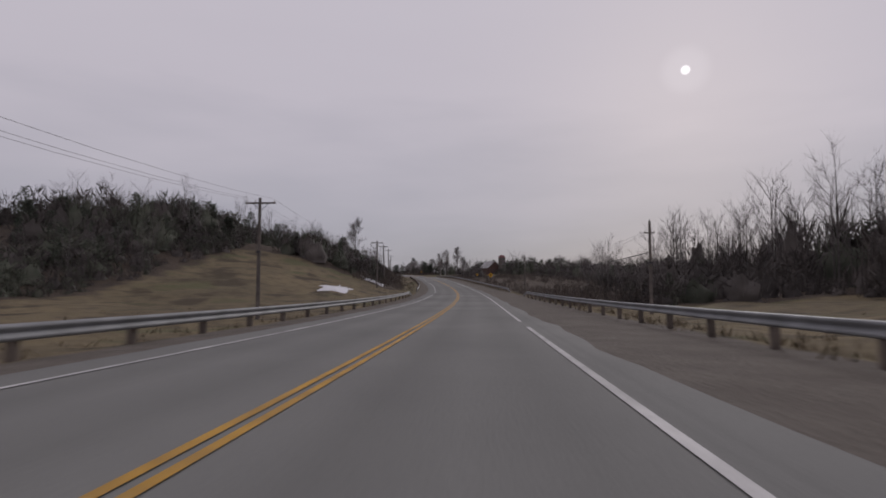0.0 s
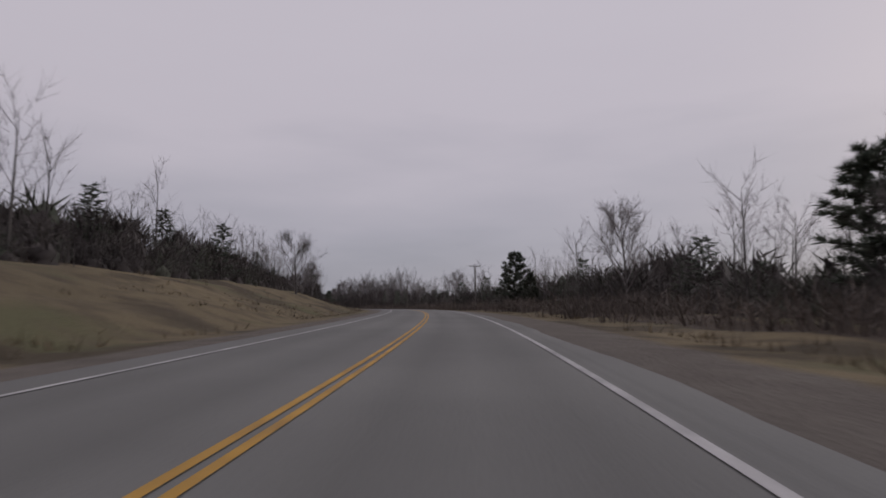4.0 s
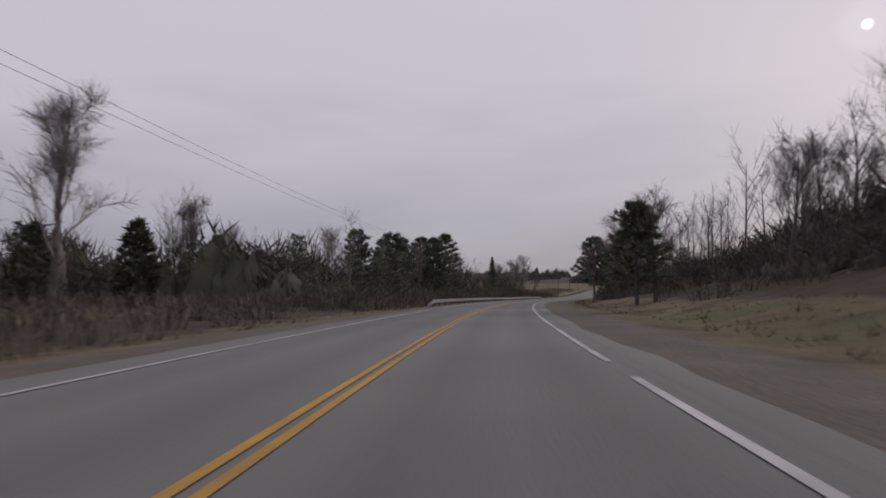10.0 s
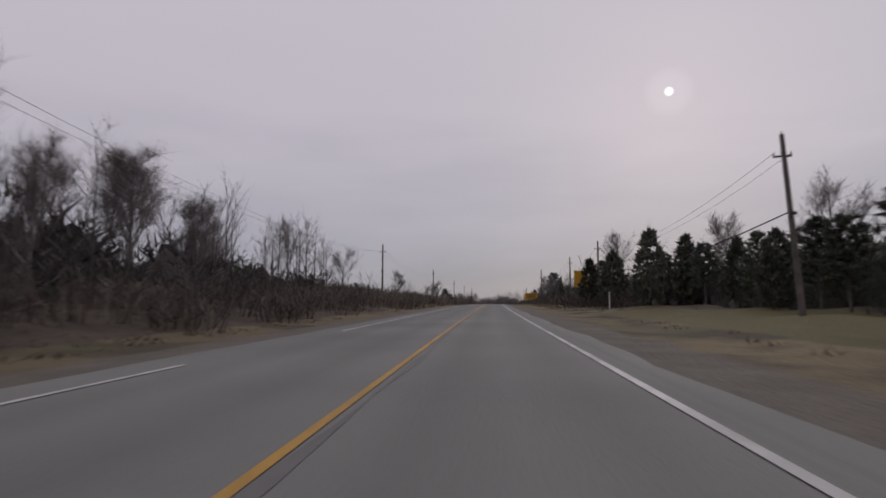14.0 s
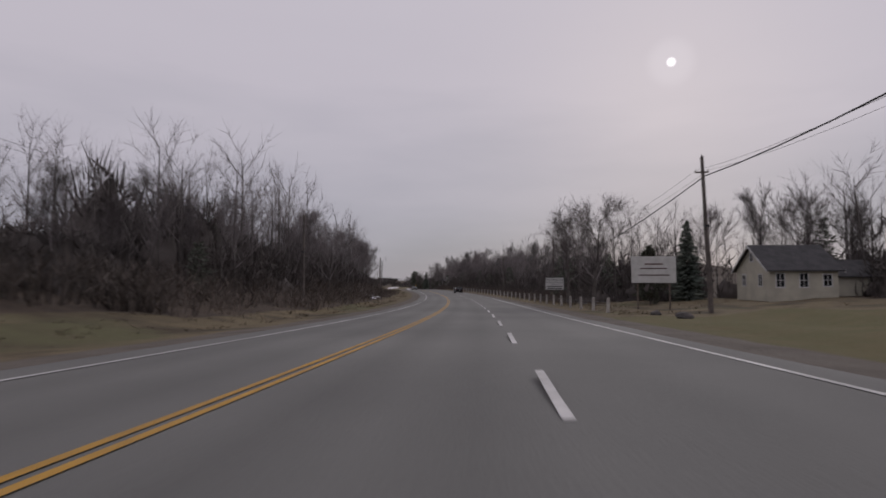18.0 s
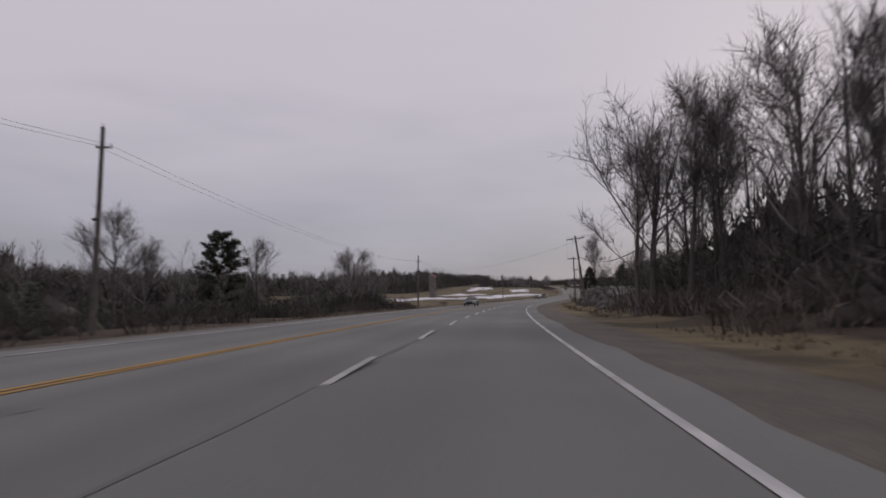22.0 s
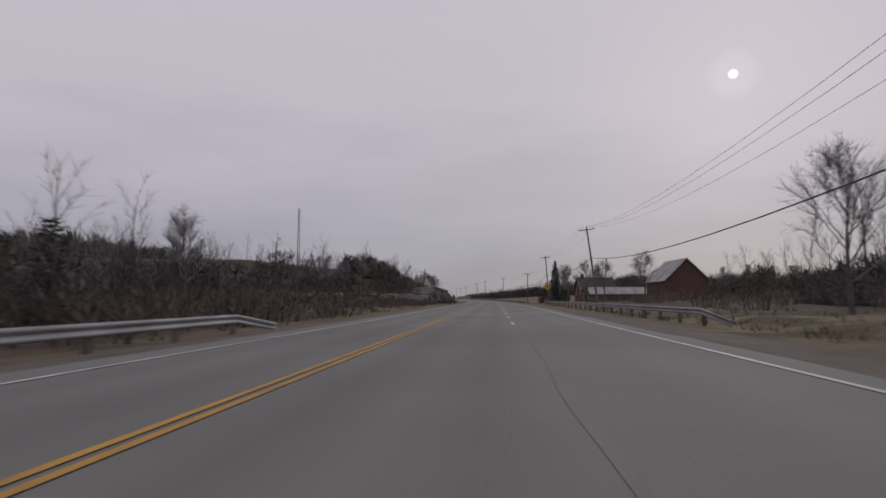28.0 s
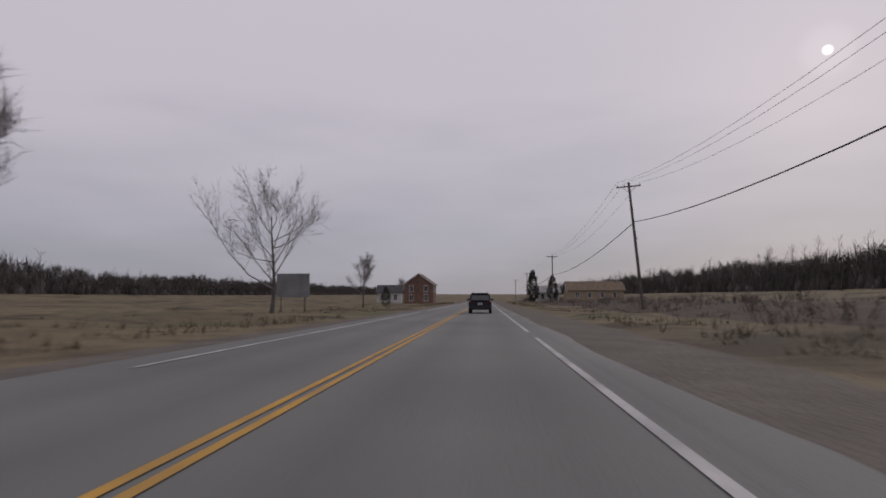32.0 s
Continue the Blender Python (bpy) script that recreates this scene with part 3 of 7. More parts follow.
# brush along the verges: seconds from, to; offsets; height; clumps for each 10 m
BRUSH_RUNS = [(.9, 1.7, -11, -20, 1.8, 9), (2.65, 3.7, -18, -32, 1.9, 13), (5.3, 6.5, -10, -17, 2.0, 10), (6.5, 7.9, -13, -22, 1.5, 8), (7.7, 9.5, -10, -38, 1.3, 14), (9.5, 10.4, -10, -24, 1.6, 12),
              (10.4, 11.9, -9.5, -26, 1.9, 20), (13.75, 14.5, -9.5, -20, 1.45, 26), (6.05, 6.55, -10.5, -21, 2.5, 24), (11.9, 13.3, -20, -44, 1.7, 7), (14.4, 16.4, -10, -24, 2.2, 18), (16.4, 17.7, -18, -36, 1.8, 9), (17.6, 19.2, -14, -24, 2.0, 12),
              (21.8, 23, -12, -32, 1.6, 9), (25.6, 26.1, -10, -20, 1.0, 6), (26.7, 28.4, -9, -20, 1.9, 12)]
BRUSH_RUNS += [(29.0, 29.8, -13.5, -24, 2.0, 18), (28.45, 29.05, -10.5, -17, 1.0, 14), (28.4, 29.05, -17, -28, 1.7, 12), (26.05, 26.38, -20, -40, 2.0, 9), (28.75, 29.6, -9.3, -11.6, .9, 10), (.5, .75, 13, 22, 2.2, 10), (.75, 2.2, 14, 50, 1.6, 12), (2.1, 2.4, 13, 22, 1.8, 10)]
BRUSH_RUNS += [(3.0, 3.5, 14, 24, 1.6, 8), (3.5, 6, 11.5, 20, 1.8, 10),
               (6, 6.9, 20, 30, 1.5, 8), (7, 8.9, 13.5, 22, 1.6, 9), (9.4, 10.9, 14, 28, 1.5, 10), (10.8, 11.4, 13, 20, 1.5, 8), (12.9, 14, 13, 24, 1.6, 9), (14.5, 16.3, 11.5, 20, 1.8, 10),
               (17, 18.1, 15, 24, 1.6, 9), (18.65, 20.3, 15, 22, 1.7, 12)]
BRUSH_RUNS += [(21.8, 22.5, 15, 24, 1.6, 10), (22.8, 23.85, 16, 44, 1.8, 18), (24.3, 25.6, 20, 45, 1.6, 10), (28.2, 29.0, 20, 40, 1.4, 8), (31.5, 34, 14, 40, 1.1, 6), (18.2, 19.3, -11, -17, 1.4, 8)]
LAWNS = [(2.4, 3.0, 10, 60), (11.6, 12.9, 10, 40), (13.8, 14.4, 10, 34), (16.3, 16.9, 10, 36), (17.9, 18.3, 10, 48), (20.4, 20.9, 11, 50), (21.2, 21.7, 16, 62), (23.8, 24.3, 9, 50), (26, 26.4, -12, -60), (28.9, 29.3, 9, 60)]


def cover(s, u):
    """Where leaf litter, lawn and gravel lie, 0 to 1."""
    t = s / SPEED
    a = np.abs(u)
    litter, lawn = np.zeros_like(s), np.zeros_like(s)
    for rows, sign in ((WOODS_LEFT, -1), (WOODS_RIGHT, 1)):
        for t0, t1, u0, u1, *_ in rows:
            litter = np.maximum(litter, ((t > t0) & (t < t1) & (u * sign > abs(u0) - 2)).astype(float))
    for t0, t1, u0, u1, h, n in BRUSH_RUNS:
        lo, hi = min(u0, u1), max(u0, u1)
        litter = np.maximum(litter, 0.85 * ((t > t0) & (t < t1) & (u > lo + 1) & (u < hi)).astype(float))
    for t0, t1, u0, u1 in LAWNS:
        lo, hi = min(u0, u1), max(u0, u1)
        lawn = np.maximum(lawn, ((t > t0) & (t < t1) & (u > lo) & (u < hi)).astype(float))
    wr = u - (edge(s) - LANE)
    wide = np.interp(t, [0, 2.3, 2.6, 12, 12.6, 14.5, 20, 24.5, 26, 29, 31.4, 32], [9.6, 9.6, 7.6, 7.6, 6.4, 6.6, 7.0, 7.6, 7.6, 7.6, 7.6, 7.8])
    gravel = np.where(u < 0, np.clip((7.4 - a) / 1.2, 0, 1), np.clip((wide + 0.6 - wr) / 1.2, 0, 1))
    for s0, s1, u0, u1 in ((84, 91, 8, 60), (1872, 1878, 8, 40), (3138, 3142, 12, 45)):
        gravel = np.maximum(gravel, ((s > s0) & (s < s1) & (u > u0) & (u < u1)).astype(float))
    return litter, lawn, gravel


def build_ground():
    ss = np.concatenate((np.arange(START, 4500.0, 4.0), np.arange(4500.0, END, 20.0)))
    lefts = [-490, -420, -300, -220, -160, -110, -85, -60, -48, -40, -35, -30, -26, -23, -20, -17.5, -15, -13, -11.5, -10, -9, -8, -7, -6, -5.1, -3, 0]
    rights = [2.5, 4.6, 5.5, 6.5, 7.5, 8.5, 9.2, 10, 11, 12.5, 14, 15.5, 17.5, 20, 23, 26, 30, 35, 41, 48, 60, 85, 110, 160, 220, 300, 420, 490]
    ncol = len(lefts) + len(rights)
    grid_s = np.repeat(ss[:, None], ncol, axis=1)
    shift = edge(ss) - LANE
    grid_u = np.concatenate((np.repeat(np.array([lefts], dtype=float), len(ss), axis=0), np.array([rights], dtype=float) + shift[:, None]), axis=1)
    a = np.interp(grid_s, STEPS, TURN)
    x = np.interp(grid_s, STEPS, LINE_X) + grid_u * np.cos(a)
    y = np.interp(grid_s, STEPS, LINE_Y) + grid_u * np.sin(a)
    z = ground_at(grid_s, grid_u) - 0.03 + rise(grid_s)
    z[:, 0] = z[:, -1] = LOWEST - 5.5
    verts = np.stack((x, y, z), axis=-1).reshape(-1, 3)
    ii, jj = np.meshgrid(np.arange(len(ss) - 1), np.arange(ncol - 1), indexing="ij")
    p = (ii * ncol + jj).ravel()
    tris = np.concatenate((np.stack((p, p + 1, p + ncol + 1), 1), np.stack((p, p + ncol + 1, p + ncol), 1)))
    n0 = len(verts)
    # the plain that runs on to the horizon, under the strip
    cx, cy = float(np.mean(LINE_X)), float(np.mean(LINE_Y))
    g = np.linspace(-14000, 14000, 15)
    gx, gy = np.meshgrid(g + cx, g + cy, indexing="ij")
    plain = np.stack((gx, gy, np.full_like(gx, LOWEST - 5.0)), -1).reshape(-1, 3)
    qi, qj = np.meshgrid(np.arange(14), np.arange(14), indexing="ij")
    q = (qi * 15 + qj).ravel() + n0
    tris = np.concatenate((tris, np.stack((q, q + 15, q + 16), 1), np.stack((q, q + 16, q + 1), 1)))
    me = mesh_arrays("ground", np.concatenate((verts, plain)), tris, [GROUND])
    litter, lawn, gravel = cover(grid_s.ravel(), grid_u.ravel())
    for nm, val in (("litter", litter), ("lawn", lawn), ("gravel", gravel)):
        at = me.attributes.new(nm, "FLOAT", "POINT")
        at.data.foreach_set("value", np.concatenate((val, np.zeros(len(plain)))).astype(np.float32))
    me.polygons.foreach_set("use_smooth", [True] * len(me.polygons))
    ob = new("ground", me)
    ob.matrix_world = MODEL
    tagged(ob, "winter ground of dry grass, leaf litter and gravel verges", "ground", kind="structure")


build_ground()


def strip(name, s0, s1, left, right, z, mat, step=3.0, parent=None):
    """A band of the road's surface between two offsets, each a number or a function of s."""
    ss = np.arange(s0, s1 + 0.01, step)
    a = np.interp(ss, STEPS, TURN)
    cx, cy = np.interp(ss, STEPS, LINE_X), np.interp(ss, STEPS, LINE_Y)
    lo = left(ss) if callable(left) else np.full_like(ss, left)
    hi = right(ss) if callable(right) else np.full_like(ss, right)
    verts = []
    for off in (lo, hi):
        verts.append(np.stack((cx + off * np.cos(a), cy + off * np.sin(a), z + rise(ss)), -1))
    n = len(ss)
    p = np.arange(n - 1)
    tris = np.concatenate((np.stack((p, p + n, p + n + 1), 1), np.stack((p, p + n + 1, p + 1), 1)))
    me = mesh_arrays(name, np.concatenate(verts), tris, [mat])
    ob = new(name, me)
    ob.matrix_world = MODEL
    if parent:
        ob.parent = parent
        ob.matrix_parent_inverse = parent.matrix_world.inverted()
    return ob


def build_road():
    ss = np.concatenate((np.arange(START, 4500.0, 3.0), np.arange(4500.0, END, 15.0)))
    e = edge(ss)
    # crosswise: shoulder, wheel tracks, joints; the tracks are worn a little darker, the shoulder is paler
    cols = [(-5.3, .95), (-4.6, 1.0), (-3.9, 1.0), (-2.9, .89), (-2.2, 1.04), (-1.1, .89), (-.5, 1.05), (0, 1.09), (.5, 1.05), (1.0, .9), (1.9, 1.05), (2.8, .9), (3.6, 1.05)]
    wide = [(0.0, 1.04), (.33, .95), (.55, 1.03), (.8, .95), (1.0, 1.03)]
    us = [np.full_like(ss, c) for c, w in cols] + [3.7 + (e - 3.62) * f + 0.12 * i for i, (f, w) in enumerate(wide)]
    ws = [w for c, w in cols] + [w for f, w in wide]
    ragged = 0.15 * np.sin(ss * 0.37) + 0.1 * np.sin(ss * 1.13 + 2)
    us += [e + 0.95 + ragged * 0.5, e + 1.35 + ragged]
    ws += [1.06, 1.02]
    us[0] = us[0] + ragged
    u = np.stack(us, 1)
    w = np.repeat(np.array([ws]), len(ss), axis=0) + 0.05 * np.sin(ss * 0.031 + 1.0)[:, None]
    a = np.interp(ss, STEPS, TURN)[:, None]
    x = np.interp(ss, STEPS, LINE_X)[:, None] + u * np.cos(a)
    y = np.interp(ss, STEPS, LINE_Y)[:, None] + u * np.sin(a)
    z = np.zeros_like(u)
    z[:, 0], z[:, -1], z[:, -2] = -0.14, -0.14, -0.02
    z += rise(ss)[:, None]
    n = u.shape[1]
    ii, jj = np.meshgrid(np.arange(len(ss) - 1), np.arange(n - 1), indexing="ij")
    p = (ii * n + jj).ravel()
    tris = np.concatenate((np.stack((p, p + 1, p + n + 1), 1), np.stack((p, p + n + 1, p + n), 1)))
    me = mesh_arrays("road", np.stack((x, y, z), -1).reshape(-1, 3), tris, [ASPHALT])
    at = me.attributes.new("wear", "FLOAT", "POINT")
    at.data.foreach_set("value", w.ravel().astype(np.float32))
    road = new("road", me)
    road.matrix_world = MODEL
    return tagged(road, "worn grey asphalt highway with paved edges", "road", kind="structure")


road = build_road()
LIFT = 0.012
# double yellow line; single or missing where it is worn away
for i, (t0, t1, which) in enumerate(((-.6, 11.86, 3), (13.42, 13.95, 3), (13.95, 14.45, 2), (14.45, 20.45, 3), (20.45, 21.35, 2), (21.35, 28.3, 3), (28.75, 45, 3))):
    for bit, off in ((1, -.1), (2, .1)):
        if which & bit:
            strip("yellow_line", t0 * SPEED, min(t1 * SPEED, END - 5), off - .052, off + .052, LIFT, YELLOW_LINE, 4.0, road)
for t0, t1 in ((12.7, 12.78), (12.95, 13.02), (13.26, 13.34), (12.37, 12.42)):
    strip("yellow_line", t0 * SPEED, t1 * SPEED, -.12, .02, LIFT, YELLOW_LINE, 2.0, road)
# white edge lines, broken where they are worn
rng = random.Random(4)
for side in (-1, 1):
    s = START + 2
    while s < 5200:
        run = rng.uniform(25, 140)
        gap = rng.choice((0.4, 0.8, 1.5, 3.0, 6.0)) if side > 0 else rng.choice((0.5, 1.5, 4.0, 9.0))
        if side < 0:
            strip("edge_line", s, s + run, -3.7, -3.59, LIFT, WHITE_LINE, 2.5, road)
        else:
            strip("edge_line", s, s + run, lambda q: edge(q) - .06, lambda q: edge(q) + .07, LIFT, WHITE_LINE, 2.5, road)
        s += run + gap


def dash_mesh(length, width):
    h = width / 2
    v = [(-h, 0, 0), (h, .03, 0), (h * .9, length * .35, 0), (h, length, 0), (-h * .95, length - .04, 0), (-h, length * .6, 0)]
    v += [(a, b, -0.011) for a, b, c in v]
    f = [(0, 1, 2, 3, 4, 5)] + [(i, (i + 1) % 6, (i + 1) % 6 + 6, i + 6) for i in range(6)]
    return mesh_from("lane_dash", v, f, [WHITE_LINE])


# broken line between the two lanes on the right
DASH = dash_mesh(3.0, 0.13)
for t0, t1, cycle in ((17.35, 26.9, 9.0), (28.2, 29.7, 9.0), (29.7, 31.75, 6.0), (11.75, 12.45, 6.0)):
    s = t0 * SPEED
    while s < t1 * SPEED:
        hang("lane_dash", DASH, road, at=road.matrix_world.inverted() @ spot(s, 3.66, LIFT))
        s += cycle
s = 26.42 * SPEED
while s < 26.85 * SPEED:
    hang("lane_dash", DASH, road, at=road.matrix_world.inverted() @ spot(s, 7.6, LIFT))
    s += 6.0
# sealed joint that wanders along the lane line, and cross cracks
for t0, t1, off in ((18.2, 20.9, 3.95), (21.6, 26.8, 3.6), (28.3, 29.9, 3.95), (12.4, 14.4, .25), (26.8, 28.3, 3.8)):
    strip("crack_seal", t0 * SPEED, t1 * SPEED, lambda q: off - .05 + .06 * np.sin(q * .21) + .04 * np.sin(q * .83), lambda q: off + .04 + .06 * np.sin(q * .21) + .05 * np.sin(q * .79), .006, SEAL, 1.5, road)
for k in range(46):
    s = rng.uniform(20, 4200)
    u0 = rng.uniform(-3.4, 0.5)
    strip("crack_seal", s, s + rng.uniform(.12, .3), u0, u0 + rng.uniform(2, 4.0), .006, SEAL, .1, road)
for s0, width, u1 in ((3459, 9.0, 150.0),):
    # a side road that joins from the right
    us = np.arange(float(edge(s0)) + .3, u1, 4.0)
    vv, ff = [], []
    for i, uu in enumerate(us):
        flare = 7.0 * max(0.0, 1 - (uu - us[0]) / 14.0) ** 2
        for d in (-width / 2 - flare, width / 2 + flare):
            vv.append(site(s0 + d, uu, max(ground_z(s0 + d, uu), -0.05) + (.07 if i else -.02)))
        if i:
            ff.append((2 * i - 2, 2 * i - 1, 2 * i + 1, 2 * i))
    me = mesh_from("side_road", vv, ff, [ASPHALT])
    at = me.attributes.new("wear", "FLOAT", "POINT")
    at.data.foreach_set("value", [1.1] * len(vv))
    ob = new("side_road", me)
    ob.matrix_world = MODEL
    tagged(ob, "pale asphalt side road joining the highway", "road", kind="structure")

# ---- trees ----


def tube(V, F, pts, radii, n):
    base = len(V)
    for i, (p, r) in enumerate(zip(pts, radii)):
        d = (pts[min(i + 1, len(pts) - 1)] - pts[max(i - 1, 0)]).normalized()
        a = d.orthogonal().normalized()
        b = d.cross(a)
        for k in range(n):
            w = 2 * math.pi * k / n
            V.append(p + (a * math.cos(w) + b * math.sin(w)) * r)
    for i in range(len(pts) - 1):
        for k in range(n):
            p, q = base + i * n + k, base + i * n + (k + 1) % n
            F.append((p, q, q + n))
            F.append((p, q + n, p + n))


def sliver(V, F, p, q, w, rng):
    d = (q - p).normalized()
    a = d.orthogonal().normalized()
    a.rotate(Matrix.Rotation(rng.uniform(0, 6.28), 3, d))
    b = len(V)
    V.extend((p - a * w, p + a * w, q))
    F.append((b, b + 1, b + 2))


def aside(d, angle, rng):
    a = d.orthogonal().normalized()
    a.rotate(Matrix.Rotation(rng.uniform(0, 6.28), 3, d))
    return (d * math.cos(angle) + a * math.sin(angle)).normalized()


def thin_tree(seed):
    """A leafless tree ten metres high for the depth of the woods: a stem and a haze of long thin twigs."""
    r = random.Random(seed)
    TV, TF, CV, CF = [], [], [], []
    bend = Vector((r.uniform(-.5, .5), r.uniform(-.5, .5), 0))
    pts = [Vector((0, 0, -.3)), Vector((0, 0, 4)) + bend * .6, Vector((0, 0, 8.6)) + bend]
    tube(TV, TF, pts, [.13, .085, .02], 3)
    for i in range(12):
        f = .3 + .68 * (i + r.random()) / 12
        p = pts[1].lerp(pts[2], (f * 9 - 4) / 4.6) if f * 9 > 4 else pts[0].lerp(pts[1], f * 9 / 4)
        d = aside(Vector((0, 0, 1)), r.uniform(.35, .85), r)
        q = p + d * (1.2 - f * .75) * 4.0 * r.uniform(.75, 1.15) + Vector((0, 0, .5))
        sliver(CV, CF, p, q, .032, r)
        for j in range(17):
            w = p.lerp(q, r.uniform(.25, 1.0))
            t = (aside(d, r.uniform(.3, 1.1), r) + Vector((0, 0, .22))).normalized()
            sliver(CV, CF, w, w + t * r.uniform(.7, 1.7), .012, r)
    return (TV, TF), (CV, CF)


def bare_tree(seed, fine=True, spread=0.6, low=0.28, slim=1.0):
    """A leafless tree ten metres high: (trunk, crown) as vertices and triangles."""
    r = random.Random(seed)
    TV, TF, CV, CF = [], [], [], []

    def curve(p, d, length, bend, up, segs):
        pts = [p.copy()]
        for i in range(segs):
            d = (d + Vector((r.uniform(-bend, bend), r.uniform(-bend, bend), r.uniform(-bend, bend) + up))).normalized()
            pts.append(pts[-1] + d * length / segs)
        return pts, d

    leader = 9.0 if slim > 0.8 else 9.6
    pts, _ = curve(Vector((0, 0, -0.3)), Vector((r.uniform(-.05, .05), r.uniform(-.05, .05), 1)), leader * .86, .10, .25, 5 if fine else 3)
    r0 = 0.17 * slim
    tube(TV, TF, pts, [r0 * (1.25 if i == 0 else 1 - .86 * i / (len(pts) - 1)) for i in range(len(pts))], 6 if fine else 4)
    limbs = 16 if fine else 8
    for i in range(limbs):
        f = low + (1 - low) * (i + r.uniform(0, .8)) / limbs
        k = min(int(f * (len(pts) - 1)), len(pts) - 2)
        g = f * (len(pts) - 1) - k
        p = pts[k].lerp(pts[k + 1], g)
        d = aside(Vector((0, 0, 1)), r.uniform(.45, 1.0) * spread / .6, r)
        length = (1.15 - f * .75) * 4.2 * r.uniform(.8, 1.15) * (spread / .6) * slim ** .5
        lp, ld = curve(p, d, length, .22, .22, 3)
        lr = r0 * .42 * (1.1 - f * .6)
        if fine:
            tube(CV, CF, lp, [lr, lr * .7, lr * .45, lr * .18], 4)
        else:
            sliver(CV, CF, lp[0], lp[2], .07, r)
            sliver(CV, CF, lp[1], lp[3], .05, r)
        for j in range(9 if fine else 5):
            q = lp[1].lerp(lp[3], r.random()) if j else lp[3]
            bd = aside((lp[3] - lp[1]).normalized(), r.uniform(.25, .95), r)
            bl = length * r.uniform(.28, .55)
            bp, _ = curve(q, bd, bl, .25, .2, 2)
            sliver(CV, CF, bp[0], bp[2], lr * .3, r)
            sliver(CV, CF, bp[0], bp[1].lerp(bp[2], .7), lr * .3, r)
            for m in range(13 if fine else 8):
                w = bp[0].lerp(bp[2], r.uniform(.15, 1.0))
                td = aside((bp[2] - bp[0]).normalized(), r.uniform(.35, 1.15), r)
                td = (td + Vector((0, 0, .2))).normalized()
                e = w + td * r.uniform(.5, 1.4)
                sliver(CV, CF, w, e, .011, r)
                if fine and m % 2:
                    sliver(CV, CF, w.lerp(e, .4), w.lerp(e, .4) + aside(td, .5, r) * r.uniform(.3, .7), .009, r)
    return (TV, TF), (CV, CF)


def tuft(V, F, p, d, size, count, rng, flat=0.5, thick=0.2):
    for i in range(count):
        e = aside(d, rng.uniform(.1, 1.25), rng)
        e.z = e.z * flat + .12
        q = p + e.normalized() * size * rng.uniform(.6, 1.1)
        sliver(V, F, p + e * size * .08, q, size * thick, rng)


def pine_tree(seed, fine=True, low=0.22):
    """A white pine ten metres high, with uneven plates of boughs."""
    r = random.Random(seed)
    TV, TF, CV, CF = [], [], [], []
    pts = [Vector((r.uniform(-.1, .1) * i, r.uniform(-.1, .1) * i, -.3 + 10.1 * i / 4)) for i in range(5)]
    tube(TV, TF, pts, [.2, .16, .12, .08, .02], 6 if fine else 4)
    n = 60 if fine else 24
    for i in range(n):
        f = low + (1 - low) * (i / n) ** .85
        h = 10 * f
        reach = 3.2 * (1 - f) ** .55 * r.uniform(.6, 1.15) + .3
        if f < low + .12:
            reach *= .75
        a = i * 2.4 + r.uniform(-.5, .5)
        d = Vector((math.cos(a), math.sin(a), r.uniform(.02, .4)))
        p = Vector((0, 0, h))
        q = p + d * reach
        q.z += .15 * reach
        tube(TV, TF, [p, p.lerp(q, .6), q], [.035, .025, .01], 3)
        for j in range(5 if fine else 3):
            g = .35 + .65 * j / (4 if fine else 2)
            w = p.lerp(q, g) + Vector((r.uniform(-.25, .25), r.uniform(-.25, .25), r.uniform(-.05, .15)))
            tuft(CV, CF, w, Vector((d.x, d.y, .5)).normalized(), (.95 if fine else 1.3) * (1.1 - .35 * f), 24 if fine else 7, r, .6, .085 if fine else .22)
    return (TV, TF), (CV, CF)


def spruce_tree(seed, fine=True):
    """A spruce ten metres high: whorls of drooping boughs on a cone."""
    r = random.Random(seed)
    TV, TF, CV, CF = [], [], [], []
    tube(TV, TF, [Vector((0, 0, -.3)), Vector((0, 0, 4)), Vector((0, 0, 9.9))], [.17, .11, .015], 5)
    rows = 30 if fine else 13
    for i in range(rows):
        f = .05 + .94 * i / rows
        reach = 2.6 * (1 - f) ** .85 + .1
        for k in range(12 if fine else 6):
            a = k * 6.283 / (12 if fine else 6) + i * 1.3 + r.uniform(-.25, .25)
            l = reach * r.uniform(.6, 1.18)
            p = Vector((0, 0, 10 * f + r.uniform(-.15, .15)))
            d = Vector((math.cos(a), math.sin(a), 0))
            m, q = p + d * l * .6 + Vector((0, 0, -.2 * l)), p + d * l + Vector((0, 0, -.19 * l))
            side = Vector((-d.y, d.x, 0))
            s = side * (l * (.085 if fine else .18) + .06)
            b = len(CV)
            CV.extend((p, m + s - Vector((0, 0, .08)), m - s - Vector((0, 0, .08)), q))
            CF.append((b, b + 1, b + 3))
            CF.append((b, b + 3, b + 2))
            if fine:
                for z in range(8):
                    g = r.uniform(.18, .97)
                    w = p.lerp(q, g) - Vector((0, 0, .1 * l * g * (1 - g) * 4))
                    e = w + side * r.choice((-1, 1)) * r.uniform(.12, .3) * (l * .6 + .25) + d * r.uniform(.02, .2) * l - Vector((0, 0, r.uniform(.04, .34)))
                    sliver(CV, CF, w, e, .075, r)
    return (TV, TF), (CV, CF)


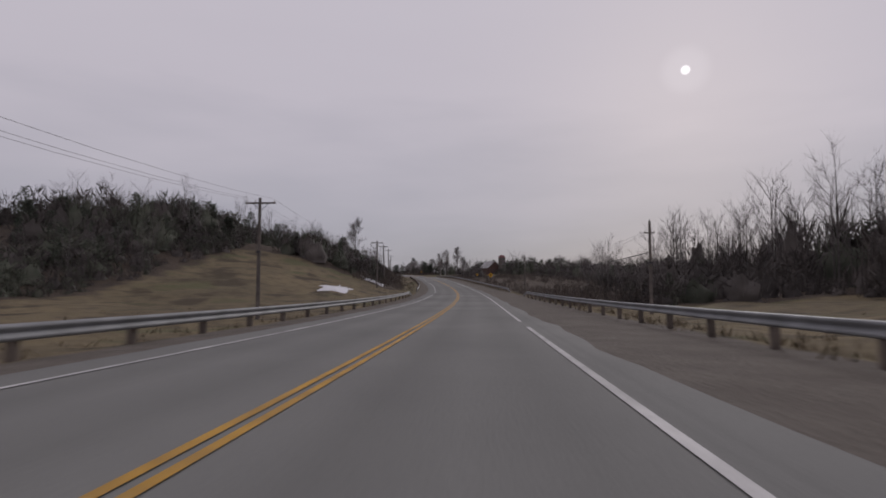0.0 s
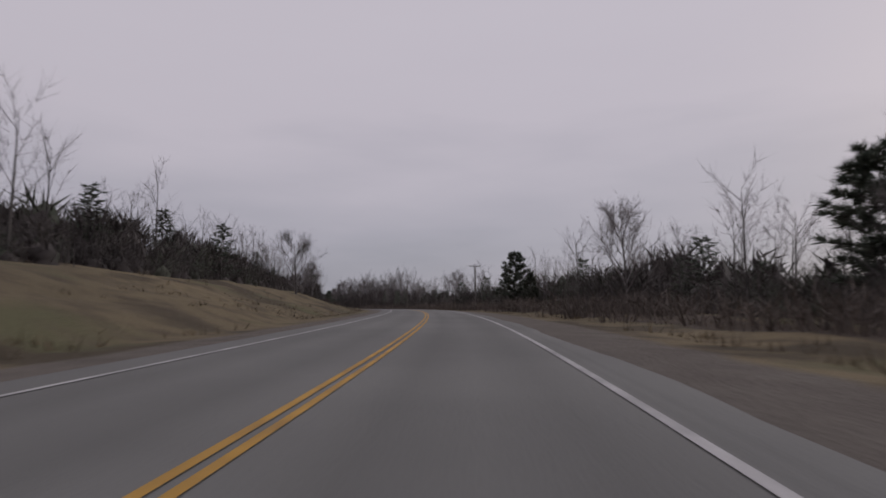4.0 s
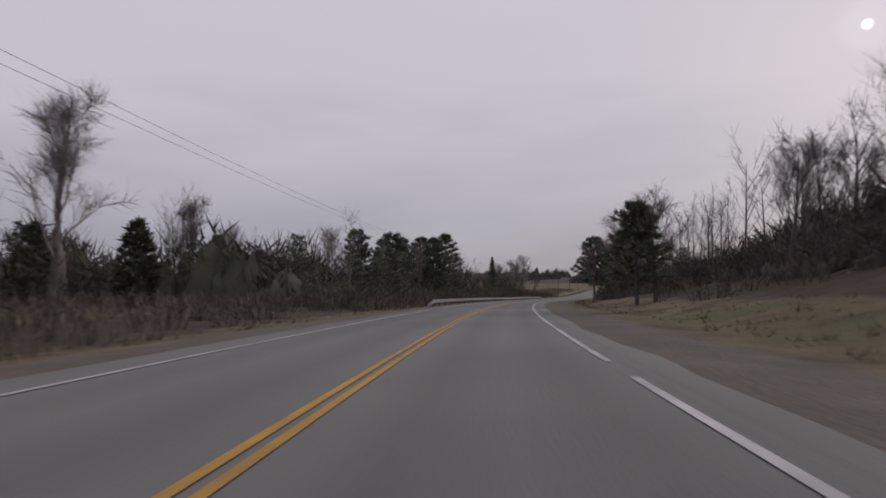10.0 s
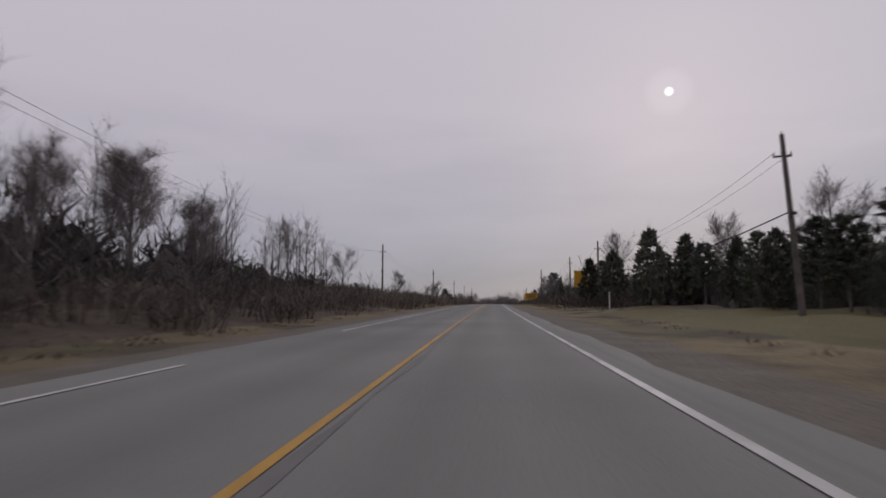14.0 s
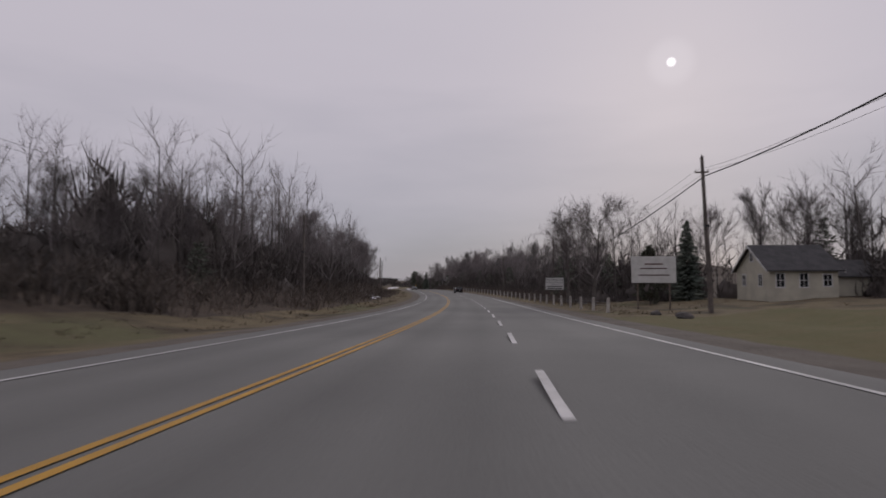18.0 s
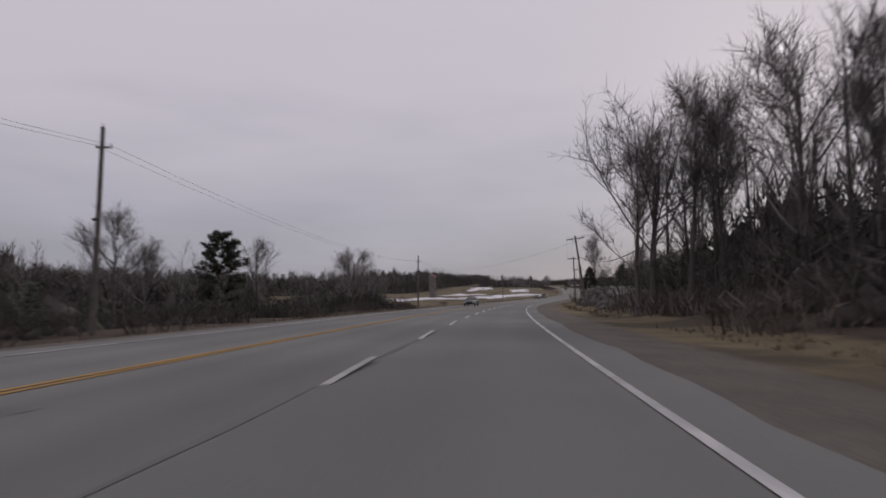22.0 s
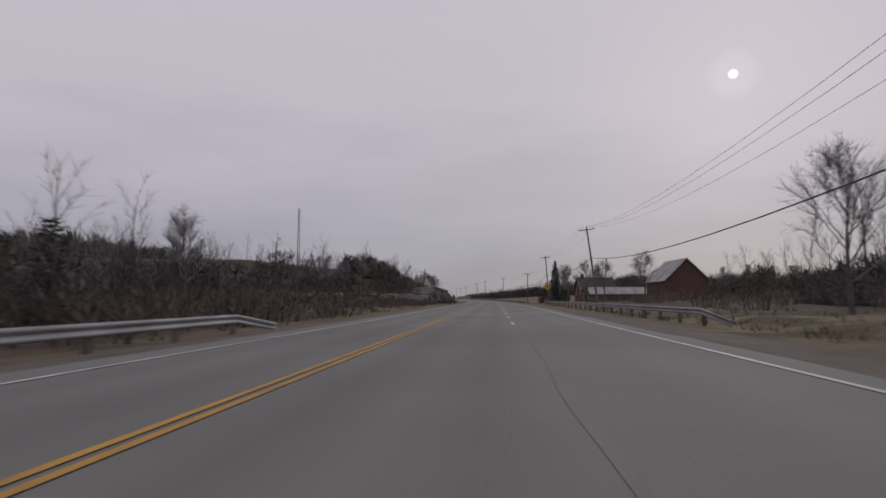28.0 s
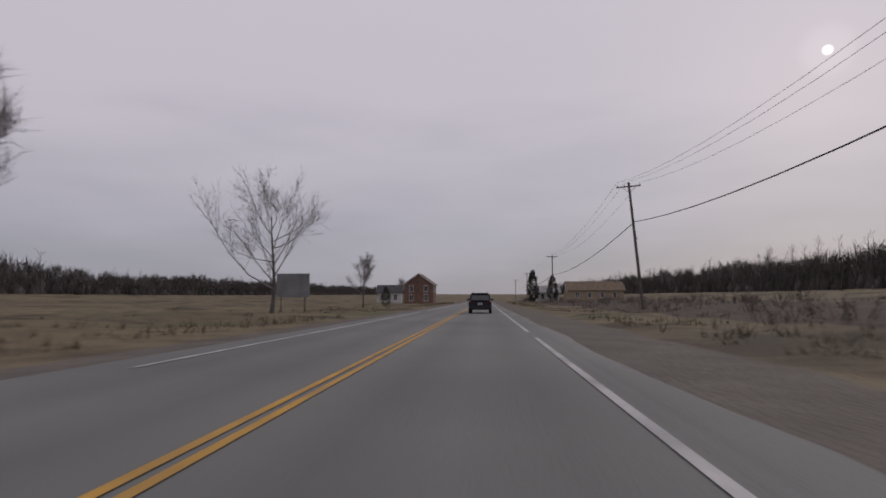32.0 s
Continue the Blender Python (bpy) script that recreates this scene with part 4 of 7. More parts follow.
def cedar_tree(seed, fine=True, girth=1.0):
    """A cedar five metres high: a dense upright flame of small sprays."""
    r = random.Random(seed)
    TV, TF, CV, CF = [], [], [], []
    tube(TV, TF, [Vector((0, 0, -.2)), Vector((0, 0, 4.6))], [.1, .02], 4)
    n = 230 if fine else 70
    for i in range(n):
        f = r.random() ** .9
        rad = (math.sin(min(1, (f + .12) * 1.6) * 1.57) * (1 - f) ** .65) * 1.35 * girth * r.uniform(.55, 1.05)
        a = r.uniform(0, 6.283)
        p = Vector((math.cos(a) * rad, math.sin(a) * rad, .1 + 4.7 * f))
        tuft(CV, CF, p, Vector((math.cos(a) * .5, math.sin(a) * .5, 1)).normalized(), .55 if fine else .95, 5 if fine else 4, r, 1.0)
    return (TV, TF), (CV, CF)


def shrub(seed, count=25):
    """A leafless clump of stems one metre high."""
    r = random.Random(seed)
    V, F = [], []
    for i in range(count):
        a, m = r.uniform(0, 6.283), r.random() ** .5 * .85
        p = Vector((math.cos(a) * m, math.sin(a) * m, -.05))
        d = (Vector((math.cos(a) * .45 * m + r.uniform(-.3, .3), math.sin(a) * .45 * m + r.uniform(-.3, .3), 1))).normalized()
        q = p + d * r.uniform(.5, 1.15)
        sliver(V, F, p, q, .028, r)
        for k in range(2):
            w = p.lerp(q, r.uniform(.25, .85))
            sliver(V, F, w, w + aside(d, r.uniform(.4, 1.0), r) * r.uniform(.3, .65), .021, r)
    return V, F


def grown(name, make, variants, trunk_mat, crown_mat, crown_name):
    """The meshes of each variant, as (trunk, crown)."""
    out = []
    for k in variants:
        (tv, tf), (cv, cf) = make(k)
        out.append((mesh_from("trunk", tv, tf, [trunk_mat], smooth=True), mesh_from(crown_name, cv, cf, [crown_mat]), max(v.z for v in cv)))
    return out


KINDS = {
    "bare": (grown("bare", lambda k: bare_tree(k, True, .5 + .09 * (k % 4), .25 + .04 * (k % 3)), (1, 2, 3, 4, 5, 6), BARK, TWIG, "crown"), 10.0,
             "leafless grey-brown deciduous tree with a fine twiggy crown", "bare_tree", "bare trees along the road"),
    "slim": (grown("slim", lambda k: bare_tree(k, True, .5, .34, .7), (11, 12, 13), BARK, TWIG, "crown"), 10.0,
             "tall slender leafless tree with a narrow upright crown", "slender_bare_tree", "bare trees along the road"),
    "oak": (grown("oak", lambda k: bare_tree(k, True, .92, .26, 1.15), (15, 16, 17), BARK, TWIG, "crown"), 10.0,
            "broad leafless oak with heavy spreading limbs", "oak_tree", "bare trees along the road"),
    "birch": (grown("birch", lambda k: bare_tree(k, True, .5, .2, .8), (21, 22), BIRCH, TWIG, "crown"), 10.0,
              "leafless birch with pale bark and a wide crown", "birch_tree", "bare trees along the road"),
    "pine": (grown("pine", lambda k: pine_tree(k, True, .12 + .06 * (k % 3)), (1, 2, 3, 4), BARK, NEEDLE, "crown"), 10.0,
             "dark green pine with uneven plates of boughs", "pine_tree", "conifers along the road"),
    "tallpine": (grown("tallpine", lambda k: pine_tree(k, True, .52), (7, 8, 9), BARK, NEEDLE, "crown"), 10.0,
                 "old pine with a bare trunk and a high open crown", "tall_pine_tree", "conifers along the road"),
    "spruce": (grown("spruce", lambda k: spruce_tree(k), (1, 2, 3), BARK, NEEDLE_DARK, "crown"), 10.0,
               "dark pointed spruce with drooping boughs", "spruce_tree", "conifers along the road"),
    "cedar": (grown("cedar", lambda k: cedar_tree(k, True, 1.0 + .3 * (k % 2)), (1, 2, 3), BARK, CEDAR, "crown"), 5.0,
              "dense dark cedar standing in dry grass", "cedar_tree", "conifers along the road"),
}
tree_rng = random.Random(77)


def tree(kind, s, u, top):
    """A tree whose tip stands at the height top over the road."""
    meshes, usual, label, name, group = KINDS[kind]
    trunk, crown, tall = meshes[tree_rng.randrange(len(meshes))]
    z = ground_z(s, u)
    size = max(top - z, 2.0) / tall
    fat = tree_rng.uniform(.88, 1.12) * (1.0 if size < 1.6 else .85)
    ob = new(name)
    ob.empty_display_size = 0.1
    ob.matrix_world = MODEL @ Matrix.Translation(site(s, u, z - .05)) @ Matrix.Rotation(tree_rng.uniform(0, 6.28), 4, "Z") @ Matrix.Diagonal((size * fat, size * fat, size, 1))
    words = label if size * tall < 13 else "tall " + label.replace("tall ", "")
    tagged(ob, words, name.replace("_", " "), group)
    hang("trunk", trunk, ob)
    hang("crown", crown, ob)


def arrays(vf):
    return np.array([tuple(v) for v in vf[0]], dtype=np.float32), np.array(vf[1], dtype=np.int32)


def far_variant(pair):
    """Joins a low tree's trunk and crown into arrays with a material slot for each triangle."""
    (tv, tf), (cv, cf) = arrays(pair[0]), arrays(pair[1])
    return np.concatenate((tv, cv)), np.concatenate((tf, cf + len(tv))), np.concatenate((np.zeros(len(tf), int), np.ones(len(cf), int)))


FAR_BARE = [far_variant(thin_tree(k)) for k in (31, 32, 33, 34)]
def speck_tree(seed):
    """A leafless tree ten metres high for the far side of the fields: few, thicker twigs."""
    r = random.Random(seed)
    TV, TF, CV, CF = [], [], [], []
    tube(TV, TF, [Vector((0, 0, -.3)), Vector((r.uniform(-.4, .4), 0, 8.6))], [.13, .02], 3)
    for i in range(46):
        f = .25 + .72 * r.random()
        p = Vector((0, 0, f * 9))
        q = p + aside(Vector((0, 0, 1)), r.uniform(.2, 1.0), r) * (1.25 - f * .8) * 3.4 * r.uniform(.6, 1.1)
        sliver(CV, CF, p.lerp(q, r.uniform(0, .6)), q, .038, r)
    return (TV, TF), (CV, CF)


def far_pine(seed, spire):
    """A conifer ten metres high for the woods: a cloud of small needle sprays on short boughs."""
    r = random.Random(seed)
    TV, TF, CV, CF = [], [], [], []
    tube(TV, TF, [Vector((0, 0, -.3)), Vector((r.uniform(-.2, .2), 0, 9.7))], [.17, .02], 3)
    for i in range(46):
        f = .08 + .9 * (i / 46) ** .9
        reach = (2.5 * (1 - f) ** .8 if spire else 2.9 * (1 - f) ** .55 * r.uniform(.5, 1.15)) + .2
        a = i * 2.4 + r.uniform(-.5, .5)
        for g in (.35, .62, .95):
            p = Vector((math.cos(a) * reach * g, math.sin(a) * reach * g, 10 * f + (-.12 if spire else .18) * reach * g + r.uniform(-.2, .2)))
            for k in range(4):
                d = Vector((math.cos(a) * .7 + r.uniform(-.9, .9), math.sin(a) * .7 + r.uniform(-.9, .9), r.uniform(-.3, .6))).normalized()
                sliver(CV, CF, p - d * .15, p + d * r.uniform(.45, .95), .12, r)
    return (TV, TF), (CV, CF)


FAR_SPECK = [far_variant(speck_tree(k)) for k in (61, 62, 63, 64)]
FAR_CONIFER = [far_variant(far_pine(k, k > 42)) for k in (41, 42, 43, 44)]
SHRUBS = [arrays(shrub(k)) for k in (51, 52, 53, 54)]
wood_rng = np.random.default_rng(9)


def scatter(templates, picks, xs, ys, zs, sizes, wides):
    """Copies of template meshes as one set of arrays."""
    V, F, M, n = [], [], [], 0
    for k, x, y, z, h, w in zip(picks, xs, ys, zs, sizes, wides):
        tv, tf, tm = templates[k]
        a = wood_rng.uniform(0, 6.283)
        c, sn = math.cos(a) * w, math.sin(a) * w
        V.append(np.stack((tv[:, 0] * c - tv[:, 1] * sn + x, tv[:, 0] * sn + tv[:, 1] * c + y, tv[:, 2] * h + z), 1))
        F.append(tf + n)
        M.append(tm)
        n += len(tv)
    return np.concatenate(V), np.concatenate(F), np.concatenate(M)


def woods(t0, t1, u0, u1, height, conifers, per10):
    length = (t1 - t0) * SPEED
    n = max(4, int(length / 10 * per10 * (1.45 if abs(u0) < 100 else 1.5) * (1 - .4 * conifers)))
    height *= 1.25
    kit = (FAR_BARE if abs(u0) < 100 else FAR_SPECK) + FAR_CONIFER
    s = wood_rng.uniform(t0, t1, n) * SPEED
    depth = abs(u1 - u0)
    off = np.minimum(wood_rng.exponential(depth * .28, n), depth)
    u = u0 + np.sign(u1) * off
    z = ground_at(s, u) - .1 + rise(s)
    xy = np.array([plan(a, b) for a, b in zip(s, u)])
    con = wood_rng.random(n) < conifers
    picks = np.where(con, 4 + wood_rng.integers(0, 4, n), wood_rng.integers(0, 4, n))
    h = height * wood_rng.uniform(.65, 1.12, n) / 10 * np.where(con, .78, 1.05)
    V, F, M = scatter(kit, picks, xy[:, 0], xy[:, 1], z, h, h * wood_rng.uniform(.85, 1.2, n))
    # slot 0 bark, 1 twigs, 2 needles
    counts = np.concatenate([np.full(len(kit[k][1]), 1 if k >= 4 else 0) for k in picks])
    M = np.where((M == 1) & (counts == 1), 2, M)
    name = "conifer_woods" if conifers > .6 else "mixed_woods" if conifers > .25 else "bare_woods"
    ob = new(name, mesh_arrays(name, V, F, [BARK, TWIG, NEEDLE], M))
    ob.matrix_world = MODEL
    words = {"conifer_woods": "dense dark green conifer wood beside the highway", "mixed_woods": "dark mixed wood of bare trees and conifers",
             "bare_woods": "leafless grey-brown winter wood behind the verge"}[name]
    tagged(ob, words, "woods", kind="stuff")


def brush(t0, t1, u0, u1, height, per10):
    n = int((t1 - t0) * SPEED / 10 * per10)
    s = wood_rng.uniform(t0, t1, n) * SPEED
    u = u0 + (u1 - u0) * wood_rng.random(n) ** .8
    z = ground_at(s, u) + rise(s)
    xy = np.array([plan(a, b) for a, b in zip(s, u)])
    picks = wood_rng.integers(0, 4, n)
    h = height * wood_rng.uniform(.5, 1.25, n)
    V, F, M = scatter([(v, f, np.zeros(len(f), int)) for v, f in SHRUBS], picks, xy[:, 0], xy[:, 1], z, h, h * wood_rng.uniform(.8, 1.3, n))
    ob = new("brush", mesh_arrays("brush", V, F, [BRUSH]))
    ob.matrix_world = MODEL
    tagged(ob, "leafless brown brush and dead weeds on the verge", "brush", kind="stuff")




def thicket_clump(seed, count, wide, reach, heart=.42, girth=.3):
    """A dense tangle one metre high: a knotted dark heart, upright saplings through it and fine twigs all round."""
    r = random.Random(seed)
    V, F = [], []
    rings, sides = 4, 7
    for k in range(rings):
        z = k / (rings - 1)
        m = (1 - (z * .92) ** 2.4) ** .5 * girth
        for i in range(sides):
            a = 6.283 * (i + .5 * (k % 2)) / sides
            q = m * r.uniform(.55, 1.15)
            V.append(Vector((math.cos(a) * q, math.sin(a) * q, z * heart * r.uniform(.7, 1.2) - .06)))
    for k in range(rings - 1):
        for i in range(sides):
            p, q = k * sides + i, k * sides + (i + 1) % sides
            F += [(p, q, q + sides), (p, q + sides, p + sides)]
    for i in range(count):
        a = r.uniform(0, 6.283)
        z = r.random() ** .72
        m = (1 - max(0, z * 1.08 - .08) ** 2.6) ** .5 * (.3 + .7 * r.random() ** .6) * .56
        p = Vector((math.cos(a) * m, math.sin(a) * m, z * .84 - .06))
        if i % 5 == 0:
            d = Vector((r.uniform(-.16, .16), r.uniform(-.16, .16), 1)).normalized()
            sliver(V, F, Vector((p.x, p.y, p.z * .4 - .05)), Vector((p.x, p.y, p.z * .4 - .05)) + d * reach * r.uniform(1.3, 1.9), wide * 1.1, r)
        else:
            d = Vector((math.cos(a) * .45 + r.uniform(-.6, .6), math.sin(a) * .45 + r.uniform(-.6, .6), r.uniform(.15, 1.2))).normalized()
            sliver(V, F, p - d * reach * .3, p + d * reach * r.uniform(.4, 1.0), wide * r.uniform(.6, 1.3), r)
    return np.array([tuple(v) for v in V], dtype=np.float32), np.array(F, dtype=np.int32)


FINE_CLUMPS = [(*thicket_clump(k, 104, .0125, .28), k) for k in (81, 82, 83, 84)]
BACK_CLUMPS = [(*thicket_clump(k, 74, .0175, .27, .66, .46), k) for k in (101, 102, 103, 104)]
BROAD_CLUMPS = [(*thicket_clump(k, 96, .0165, .27), k) for k in (91, 92, 93, 94)]


def thicket(name, label, s, u, h, green, clumps):
    """Clumps of undergrowth at s, u of the heights h, some of them young conifers."""
    n = len(s)
    z = ground_at(s, u) - .1 + rise(s)
    xy = np.array([plan(a, c) for a, c in zip(s, u)])
    g = wood_rng.random(n) < green
    picks = wood_rng.integers(0, 4, n) + np.where(g, 4, 0)
    kit = [(v, f, np.zeros(len(f), int)) for v, f, k in clumps] + [(v, f, np.ones(len(f), int)) for v, f, k in clumps]
    V, F, M = scatter(kit, picks, xy[:, 0], xy[:, 1], z, h, np.minimum(h, 6.0) * wood_rng.uniform(.85, 1.25, n))
    ob = new(name, mesh_arrays(name, V, F, [THICKET, CEDAR], M))
    ob.matrix_world = MODEL
    tagged(ob, label, "undergrowth", kind="stuff")


def undergrowth(t0, t1, u0, u1, height, conifers, per10):
    """Rows of undergrowth that rise into the wood; those behind are closer and darker at heart."""
    far = abs(u0) >= 100
    tall = height * (1.15 if far else 1.0)
    length = (t1 - t0) * SPEED
    front, back = ([], [], []), ([], [], [])
    for off, f in ((0, .34), (3, .62), (8.5, .9), (13, .98), (18, 1.1)) + (((27, 1.15), (42, 1.2)) if abs(u0) >= 40 else ()):
        if off > abs(u1 - u0):
            continue
        if far:
            f = .6 + .4 * f
        h = tall * f
        n = int(length / (min(h, 6.0) * (.66 if far else .42 if off < 5 and abs(u0) < 30 else .7))) + 1
        s = wood_rng.uniform(t0 * SPEED, t1 * SPEED, n)
        roll = 1 + .16 * np.sin(s * .061 + off) + .12 * np.sin(s * .147 + u0)
        S, U, H = back if off in (8.5, 13, 27) else front
        S.append(s)
        U.append(u0 + np.sign(u1) * (off * (1.6 if far else 1.0) + wood_rng.uniform(-1, 2.0, n)))
        H.append(roll * h * wood_rng.uniform(.8 if far else .6, 1.12 if far else 1.2, n))
    near = FINE_CLUMPS if abs(u0) < 28 else BROAD_CLUMPS
    for (S, U, H), kit in ((front, near), (back, BACK_CLUMPS)):
        if S:
            thicket("undergrowth", "dense dark undergrowth of saplings in the wood", np.concatenate(S), np.concatenate(U), np.concatenate(H), conifers * .9, kit)


for row in WOODS_LEFT + WOODS_RIGHT:
    woods(*row)
    undergrowth(*row)
for row in BRUSH_RUNS:
    brush(*row)


def grass_tuft(seed):
    r = random.Random(seed)
    V, F = [], []
    for i in range(6):
        p = Vector((r.uniform(-.5, .5), r.uniform(-.35, .35), -.05))
        d = Vector((r.uniform(-.5, .5), r.uniform(-.5, .5), 1)).normalized()
        sliver(V, F, p, p + d * r.uniform(.5, 1.1), .045, r)
    return np.array([tuple(v) for v in V], dtype=np.float32), np.array(F, dtype=np.int32), np.zeros(len(F), int)


TUFTS = [grass_tuft(k) for k in (71, 72, 73, 74)]


def dry_grass(s0, s1, sign):
    """Tufts of dead grass and weeds on one verge."""
    n = int((s1 - s0) * 4.5)
    s = wood_rng.uniform(s0, s1, n)
    out = 8.0 + wood_rng.exponential(4.5, n)
    u = np.where(sign < 0, -out, out + 1.0 + edge(s) - LANE)
    keep = (np.sin(s * .043) * np.sin(s * .11 + out * .4) > -.55) & (out < 30)
    for t0, t1, u0, u1 in LAWNS:
        keep &= ~((s > t0 * SPEED) & (s < t1 * SPEED) & (u > min(u0, u1)) & (u < max(u0, u1)))
    s, u = s[keep], u[keep]
    xy = np.array([plan(a, c) for a, c in zip(s, u)])
    h = wood_rng.uniform(.14, .42, len(s)) * (1 + .5 * np.sin(s * .05))
    V, F, M = scatter(TUFTS, wood_rng.integers(0, 4, len(s)), xy[:, 0], xy[:, 1], ground_at(s, u) - .03 + rise(s), h, h * 0 + wood_rng.uniform(.4, .9, len(s)))
    ob = new("dry_grass", mesh_arrays("dry_grass", V, F, [STRAW], M))
    ob.matrix_world = MODEL
    tagged(ob, "tufts of dry straw-coloured grass on the verge", "grass", kind="stuff")


for k in range(8):
    for sign in (-1, 1):
        dry_grass(-40 + k * 550, 510 + k * 550, sign)


def far_ridge(sign):
    """A low wooded ridge that closes the view far off."""
    ss = np.arange(START, 5600, 5.0)
    r = np.random.default_rng(3 + sign)
    top = 8 + 4 * np.sin(ss * .0031 + sign) + 2 * np.sin(ss * .0087 + 2 * sign) + r.uniform(-1.8, 2.2, len(ss))
    a, cx, cy = (np.interp(ss, STEPS, q) for q in (TURN, LINE_X, LINE_Y))
    V = []
    for off, z in ((330, np.full_like(ss, -5)), (336, top * .3), (344, top * .5), (420, np.full_like(ss, -5))):
        o = sign * (off + 9 * np.sin(ss * .02))
        V.append(np.stack((cx + o * np.cos(a), cy + o * np.sin(a), z + 1 + rise(ss)), -1))
    n = len(ss)
    F = []
    for k in range(3):
        p = np.arange(n - 1) + k * n
        F += [np.stack((p, p + 1, p + n + 1), 1), np.stack((p, p + n + 1, p + n), 1)]
    me = mesh_arrays("far_ridge", np.concatenate(V), np.concatenate(F), [THICKET])
    ob = new("backdrop", me)
    ob.matrix_world = MODEL
    tagged(ob, "distant wooded ridge under an overcast sky", "backdrop", kind="structure")
    n = 1300
    s = wood_rng.uniform(START, 5560, n)
    u = sign * wood_rng.uniform(285, 320, n)
    thicket("far_woods", "dark far woods along the edge of the fields", s, u, 5 + np.interp(s, ss, top) * wood_rng.uniform(.7, 1.4, n), .12, BROAD_CLUMPS)


far_ridge(-1)
far_ridge(1)

# ---- poles and wires ----


def pole_parts(name, s, u, top, lean=0.0, arm=True, transformer=False, turn=0.0, brackets=False):
    z = ground_z(s, u)
    h = top - z
    m = spot(s, u, z, turn) @ Matrix.Rotation(radians(lean), 4, "Y")
    ob = thing(name, m, "weathered wooden utility pole" + (" with a transformer can" if transformer else " with a crossarm" if arm else " with side brackets"), "utility pole", "utility poles along the road")
    part("shaft", rodded((0, 0, -.6), (0, 0, h), .17, .11, 10), POLE_WOOD, ob)
    if arm:
        part("crossarm", boxed(-1.2, 1.2, .1, .21, h - .45, h - .33, bevel=.01), POLE_WOOD, ob)
        part("brace", rodded((-.6, .16, h - .45), (0, .12, h - 1.0), .02, sides=5), DARK_STEEL, ob)
        part("brace", rodded((.6, .16, h - .45), (0, .12, h - 1.0), .02, sides=5), DARK_STEEL, ob)
        spots = (-1.1, -.4, 1.1)
    else:
        part("bracket", boxed(-.45, .45, .1, .18, h - 1.15, h - 1.05), POLE_WOOD, ob)
        spots = (-.42, .42, 0)
    for x in spots:
        zz = h - .33 if arm else (h - 1.05 if x else h)
        part("insulator", rodded((x, .14 if x else 0, zz), (x, .14 if x else 0, zz + .16), .045, .03, 6), CONCRETE, ob)
    if transformer:
        part("transformer_can", rodded((.34, 0, h - 3.2), (.34, 0, h - 2.2), .24, .24, 12), STEEL, ob)
        part("mount", boxed(.1, .22, -.05, .05, h - 2.9, h - 2.5), DARK_STEEL, ob)
    part("cable_clamp", boxed(-.16, .16, -.26, -.1, h * .55 - .08, h * .55 + .08), DARK_STEEL, ob)
    return z, h


def wire_run(name, label, points, sag, radius, mat):
    """One cable hung from pole to pole, as one object with a piece for each span."""
    V, F, pts = [], [], []
    for a, b in zip(points, points[1:]):
        a, b = Vector(a), Vector(b)
        pts += [a.lerp(b, k / 10) - Vector((0, 0, 4 * sag * (k / 10) * (1 - k / 10))) for k in range(10)]
    pts.append(Vector(points[-1]))
    tube(V, F, pts, [radius] * len(pts), 4)
    ob = new(name, mesh_from(name, V, F, [mat]))
    ob.matrix_world = MODEL
    return tagged(ob, label, "overhead wire", "wires along the road")


# where the thick cable is clamped on some poles
CABLE_AT = {2165: 10.2, 2285: 6.6, 2330: 10.4, 2381: 9.6, 54: 4.6, 145: 4.7, 250: 4.9, 2942: 7.0, 2983: 7.6, 3050: 7.2, 3117: 6.0, 3171: 6.0, 3337: 5.5, 3392: 5.6, 3456: 5.6, 4030: 7.4, 3920: 6.0, 3988: 6.2, 4106: 7.4, 4162: 8.4, 4218: 8.8}


def line_of_poles(rows, side_arm, thick, thin, joined):
    """Poles at (s, u, height over the road, lean, transformer) and their wires."""
    heads, mids = [], []
    for s, u, top, lean, can in rows:
        pole_parts("utility_pole", s, u, top, lean, side_arm and not can, can) if heads or not joined else None
        x, y = plan(s, u)
        a = heading(s)
        dx = math.sin(radians(lean)) * top
        lift = float(rise(s))
        heads.append((x + dx * math.cos(a), y + dx * math.sin(a), top + lift))
        mids.append((x + .56 * dx * math.cos(a), y + .56 * dx * math.sin(a), CABLE_AT.get(s, top * (.6 if s > 2900 else .58)) + lift))
    for k, off in enumerate((-1.1, -.4, 1.1) if thin == 3 else (-.42, .42)):
        a = [heading(r[0]) for r in rows]
        pts = [(h[0] + off * math.cos(w), h[1] + off * math.sin(w), h[2] - .1 - (0 if side_arm else .9 * (k != 2))) for h, w in zip(heads, a)]
        wire_run("power_wire", "thin grey power wire between utility poles", pts, 1.6, .0105, THIN_WIRE)
    if thick:
        wire_run("telephone_cable", "thick black telephone cable between utility poles", mids, 1.2, .04, WIRE)


